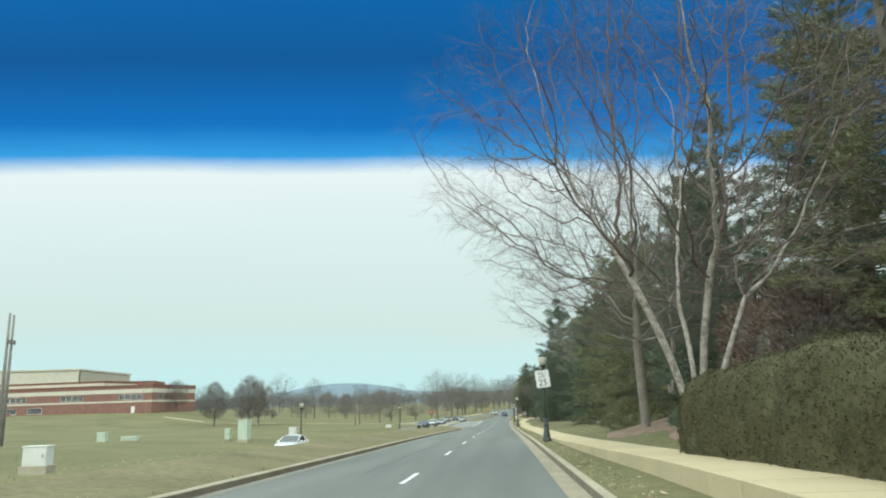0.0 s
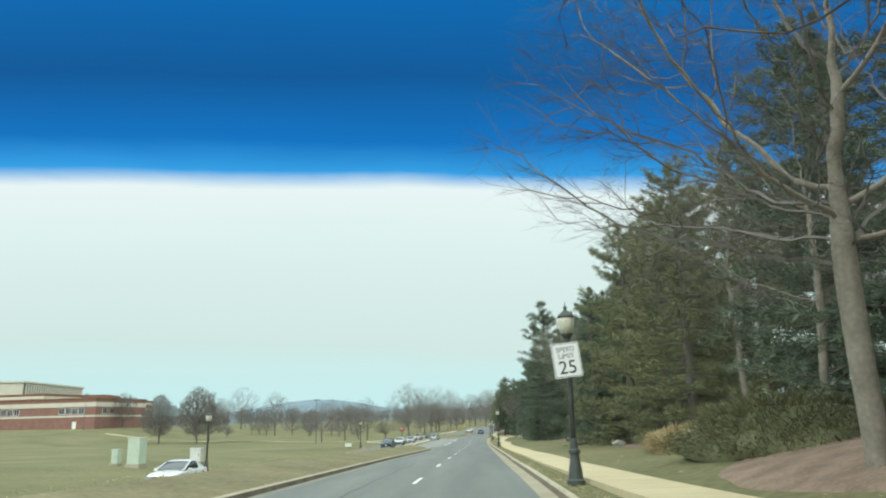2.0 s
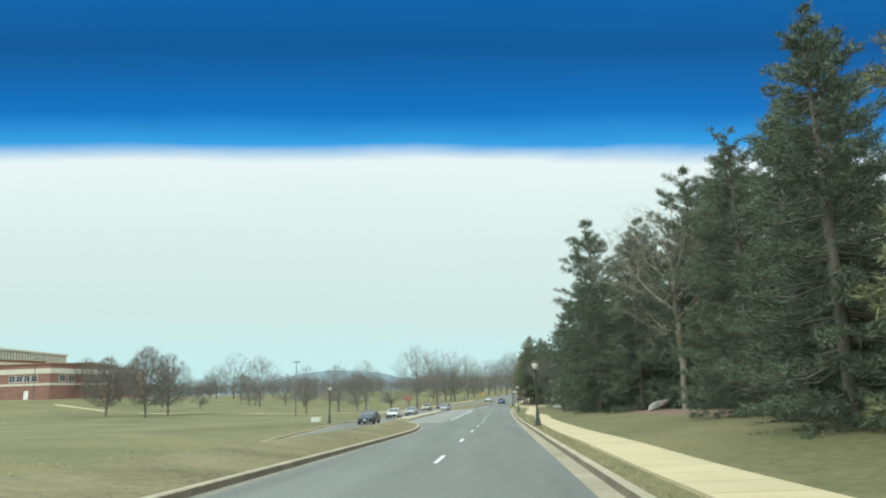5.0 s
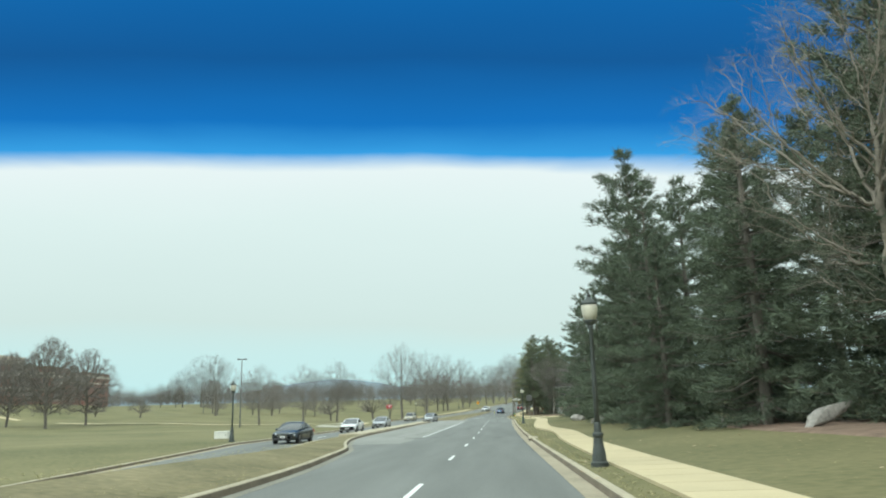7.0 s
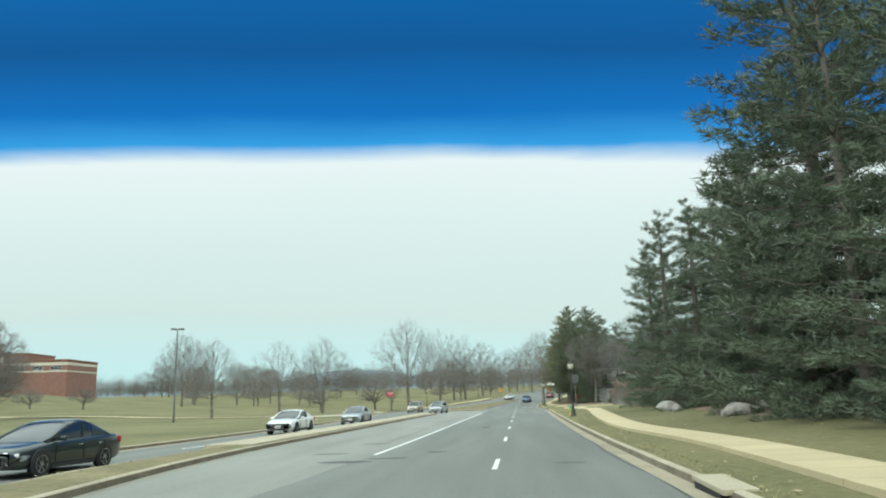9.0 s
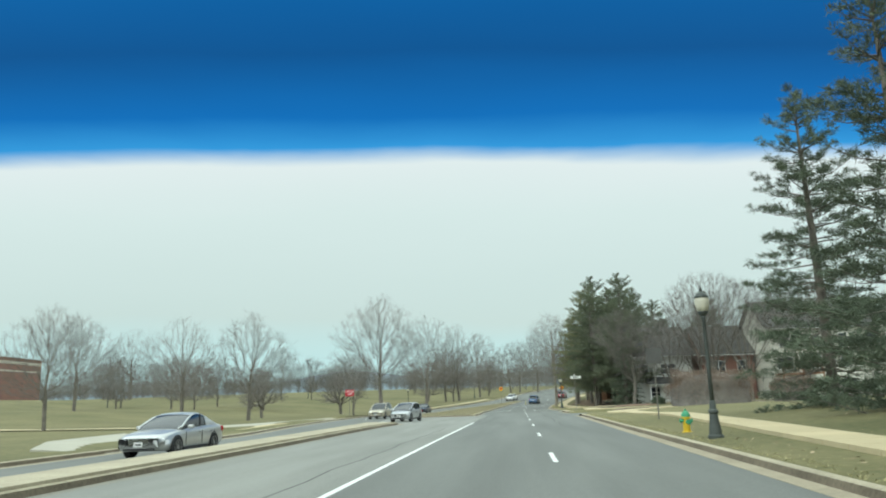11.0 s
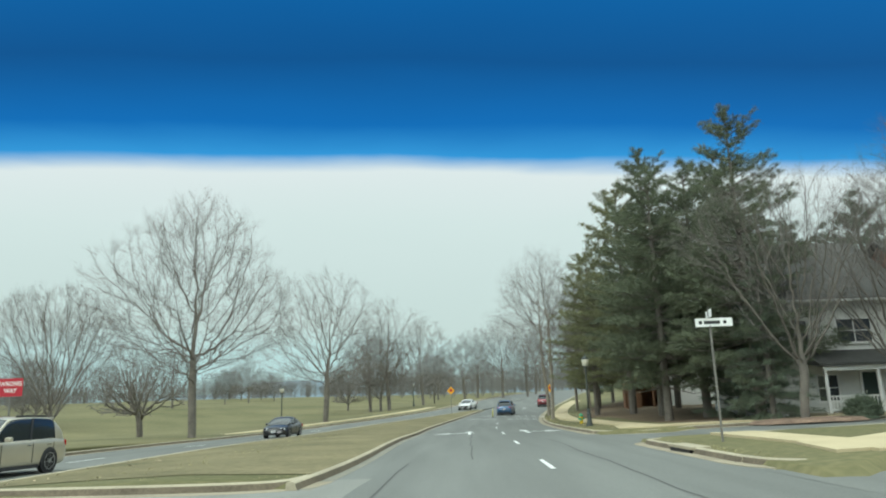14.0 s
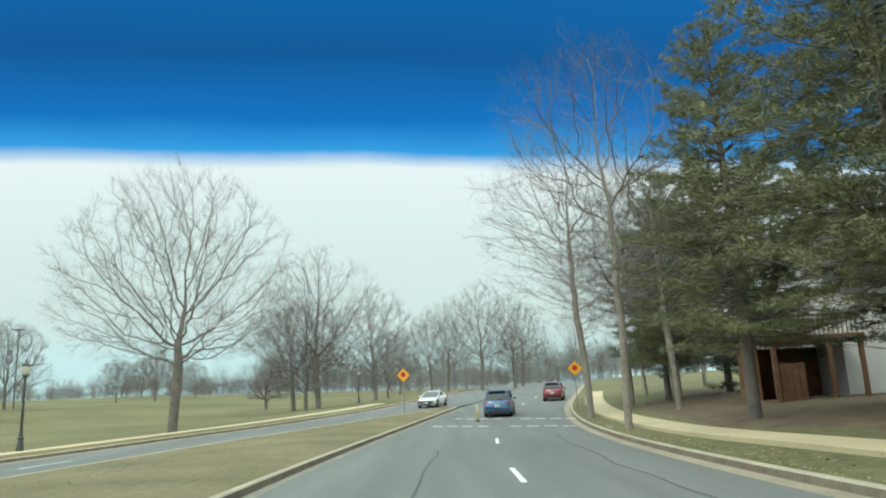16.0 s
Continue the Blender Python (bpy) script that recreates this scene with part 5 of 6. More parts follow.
# grass blades on the verges and the median
def grass():
    rng = random.Random(6)
    verts, faces = [], []

    def put(x, y, z, s):
        for _ in range(3):
            a = rng.uniform(0, 6.28)
            w = Vector((math.cos(a), math.sin(a), 0)) * 0.012
            b = len(verts)
            p = Vector((x + rng.gauss(0, 0.03), y + rng.gauss(0, 0.03), z))
            verts.extend([p - w, p + w, p + Vector((rng.gauss(0, 0.04), rng.gauss(0, 0.04), s * rng.uniform(0.6, 1.3)))])
            faces.append((b, b + 1, b + 2))

    for _ in range(11000):
        y = rng.uniform(4, 285)
        if 175 < y < 230:
            continue
        L, N, z, oz = left_edge(y), onc_near(y), road_z(y), onc_z(y)
        k = rng.random() ** 1.7
        x = L - 0.25 - k * (L - N - 0.5)
        f = (L - x) / max(0.5, L - N)
        if f > 0.62:
            continue
        crest = lerp_table([(-120, 0.46), (104, 0.46), (132, 0.2), (2600, 0.22)], y)
        zz = z + 0.13 + (crest - 0.13) * f / 0.35 if f < 0.35 else (z + crest if f < 0.65 else (z + crest) * (1 - (f - 0.65) / 0.35) + (oz + 0.13) * (f - 0.65) / 0.35)
        put(x, y, zz - 0.02, 0.04 if y < 110 or y > 229 else 0.03)
    for _ in range(11000):
        y = rng.uniform(4, 285)
        if 216 < y < 231 or 240 < y < 252:
            continue
        x = right_edge(y) + 0.25 + rng.random() ** 1.3 * (9.0 if rng.random() < 0.5 else 1.2)
        if walk_near(y) - 0.05 < x < walk_near(y) + 1.7:
            continue
        put(x, y, max(land(x, y), road_z(y) + 0.13) - 0.02, 0.032)
    return tagged(mesh_ob("grass", verts, faces, M_BLADES), "short straw and olive blades of winter grass", "grass", kind="stuff")


grass()


# dead leaves blown over the grass
def litter():
    rng = random.Random(77)
    verts, faces = [], []
    for _ in range(2600):
        if rng.random() < 0.55:
            y = rng.uniform(228, 300)
            x = onc_near(y) + (left_edge(y) - onc_near(y)) * rng.uniform(0.06, 0.94)
        else:
            y = rng.choice((rng.uniform(0, 60), rng.uniform(100, 200), rng.uniform(252, 300)))
            x = walk_near(y) + rng.choice((rng.uniform(-1.1, -0.3), rng.uniform(1.8, 7.0)))
        z = land(x, y) + 0.03
        a, w = rng.uniform(0, 6.28), rng.uniform(0.03, 0.075)
        u, v = Vector((math.cos(a), math.sin(a), rng.uniform(-0.3, 0.3))) * w, Vector((-math.sin(a), math.cos(a), rng.uniform(-0.3, 0.3))) * w * 0.7
        p = Vector((x, y, z))
        b = len(verts)
        verts += [p - u, p + v * 0.8, p + u, p - v * 0.8]
        faces.append((b, b + 1, b + 2, b + 3))
    leaf = mat("dry_leaf", (0.26, 0.18, 0.10), 0.9, vary=0.3, scale=4, fine=20, bump=0, color2=(0.48, 0.38, 0.25), island=0.6)
    tagged(mesh_ob("dead_leaves", verts, faces, leaf), "dry brown leaves scattered over the grass", "leaves", kind="stuff")


litter()

# ---- road markings ----
for k in range(9):
    y = 150.0 + 12.2 * k if k < 4 else 231.0 + 12.2 * (k - 4)
    m_ = lambda q: (onc_near(q) + onc_far(q)) / 2
    mesh_ob("far_lane_dash", [(m_(y) - 0.06, y, onc_z(y) + 0.007), (m_(y) + 0.06, y, onc_z(y) + 0.007), (m_(y + 3) + 0.06, y + 3, onc_z(y + 3) + 0.007), (m_(y + 3) - 0.06, y + 3, onc_z(y + 3) + 0.007)], [(0, 1, 2, 3)], M_PAINT, road_far)


def crossing_post():
    root = tagged(new("crossing_post"), "slim yellow plastic post at the crosswalk", "post")
    yel = mat("post_yellow", (0.62, 0.55, 0.06), 0.6, vary=0.15, scale=6, fine=30, bump=0.05)
    part("base", lathe([(0.16, 0.0), (0.15, 0.04), (0.07, 0.07)], 14), M_TRIM2, root)
    part("post", lathe([(0.05, 0.05), (0.045, 0.95), (0.02, 0.98)], 12), yel, root, smooth=True)
    for z in (0.70, 0.85):
        part("band", lathe([(0.052, z), (0.052, z + 0.07)], 12), M_PAINT, root, "white reflective band")
    return root


M_TRIM2 = mat("black_rubber_foot", (0.03, 0.03, 0.03), 0.8, vary=0.2, scale=6, fine=40, bump=0.05)
crossing_post().matrix_basis = pose(-0.3, 297.5, road_z(297.5) + 0.004)


def arrow(x, y, side):
    """A lane arrow that points ahead and to one side."""
    def sh(pts):
        return mark("lane_arrow", [(x + a * side, y + b) for a, b in (pts if side > 0 else pts[::-1])], 0.007)
    sh([(-0.09, -3.4), (0.09, -3.4), (0.09, 0.6), (-0.09, 0.6)])
    sh([(-0.36, 0.6), (0.36, 0.6), (0.0, 2.7)])
    sh([(0.09, -1.0), (1.2, -1.0), (1.2, -0.6), (0.09, -0.6)])
    sh([(1.2, -1.7), (2.3, -0.8), (1.2, 0.1)])


arrow(-2.95, 260.2, -1)
arrow(0.45, 260.0, 1)
for row_y, row_x in ((291.9, -3.0), (298.6, -1.7)):
    for i in range(9):
        if i == 4:
            continue
        xa = row_x + 0.80 * i
        ya = row_y + 2.6 - 0.62 * i
        mark("crosswalk_bar", [(xa, ya), (xa + 0.55, ya - 0.43), (xa + 0.62, ya - 0.05), (xa + 0.07, ya + 0.38)], 0.007)
M_PATCH = mat("dark_asphalt_patch", (0.085, 0.085, 0.08), 0.9, vary=0.2, scale=1.5, fine=20)
M_DRAIN = plain("drain_shadow", (0.015, 0.015, 0.015), 0.9)


def patch(x, y, w, l, seed, name="asphalt_patch"):
    rng = random.Random(seed)
    pts = []
    for k in range(12):
        a = 2 * math.pi * k / 12
        f = rng.uniform(0.75, 1.1)
        pts.append((x + w / 2 * f * math.cos(a), y + l / 2 * f * math.sin(a)))
    ob = mark(name, pts, 0.004)
    ob.data.materials.clear()
    ob.data.materials.append(M_PATCH)
    return ob


for i, (x, y, w, l) in enumerate(((-5.3, 139.5, 1.6, 0.9), (-4.2, 140.6, 1.3, 0.7), (-3.1, 143.0, 0.7, 0.9), (-6.6, 143, 1.5, 0.5), (0.9, 138.0, 0.9, 0.5), (-6.2, 148.5, 1.4, 0.5), (-2.4, 163.0, 0.5, 2.4))):
    patch(x, y, w, l, i)


def crack(pts, w=0.035):
    for (xa, ya), (xb, yb) in zip(pts, pts[1:]):
        d = Vector((xb - xa, yb - ya, 0)).normalized()
        n = Vector((-d.y, d.x, 0)) * w
        ob = mark("sealed_crack", [(xa - n.x, ya - n.y), (xa + n.x, ya + n.y), (xb + n.x, yb + n.y), (xb - n.x, yb - n.y)][::-1], 0.005)
        ob.data.materials.clear()
        ob.data.materials.append(M_PATCH)


rng0 = random.Random(8)
for x0, ya, yb in ((-4.55, 205, 236), (2.2, 118, 150), (-2.4, 20, 60), (0.6, 196, 250), (1.4, 262, 284), (-2.9, 236, 280), (-6.0, 150, 198)):
    pts, y = [], ya
    while y < yb:
        pts.append((x0 + rng0.uniform(-0.10, 0.10) + bend(y), y))
        y += rng0.uniform(1.5, 3.0)
    crack(pts, 0.025)


def drain(x, y, turn):
    root = tagged(new("storm_drain"), "concrete storm drain inlet in the kerb", "drain")
    part("hood", boxes((-0.25, -0.95, 0.10, 0.30, 0.95, 0.19), bevel=0.02), M_CONCRETE, root)
    part("slot", boxes((-0.245, -0.8, -0.02, 0.1, 0.8, 0.10)), M_DRAIN, root, "dark block for the shaded opening")
    root.matrix_basis = pose(x, y, road_z(y), 0, 0, turn)
# Solid block; the inlet's inner shade is put into its near-black colour.


drain(3.36, 236.4, 4)
drain(2.78, 131.5, 0)

# corner pavement ramps
for nm, pts in (("corner_pavement", [(5.0, 231.2), (7.5, 231.6), (12.5, 236.2), (10.5, 238.2), (7.2, 235.0), (5.6, 234.5)]), ("corner_pavement", [(5.2, 213.0), (6.8, 213.0), (8.6, 219.5), (13.0, 224.6), (12.0, 226.2), (7.2, 221.6), (5.6, 217.5)]),
                ("corner_pavement", [(4.6, 252.0), (6.0, 251.0), (12.0, 251.4), (26, 252.6), (26, 254.2), (12, 253.0), (6.2, 253.4), (5.0, 255.0)])):
    v = [(x, y, max(land(x, y), road_z(y) + 0.13) + 0.07) for x, y in pts]
    v += [(x, y, z - 0.15) for x, y, z in v]
    n = len(pts)
    f = [tuple(range(n))] + [(i, i + n, (i + 1) % n + n, (i + 1) % n) for i in range(n)]
    tagged(mesh_ob(nm, v, f, M_WALKWAY), "pale concrete pavement round the street corner", "pavement", kind="structure")
lp = []
for i in range(40):
    x = -23 - 2.2 * i
    y = 207 + 0.5 * i + 2.0 * math.sin(i * 0.22)
    lp.append((x, y))
v, f = [], []
for x, y in lp:
    v += [(x, y - 0.9, land(x, y - 0.9) + 0.09), (x, y + 0.9, land(x, y + 0.9) + 0.09)]
for i in range(len(lp) - 1):
    f.append((2 * i, 2 * i + 1, 2 * i + 3, 2 * i + 2))
tagged(mesh_ob("lawn_path", v, f, M_WALKWAY), "pale concrete path across the lawn", "path", kind="structure")


# ---- cars ----
M_GLASS = plain("tinted_car_glass", (0.02, 0.025, 0.028), 0.06, 0.0, 0.8)
M_TYRE = mat("tyre_rubber", (0.025, 0.025, 0.026), 0.85, vary=0.2, scale=6, fine=40)
M_RIM = mat("alloy_rim", (0.42, 0.43, 0.44), 0.35, 0.8, vary=0.1, scale=10, fine=40, bump=0)
M_TRIM = mat("black_plastic_trim", (0.03, 0.03, 0.032), 0.6, vary=0.2, scale=6, fine=40, bump=0.05)
M_TAIL = plain("red_tail_lens", (0.35, 0.01, 0.012), 0.25)
M_HEAD = plain("clear_head_lens", (0.75, 0.77, 0.78), 0.15)
M_CHROME = plain("chrome_trim", (0.6, 0.62, 0.63), 0.15, 1.0)
M_PLATE = plain("number_plate_white", (0.68, 0.68, 0.66), 0.5)


def rounded_line(pts, times):
    """The line through pts with its corners cut again and again."""
    for _ in range(times):
        nxt = [pts[0]]
        for p, q in zip(pts, pts[1:]):
            nxt.append(tuple(0.75 * a + 0.25 * b for a, b in zip(p, q)))
            nxt.append(tuple(0.25 * a + 0.75 * b for a, b in zip(p, q)))
        pts = nxt + [pts[-1]]
    return pts


def paint(name, color, metal=0.3):
    m = mat(name, color, 0.28, metal, vary=0.06, scale=2, fine=200, bump=0, spec=0.6)
    m.node_tree.nodes["Principled BSDF"].inputs["Coat Weight"].default_value = 0.7
    return m


def car(name, label, coat, L, W, H, lower, cabin, wheel_r=0.33, rack=False):
    """A car with its nose towards +y, origin on the road under its middle. lower: stations (y, top, half width); cabin: rear and front at the belt and at the roof, belt height."""
    root = tagged(new(name), label, "car", "cars on the road")
    w = W / 2
    bm = bmesh.new()
    rings = []
    for y, top, hw in rounded_line(lower, 2):
        over = abs(y) - (L / 2 - 0.35)
        zb = 0.22 + 0.12 * max(0.0, over / 0.35) ** 2
        ring = [(-hw * 0.86, zb), (-hw * 0.95, zb + 0.05), (-hw * 0.985, zb + 0.16), (-hw, zb + 0.32), (-hw * 0.995, top - 0.26), (-hw * 0.975, top - 0.17), (-hw * 0.955, top - 0.08), (-hw * 0.90, top - 0.025), (-hw * 0.78, top), (-hw * 0.4, top + 0.022), (0, top + 0.03)]
        ring += [(-x, z) for x, z in ring[-2::-1]]
        rings.append([bm.verts.new((x, y, z)) for x, z in ring])
    for p, q in zip(rings, rings[1:]):
        for k in range(len(p)):
            bm.faces.new((p[k], q[k], q[(k + 1) % len(p)], p[(k + 1) % len(p)]))
    bm.faces.new(rings[0])
    bm.faces.new(rings[-1][::-1])
    bmesh.ops.recalc_face_normals(bm, faces=bm.faces[:])
    part("body", bm, coat, root, smooth=True)
    rb, fb, rt, ft, belt = cabin
    cw, tw = w * 0.92, w * 0.73
    line = rounded_line([(rb - 0.05, belt - 0.12), (rb, belt), (rt - 0.04, H - 0.10), (rt + 0.30, H - 0.012), ((rt + ft) / 2, H + 0.005), (ft - 0.25, H - 0.012), (ft + 0.10, H - 0.10), (fb, belt), (fb + 0.06, belt - 0.12)], 3)

    def section(y, zt, e):
        """Half section of the cabin from the belt to the roof's middle, e: how far it stands proud."""
        k = max(0.0, min(1.0, (zt - belt) / (H - belt)))
        ends = min(1.0, 0.80 + 0.9 * min(abs(y - rb + 0.06), abs(fb + 0.08 - y)))
        a, b = (cw + e) * min(1.0, 0.86 + 0.14 * ends), (cw + (tw - cw) * k ** 1.1 + e) * ends
        low = belt - 0.14
        return [(a, low), (a + (b - a) * 0.35, low + (zt - low) * 0.45), (a + (b - a) * 0.74, low + (zt - low) * 0.80), (b, zt - 0.055 * k), (b * 0.93, zt - 0.018 * k + e), (b * 0.75, zt + e), (b * 0.4, zt + 0.014 + e), (0.0, zt + 0.018 + e)]

    def skin(stations, first, last, e, both=(-1, 1)):
        """A lofted patch over both halves of the cabin sections, between two of their points."""
        b = bmesh.new()
        rows = []
        for y, zt in stations:
            half = section(y, zt, e)[first:last + 1]
            rows.append([[b.verts.new((sx * x, y, z)) for x, z in half] for sx in both])
        for p, q in zip(rows, rows[1:]):
            for side in range(len(both)):
                for k in range(last - first):
                    b.faces.new((p[side][k], q[side][k], q[side][k + 1], p[side][k + 1]))
        bmesh.ops.remove_doubles(b, verts=b.verts[:], dist=0.0005)
        bmesh.ops.recalc_face_normals(b, faces=b.faces[:])
        return b

    part("cabin_glass", skin(line, 0, 7, 0.0), M_GLASS, root, "dark tinted windows", smooth=True)
    part("roof", skin([p for p in line if rt - 0.02 < p[0] < ft + 0.04 and p[1] > H - 0.14], 3, 7, 0.012), coat, root, smooth=True)
    for sx in (-1, 1):
        part("rear_pillar", skin([p for p in line if rb + 0.02 < p[0] < rt + 0.10 and p[1] > belt], 0, 4, 0.012, (sx,)), coat, root, smooth=True)
    for sx in (-1, 1):
        for a, b_ in ((ft - 0.02, fb + 0.03),):
            tv, tf = [], []
            pts = []
            for y, zt in line:
                if a < y < b_ and zt > belt - 0.05:
                    x, z = section(y, zt, 0.0)[3]
                    pts.append(Vector((sx * x, y, z + 0.01)))
            tube(tv, tf, pts, [0.04] * len(pts), 6)
            mesh_ob("front_pillar", tv, tf, coat, root, smooth=True)
        ym = (fb + rb) / 2 + 0.02
        tv, tf = [], []
        half = section((ft + rt) / 2, H, 0.0)
        tube(tv, tf, [Vector((sx * (x + 0.002), ym + 0.05 - 0.10 * i, z)) for i, (x, z) in enumerate(half[:4])], [0.035] * 4, 4)
        mesh_ob("middle_pillar", tv, tf, M_TRIM, root)
    wb = L * 0.29
    for y in (-wb, wb * 1.02):
        for sx in (-1, 1):
            a = part("wheel_arch", lathe([(wheel_r + 0.06, -0.015), (wheel_r + 0.05, 0.012), (wheel_r * 0.2, 0.014)], 22, "x"), M_TRIM, root)
            a.matrix_basis = pose(sx * (w - 0.008), y, wheel_r + 0.015, 0, 0, 0 if sx > 0 else 180)
            t = part("tyre", lathe([(wheel_r * 0.66, -0.20), (wheel_r * 0.96, -0.20), (wheel_r, -0.16), (wheel_r, -0.02), (wheel_r * 0.95, 0.020), (wheel_r * 0.70, 0.024)], 24, "x"), M_TYRE, root, smooth=False)
            t.matrix_basis = pose(sx * (w + 0.002), y, wheel_r, 0, 0, 0 if sx > 0 else 180)
            rim = lathe([(wheel_r * 0.72, 0.0), (wheel_r * 0.72, 0.028), (wheel_r * 0.64, 0.022), (wheel_r * 0.62, 0.0)], 22, "x")
            for k in range(7):
                n0 = len(rim.verts)
                box(rim, 0.006, -wheel_r * 0.065, 0.03, 0.024, wheel_r * 0.065, wheel_r * 0.66)
                rim.verts.ensure_lookup_table()
                bmesh.ops.rotate(rim, verts=rim.verts[n0:], cent=(0, 0, 0), matrix=Matrix.Rotation(2 * math.pi * k / 7, 3, "X"))
            part("rim", rim, M_RIM, t)
            part("hub_cap", lathe([(wheel_r * 0.17, 0.0), (wheel_r * 0.17, 0.03), (wheel_r * 0.08, 0.036), (0.005, 0.036)], 10, "x"), M_RIM, t)
    yf, yr = L / 2, -L / 2
    ftop, rtop = lower[-2][1], lower[1][1]
    for sx in (-1, 1):
        h = part("headlight", boxes((-0.21, -0.30, -0.06, 0.17, 0.02, 0.06), bevel=0.05), M_HEAD, root, "clear headlight lens")
        h.matrix_basis = pose(sx * (w * 0.72), yf - 0.10, ftop - 0.13, -12, sx * 8, -sx * 30)
        t = part("tail_light", boxes((-0.17, -0.025, -0.10, 0.17, 0.2, 0.10), bevel=0.04), M_TAIL, root, "red tail light lens")
        t.matrix_basis = pose(sx * (w * 0.78), yr + 0.07, rtop - 0.19, 0, 0, sx * 20)
        m = part("door_mirror", boxes((-0.11, -0.06, -0.07, 0.11, 0.07, 0.07), bevel=0.05), coat, root)
        m.location = (sx * (w + 0.08), fb - 0.45, belt + 0.04)
        for i, dy in enumerate(((fb + rb) / 2 + 0.18, (fb + rb) / 2 - 0.75)):
            d = part("door_handle", boxes((-0.014, -0.10, -0.014, 0.014, 0.10, 0.014), bevel=0.008), M_CHROME, root)
            d.location = (sx * (w * 0.985), dy, belt - 0.17)
        for dy in ((fb + rb) / 2 + 0.02, fb - 0.28, (fb + rb) / 2 - 0.98):
            g = part("door_seam", boxes((-0.012, -0.006, 0.36, 0.002, 0.006, belt - 0.12)), M_DARK, root)
            g.location = (sx * w, dy, 0)
        part("sill", boxes((sx * w * 0.96 - 0.02, -wb + wheel_r + 0.1, 0.19, sx * w * 0.96 + 0.02, wb - wheel_r - 0.1, 0.30), bevel=0.012), M_TRIM, root)
    part("grille", boxes((-w * 0.44, yf - 0.12, ftop - 0.30, w * 0.44, yf + 0.004, ftop - 0.10), bevel=0.05), M_TRIM, root)
    for i in range(3):
        part("grille_bar", boxes((-w * 0.40, yf - 0.005, ftop - 0.275 + 0.06 * i, w * 0.40, yf + 0.012, ftop - 0.255 + 0.06 * i)), M_CHROME, root)
    part("air_intake", boxes((-w * 0.62, yf - 0.10, 0.27, w * 0.62, yf - 0.005, 0.40), bevel=0.03), M_TRIM, root)
    part("rear_valance", boxes((-w * 0.72, yr - 0.006, 0.26, w * 0.72, yr + 0.15, 0.40), bevel=0.03), M_TRIM, root)
    for y, z in ((yf + 0.006, 0.46), (yr - 0.004, rtop - 0.34)):
        p = part("number_plate", boxes((-0.16, -0.008, -0.075, 0.16, 0.008, 0.075)), M_PLATE, root, "white number plate")
        p.location = (0, y, z)
        part("plate_bar", boxes((-0.12, -0.011, -0.03, 0.12, 0.011, 0.025)), M_TRIM, p)
    if rack:
        for sx in (-1, 1):
            part("roof_rail", boxes((sx * tw * 0.90 - 0.02, rt + 0.25, H - 0.005, sx * tw * 0.90 + 0.02, ft - 0.45, H + 0.05), bevel=0.012), M_TRIM, root)
        part("spoiler", boxes((-tw * 0.85, rt - 0.16, H - 0.07, tw * 0.85, rt + 0.12, H - 0.02), bevel=0.02), coat, root)
        part("wiper", boxes((-0.02, rb - 0.03, belt + 0.05, 0.38, rb + 0.06, belt + 0.08)), M_TRIM, root)
    return root


def suv_lower(L, W, hood=1.02, rear=1.08):
    h, w = L / 2, W / 2
    return [(-h, 0.86, w * 0.86), (-h + 0.10, rear, w * 0.95), (-h + 0.6, rear, w), (0.0, rear - 0.02, w), (h - 1.35, hood + 0.02, w), (h - 0.5, hood - 0.06, w * 0.97), (h - 0.14, hood - 0.16, w * 0.90), (h, 0.66, w * 0.82)]


def sedan_lower(L, W, hood=0.90, rear=1.02):
    h, w = L / 2, W / 2
    return [(-h, 0.80, w * 0.84), (-h + 0.10, rear - 0.02, w * 0.92), (-h + 0.8, rear, w), (0.0, 0.96, w), (h - 1.5, hood + 0.03, w), (h - 0.55, hood - 0.08, w * 0.96), (h - 0.14, hood - 0.17, w * 0.88), (h, 0.60, w * 0.80)]


def place_car(ob, x, y, heading, zf=road_z):
    s = (zf(y + 1.4) - zf(y - 1.4)) / 2.8
    p = math.degrees(math.atan(s)) * (1 if abs(heading) < 90 else -1)
    ob.matrix_basis = pose(x, y, zf(y) + 0.006, p, 0, heading)


BLUE = car("sport_utility_car", "blue sport utility car driving ahead on the asphalt", paint("blue_metallic_paint", (0.03, 0.09, 0.18)), 4.6, 1.82, 1.70, suv_lower(4.6, 1.82), (-2.18, 1.05, -1.75, 0.35, 1.04), 0.345, rack=True)
place_car(BLUE, 1.5, 303.0, -9)
REDC = car("sport_utility_car", "dark red compact sport utility car on the asphalt", paint("dark_red_paint", (0.17, 0.016, 0.022)), 4.4, 1.80, 1.66, suv_lower(4.4, 1.80), (-2.08, 1.0, -1.65, 0.3, 1.02), 0.34, rack=True)
place_car(REDC, 8.2, 322.0, -13)
BLK = car("sedan_car", "dark green-black sedan on the far carriageway", paint("black_green_paint", (0.018, 0.028, 0.027)), 4.85, 1.84, 1.46, sedan_lower(4.85, 1.84), (-1.95, 1.15, -0.95, 0.15, 0.93), 0.33)
place_car(BLK, -14.2, 139.6, 178, onc_z)
WHT = car("sedan_car", "white sports sedan on the far carriageway", paint("white_paint", (0.70, 0.70, 0.66), 0.0), 4.65, 1.82, 1.43, sedan_lower(4.65, 1.82), (-1.85, 1.1, -0.9, 0.1, 0.92), 0.335)
place_car(WHT, -15.0, 164.8, 178, onc_z)
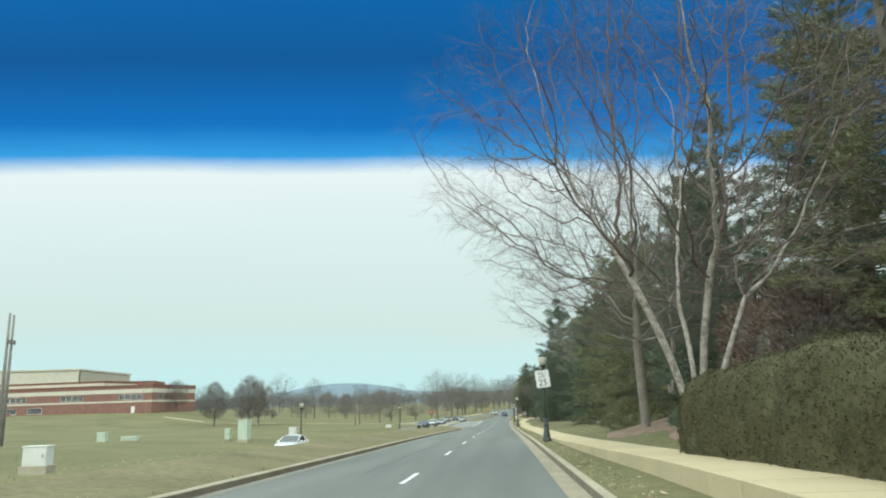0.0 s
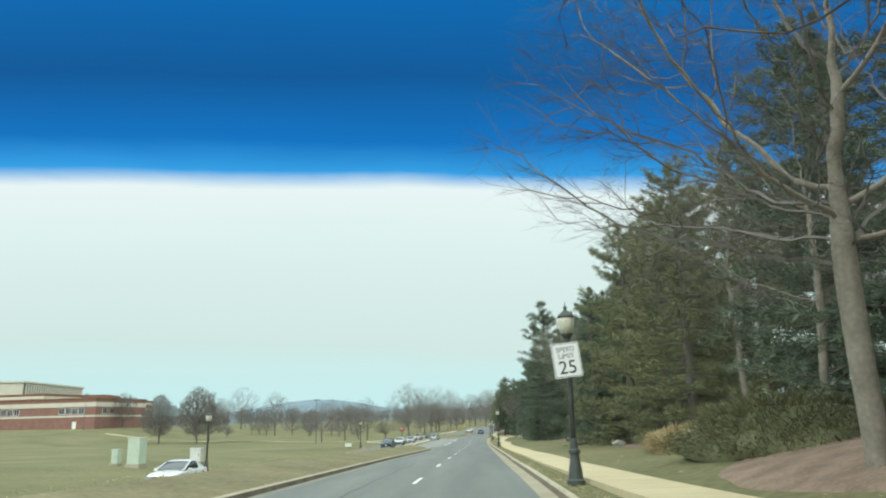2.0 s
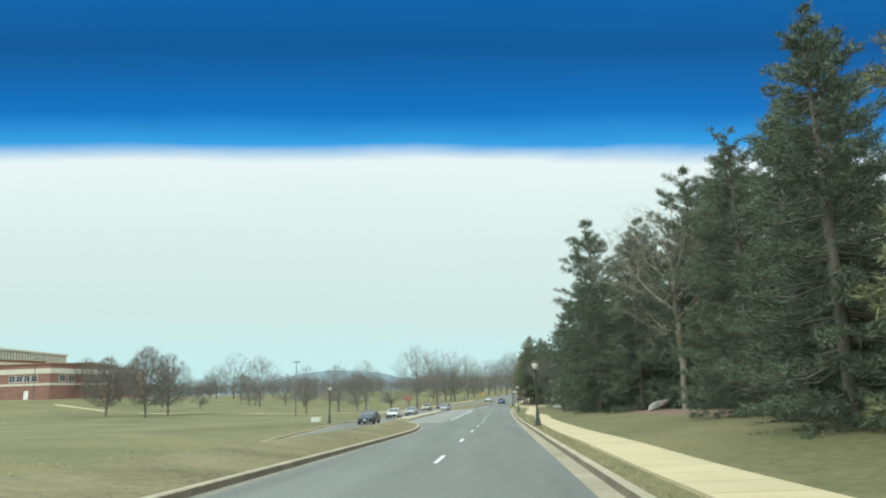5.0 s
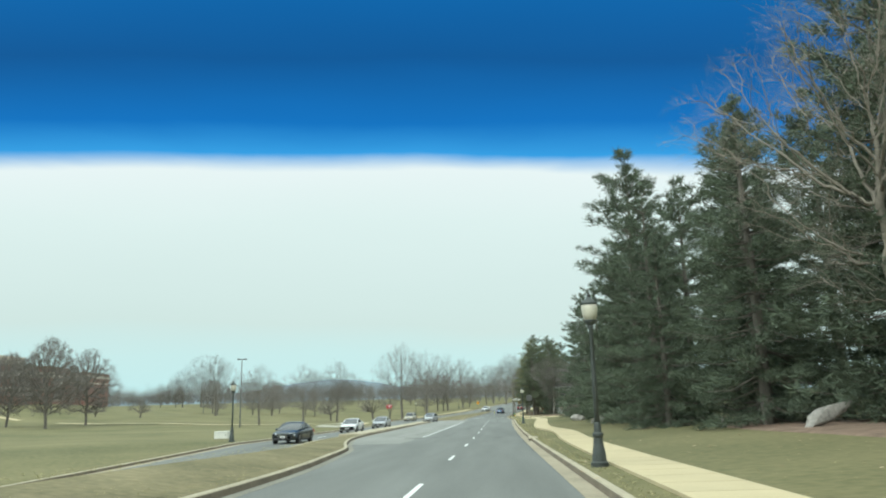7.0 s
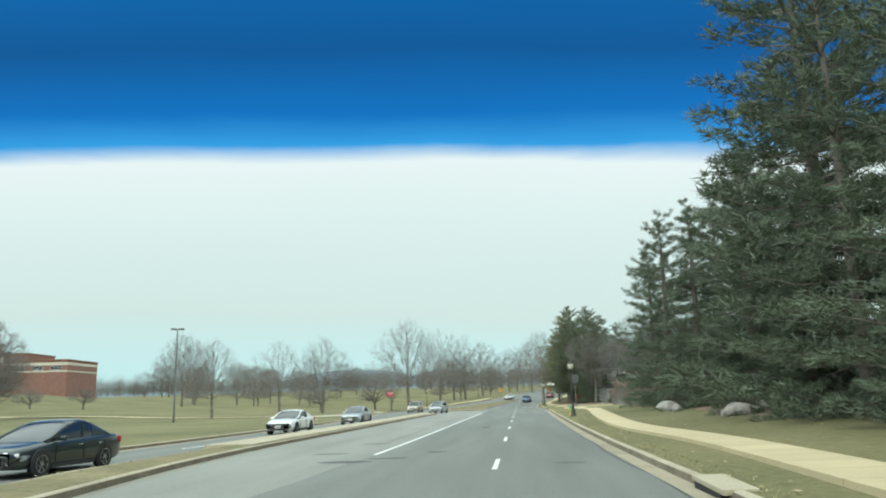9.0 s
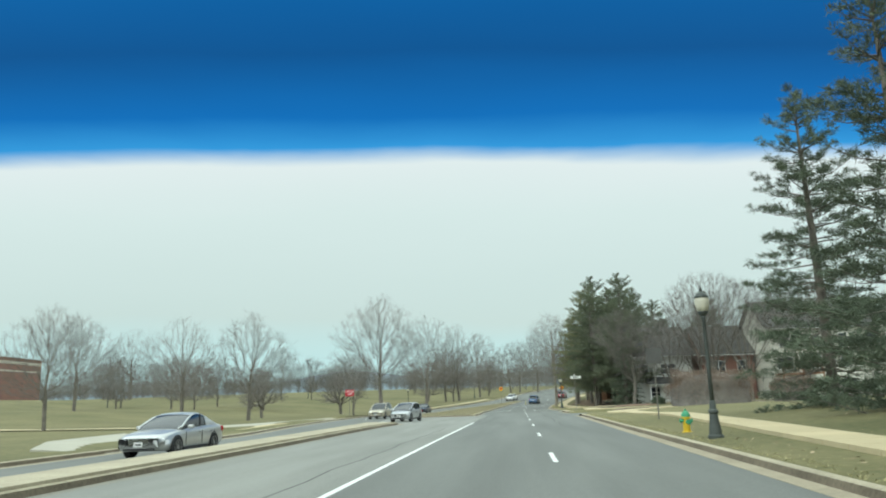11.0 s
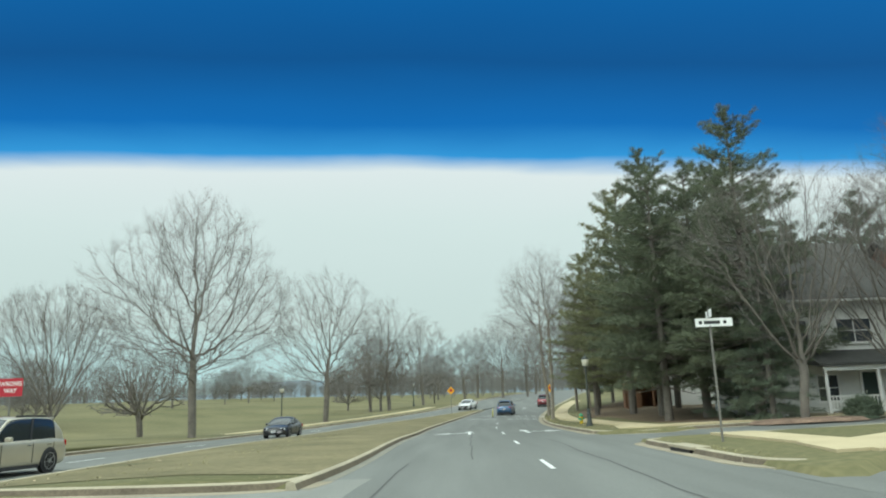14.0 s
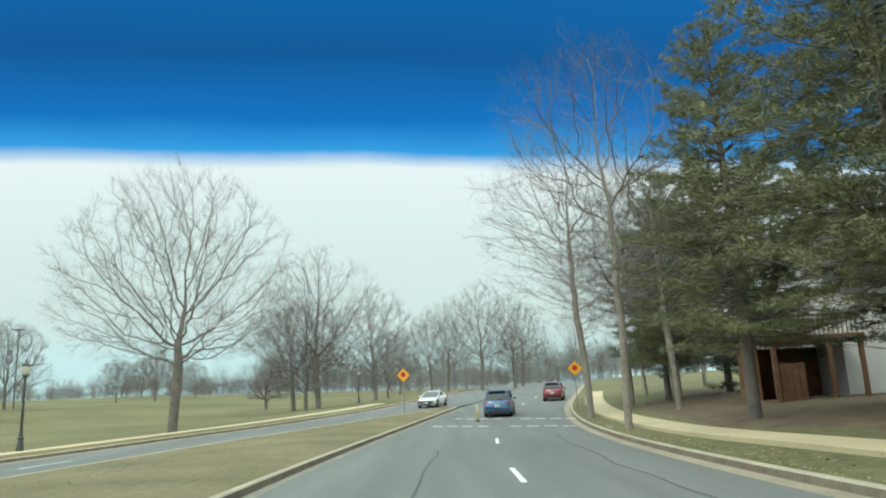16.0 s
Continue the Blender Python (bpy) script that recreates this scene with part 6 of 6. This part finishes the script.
SIL = car("sedan_car", "silver sedan on the far carriageway", paint("silver_paint", (0.48, 0.49, 0.48), 0.5), 4.7, 1.80, 1.45, sedan_lower(4.7, 1.80), (-1.9, 1.1, -0.9, 0.15, 0.93), 0.325)
place_car(SIL, -14.4, 181.0, 178, onc_z)
WC = copy_thing(WHT, pose(0, 0, 0))
WC["label"] = "white sedan half hidden behind the grassy median"
place_car(WC, -16.2, 60.0, 178, onc_z)
HAT = car("hatchback_car", "silver hatchback on the asphalt of the crossing", paint("pale_silver_paint", (0.52, 0.53, 0.52), 0.5), 4.15, 1.70, 1.52, [(-2.07, 0.82, 0.72), (-1.97, 1.02, 0.80), (-1.5, 1.04, 0.85), (0.0, 0.98, 0.85), (0.95, 0.95, 0.85), (1.6, 0.82, 0.82), (1.95, 0.72, 0.75), (2.07, 0.56, 0.66)], (-1.95, 1.35, -1.55, 0.1, 0.95), 0.31)
place_car(HAT, -11.15, 215.5, 171, road_z)
BEI = car("sport_utility_car", "beige sport utility car on the far carriageway", paint("champagne_paint", (0.46, 0.42, 0.32), 0.4), 4.75, 1.88, 1.74, suv_lower(4.75, 1.88), (-2.25, 1.1, -1.8, 0.35, 1.05), 0.36, rack=True)
place_car(BEI, -17.4, 236.8, 176, onc_z)
DK2 = car("sedan_car", "black compact sedan on the far carriageway", paint("black_paint", (0.014, 0.016, 0.019)), 4.55, 1.78, 1.43, sedan_lower(4.55, 1.78), (-1.85, 1.15, -0.9, 0.15, 0.92), 0.325)
place_car(DK2, -16.6, 268.0, 177, onc_z)
W3 = copy_thing(WHT, pose(0, 0, 0))
W3["label"] = "white sedan far off where the road curves"
place_car(W3, -3.2, 322.0, 164, onc_z)

# ---- buildings ----
M_BRICK = mat("red_brick", (0.245, 0.130, 0.102), 0.9, vary=0.2, scale=0.8, fine=9, bump=0.3)
M_BAND = mat("cream_precast_band", (0.55, 0.51, 0.41), 0.85, vary=0.1, scale=0.5, fine=8)
M_SIDING = mat("white_siding", (0.62, 0.62, 0.58), 0.7, vary=0.06, scale=1, fine=12, bump=0.05)
M_BEIGE = mat("cream_siding", (0.66, 0.64, 0.55), 0.7, vary=0.06, scale=1, fine=12, bump=0.05)
M_ROOF = mat("dark_shingle_roof", (0.075, 0.075, 0.07), 0.9, vary=0.25, scale=2, fine=10, bump=0.4)
M_PANE = plain("window_pane", (0.035, 0.042, 0.048), 0.08, 0.0, 0.7)
M_TRIMW = mat("white_trim", (0.72, 0.72, 0.69), 0.6, vary=0.05, scale=2, fine=20, bump=0)
M_DECK = mat("brown_stained_wood", (0.22, 0.115, 0.065), 0.8, vary=0.3, scale=2, fine=14, bump=0.2)
M_DOOR = mat("dark_green_door", (0.03, 0.05, 0.04), 0.5, vary=0.1, scale=2, fine=20, bump=0)


def window(root, x, z, w, h, y=0.0, mullions=1, name="window"):
    """A window in a wall that faces -y: frame, sill and panes."""
    t = 0.07
    fr = part(name, boxes((x - w / 2 - t, y - 0.06, z - h / 2 - t, x + w / 2 + t, y + 0.02, z - h / 2), (x - w / 2 - t, y - 0.06, z + h / 2, x + w / 2 + t, y + 0.02, z + h / 2 + t),
                          (x - w / 2 - t, y - 0.06, z - h / 2, x - w / 2, y + 0.02, z + h / 2), (x + w / 2, y - 0.06, z - h / 2, x + w / 2 + t, y + 0.02, z + h / 2),
                          (x - w / 2, y - 0.045, z - 0.025, x + w / 2, y + 0.0, z + 0.025), *[(x - w / 2 + w * (i + 1) / (mullions + 1) - 0.03, y - 0.05, z - h / 2, x - w / 2 + w * (i + 1) / (mullions + 1) + 0.03, y, z + h / 2) for i in range(mullions)]), M_TRIMW, root)
    part("sill", boxes((x - w / 2 - 0.14, y - 0.12, z - h / 2 - t - 0.06, x + w / 2 + 0.14, y + 0.02, z - h / 2 - t)), M_TRIMW, fr)
    part("pane", boxes((x - w / 2, y - 0.02, z - h / 2, x + w / 2, y - 0.005, z + h / 2)), M_PANE, fr, "dark reflecting glass")
    return fr


def clapboards(root, x0, x1, z0, z1, y, material, step=0.2, name="siding_board", cuts=()):
    """Overlapping boards on a wall that faces -y."""
    z = z0
    proto = None
    while z < z1 - 0.02:
        h = min(step, z1 - z)
        bm = bmesh.new()
        vs = [bm.verts.new(c) for c in ((x0, -0.028, 0), (x1, -0.028, 0), (x1, -0.006, h), (x0, -0.006, h), (x0, 0, 0), (x1, 0, 0))]
        bm.faces.new((vs[0], vs[1], vs[2], vs[3]))
        bm.faces.new((vs[4], vs[5], vs[1], vs[0]))
        if proto is None or abs(h - step) > 1e-6:
            ob = part(name, bm, material, root)
            proto = proto or ob.data
        else:
            bm.free()
            ob = new(name, proto)
            ob.parent = root
        ob.location = (0, y, z)
        z += step


def gable_house(name, label, w, d, eave, ridge, wall_mat, along_x=True):
    """A house block with walls and a pitched roof, origin at its front left foot; front faces -y."""
    root = tagged(new(name), label, "house")
    part("wall", boxes((0, 0, -1.0, w, d, eave)), wall_mat, root)
    o, t = 0.45, 0.18
    bm = bmesh.new()
    if along_x:
        prof = [(-o, eave - 0.12), (d / 2, ridge), (d + o, eave - 0.12)]
        pts = [[(x, y, z) for y, z in prof] for x in (-o, w + o)]
    else:
        prof = [(-o, eave - 0.12), (w / 2, ridge), (w + o, eave - 0.12)]
        pts = [[(x, y, z) for x, z in prof] for y in (-o, d + o)]
    up = [[bm.verts.new((x, y, z + t)) for x, y, z in side] for side in pts]
    lo = [[bm.verts.new((x, y, z)) for x, y, z in side] for side in pts]
    for k in range(2):
        bm.faces.new((up[0][k], up[1][k], up[1][k + 1], up[0][k + 1]))
        bm.faces.new((lo[0][k + 1], lo[1][k + 1], lo[1][k], lo[0][k]))
    for s in range(2):
        for k in range(2):
            bm.faces.new((up[s][k], up[s][k + 1], lo[s][k + 1], lo[s][k]))
    bm.faces.new((up[0][0], lo[0][0], lo[1][0], up[1][0]))
    bm.faces.new((up[0][2], up[1][2], lo[1][2], lo[0][2]))
    bmesh.ops.recalc_face_normals(bm, faces=bm.faces[:])
    part("roof", bm, M_ROOF, root, "dark shingle roof")
    for s in (0, 1):
        g = bmesh.new()
        tri = [(0.0 if s == 0 else w, 0, eave), (0.0 if s == 0 else w, d, eave), (0.0 if s == 0 else w, d / 2, ridge - 0.1)] if along_x else [(0, d * s, eave), (w, d * s, eave), (w / 2, d * s, ridge - 0.1)]
        a = [g.verts.new(c) for c in tri]
        sh = Vector((0.15 if s == 0 else -0.15, 0, 0)) if along_x else Vector((0, 0.15 if s == 0 else -0.15, 0))
        b = [g.verts.new(Vector(c) + sh) for c in tri]
        g.faces.new(a)
        g.faces.new(b[::-1])
        for k in range(3):
            g.faces.new((a[k], b[k], b[(k + 1) % 3], a[(k + 1) % 3]))
        bmesh.ops.recalc_face_normals(g, faces=g.faces[:])
        part("gable", g, wall_mat, root)
    part("gutter", boxes((-o, -o - 0.10, eave - 0.14, w + o, -o, eave - 0.02)) if along_x else boxes((-o - 0.1, -o, eave - 0.14, -o, d + o, eave - 0.02)), M_TRIMW, root)
    return root


def porch_house():
    h = gable_house("townhouse", "white townhouse with a columned porch and dark roof", 7.6, 10.0, 6.3, 10.4, M_SIDING)
    clapboards(h, 0, 7.6, 0.2, 6.1, -0.002, M_SIDING)
    window(h, 4.3, 4.55, 1.9, 1.25, -0.03, 1)
    part("panel", boxes((3.2, -0.05, 2.95, 5.4, -0.03, 3.72)), M_TRIMW, h)
    window(h, 1.2, 4.5, 0.9, 1.3, -0.03, 0)
    bm = bmesh.new()
    vs = [bm.verts.new(c) for c in ((0.9, -2.2, 2.72), (7.7, -2.2, 2.72), (7.5, -0.02, 3.5), (1.1, -0.02, 3.5), (0.9, -2.2, 2.58), (7.7, -2.2, 2.58), (7.5, -0.02, 2.8), (1.1, -0.02, 2.8))]
    for f in ((0, 1, 2, 3), (4, 7, 6, 5), (0, 4, 5, 1), (1, 5, 6, 2), (0, 3, 7, 4)):
        bm.faces.new([vs[i] for i in f])
    part("porch_roof", bm, M_ROOF, h)
    part("porch_beam", boxes((1.2, -2.0, 2.34, 7.4, -1.85, 2.58)), M_TRIMW, h)
    part("porch_floor", boxes((1.0, -2.15, -0.3, 7.6, -0.03, 0.16)), M_CONCRETE, h)
    for x in (1.3, 4.1, 7.25):
        part("porch_column", boxes((x - 0.07, -2.0, 0.16, x + 0.07, -1.86, 2.36), bevel=0.01), M_TRIMW, h)
    for z in (0.3, 0.98):
        part("porch_rail", boxes((1.37, -1.96, z, 4.03, -1.90, z + 0.06)), M_TRIMW, h)
    for i in range(14):
        part("baluster", boxes((1.5 + 0.18 * i, -1.95, 0.36, 1.54 + 0.18 * i, -1.91, 0.98)), M_TRIMW, h)
    d = part("door", boxes((4.35, -0.06, 0.16, 5.35, -0.03, 2.25)), M_DOOR, h)
    part("door_frame", boxes((4.23, -0.08, 0.16, 4.35, -0.02, 2.35), (5.35, -0.08, 0.16, 5.47, -0.02, 2.35), (4.23, -0.08, 2.25, 5.47, -0.02, 2.37)), M_TRIMW, d)
    part("handle", boxes((4.42, -0.10, 1.1, 4.46, -0.06, 1.25)), M_CHROME, d)
    window(h, 2.4, 1.45, 1.1, 1.35, -0.03, 0)
    return h


porch_house().matrix_basis = pose(14.4, 255.2, land(18, 253) - 0.05, 0, 0, 3)


def brick_house():
    h = gable_house("townhouse", "red brick townhouse with white windows and dark roof", 6.6, 10.0, 6.0, 10.0, M_BRICK)
    z = 0.0
    row = 0
    for x, zz, w, m in ((1.9, 1.5, 2.0, 2), (4.9, 1.5, 1.0, 0), (1.9, 4.4, 1.6, 1), (4.9, 4.4, 1.0, 0)):
        window(h, x, zz, w, 1.5, -0.02, m)
    for zz in (2.9, 5.9):
        part("soldier_course", boxes((-0.01, -0.03, zz - 0.1, 6.61, 0.0, zz + 0.1)), M_BRICK, h)
    return h


brick_house().matrix_basis = pose(23.1, 253.8, land(25, 252) - 0.05, 0, 0, 3)


def beige_house():
    h = gable_house("townhouse", "tall cream townhouse with a deck and dark roof", 15.0, 10.0, 8.6, 12.4, M_BEIGE)
    clapboards(h, 0, 15.0, 0.2, 8.4, -0.002, M_BEIGE, 0.24)
    for x, zz, w, m in ((1.6, 4.2, 1.9, 1), (5.6, 4.3, 1.0, 0), (9.0, 4.3, 1.0, 0), (1.8, 7.0, 1.2, 0), (5.6, 7.0, 1.0, 0), (9.0, 7.0, 1.0, 0), (2.0, 1.4, 1.4, 1), (6.0, 1.4, 1.2, 0), (9.4, 1.4, 1.2, 0), (12.6, 4.3, 1.2, 0), (12.6, 7.0, 1.2, 0)):
        window(h, x, zz, w, 1.4, -0.03, m)
    part("deck_floor", boxes((0.2, -2.4, 2.75, 5.2, -0.03, 2.95)), M_DECK, h)
    for x in (0.3, 2.7, 5.1):
        part("deck_post", boxes((x - 0.07, -2.35, -0.5, x + 0.07, -2.21, 3.9)), M_DECK, h)
    part("deck_rail", boxes((0.2, -2.36, 3.82, 5.2, -2.24, 3.92)), M_DECK, h)
    for i in range(27):
        part("baluster", boxes((0.35 + 0.18 * i, -2.32, 2.95, 0.39 + 0.18 * i, -2.28, 3.82)), M_DECK, h)
    return h


beige_house().matrix_basis = pose(30.2, 249.0, land(33, 247) - 0.1, 0, 0, 3)


def deck_house():
    h = gable_house("townhouse", "white-sided townhouse with a brown timber porch", 9.0, 9.0, 5.6, 9.2, M_SIDING)
    clapboards(h, 0.0, 9.0, 0.2, 5.4, -0.002, M_SIDING, 0.2)
    for x in (3.0, 6.4):
        window(h, x, 3.9, 1.2, 1.3, -0.03, 0)
    part("porch_floor", boxes((-4.0, -2.2, -0.3, -0.03, 3.5, 0.05)), M_DECK, h)
    part("porch_wall", boxes((-4.0, 3.3, 0.05, -0.03, 3.45, 2.6)), M_DECK, h)
    part("porch_wall", boxes((-4.0, 0.2, 0.05, -3.88, 3.28, 2.6)), M_DECK, h)
    for i in range(5):
        part("fence_board", boxes((-4.0 + 0.28 * i, -2.24, -0.3, -3.75 + 0.28 * i, -2.20, 1.7)), M_DECK, h)
    part("porch_beam", boxes((-4.1, -2.4, 2.52, 0.1, -2.22, 2.74)), M_DECK, h)
    for x in (-3.9, -1.5, -0.15):
        part("porch_post", boxes((x - 0.09, -2.4, -0.4, x + 0.09, -2.22, 2.52)), M_DECK, h)
    part("porch_roof", boxes((-4.2, -2.55, 2.745, 0.0, 3.5, 2.90)), M_DECK, h)
    part("porch_rail", boxes((-4.1, -2.4, 3.75, 0.0, -2.3, 3.85)), M_DECK, h)
    for i in range(20):
        part("baluster", boxes((-4.05 + 0.2 * i, -2.37, 2.90, -4.01 + 0.2 * i, -2.33, 3.75)), M_DECK, h)
    return h


deck_house().matrix_basis = pose(16.9, 288.4, land(18, 288) - 0.1, 0, 0, -8)
far_h = gable_house("townhouse", "white-sided townhouse behind the pines", 12.0, 9.0, 5.4, 9.0, M_SIDING)
clapboards(far_h, 0, 12.0, 0.2, 5.2, -0.002, M_SIDING, 0.24)
for x in (2.0, 6.0, 10.0):
    window(far_h, x, 1.5, 1.1, 1.4, -0.03, 0)
    window(far_h, x, 4.2, 1.1, 1.3, -0.03, 0)
far_h.matrix_basis = pose(34.0, 290.0, land(32, 272) - 0.1, 0, 0, -4)


def office():
    """The long brick office with cream bands on the rise."""
    root = tagged(new("office_building"), "long low red brick office with cream bands", "building")
    L = 130.0
    part("wall", boxes((-L, 0, -3.0, 0, 27, 9.4)), M_BRICK, root)
    part("upper_wall", boxes((-L, 8, 9.4, -26, 27, 11.6)), M_BRICK, root)
    for z0, z1 in ((3.7, 4.3), (6.9, 8.3)):
        part("band", boxes((-L - 0.1, -0.12, z0, 0.12, 27.1, z1)), M_BAND, root, "cream precast band")
    part("parapet", boxes((-L - 0.2, -0.25, 9.4, 0.25, 27.2, 9.75)), M_DECK, root)
    part("parapet", boxes((-L - 0.2, 7.75, 11.6, -25.7, 27.2, 11.95)), M_DECK, root)
    part("band", boxes((-L - 0.1, 7.9, 10.2, -25.9, 27.1, 11.2)), M_BAND, root)
    for i in range(12):
        x = -5.0 - 2.4 * (i % 4) - 24 * (i // 4)
        window(root, x, 5.6, 1.9, 1.6, -0.02, 1)
    for i in range(3):
        window(root, -48 - 11 * i, 1.6, 6.0, 1.8, -0.02, 4)
    for i in range(2):
        turned = window(root, 4.5 + 3.6 * i, 5.6, 2.2, 1.6, -0.02, 1)
        turned.matrix_basis = pose(0, 0, 0, 0, 0, 90)
    part("door", boxes((-8.0, -0.08, 0.0, -6.6, -0.02, 2.3)), M_TRIMW, root)
    part("screen_wall", boxes((-75, -14, -2.5, -46, -13.4, 1.4)), M_BRICK, root)
    return root


office().matrix_basis = pose(-121.8, 245.3, 0.9, 0, 0, -8)


def brick_wing():
    root = tagged(new("office_building"), "two-storey brick office wing with a cream band", "building")
    part("wall", boxes((-60, 0, -8, 0, 30, 7.2)), M_BRICK, root)
    part("upper_wall", boxes((-60, 6, 7.2, -17, 29.9, 10.2)), M_BRICK, root)
    part("parapet", boxes((-60.2, 5.75, 10.2, -16.75, 30.1, 10.55)), M_DECK, root)
    for z0, z1 in ((2.9, 3.4), (5.4, 6.4)):
        part("band", boxes((-60.1, -0.12, z0, 0.12, 30.1, z1)), M_BAND, root, "cream precast band")
    part("parapet", boxes((-60.2, -0.25, 7.2, 0.25, 30.2, 7.55)), M_DECK, root)
    for i in range(8):
        window(root, -4.0 - 6.5 * i, 4.4, 3.6, 1.4, -0.02, 2)
    return root


brick_wing().matrix_basis = pose(-168.0, 371.0, 6.8, 0, 0, 12)


def cream_block():
    root = tagged(new("office_building"), "cream concrete block with a louvred upper storey", "building")
    part("wall", boxes((-110, 0, -12, 0, 60, 11.0)), M_BAND, root)
    part("roof_slab", boxes((-110.5, -0.5, 11.0, 0.5, 60.5, 11.7)), M_BAND, root)
    for i in range(26):
        part("louvre_fin", boxes((0.0, 2.0 + 2.2 * i, 3.0, 0.5, 3.1 + 2.2 * i, 10.4)), M_BAND, root)
    part("louvre_back", boxes((0.0, 1.0, 2.6, 0.12, 59, 10.6)), M_DARKSIGN, root)
    return root


cream_block().matrix_basis = pose(-199.5, 326.0, 10.4, 0, 0, 6)
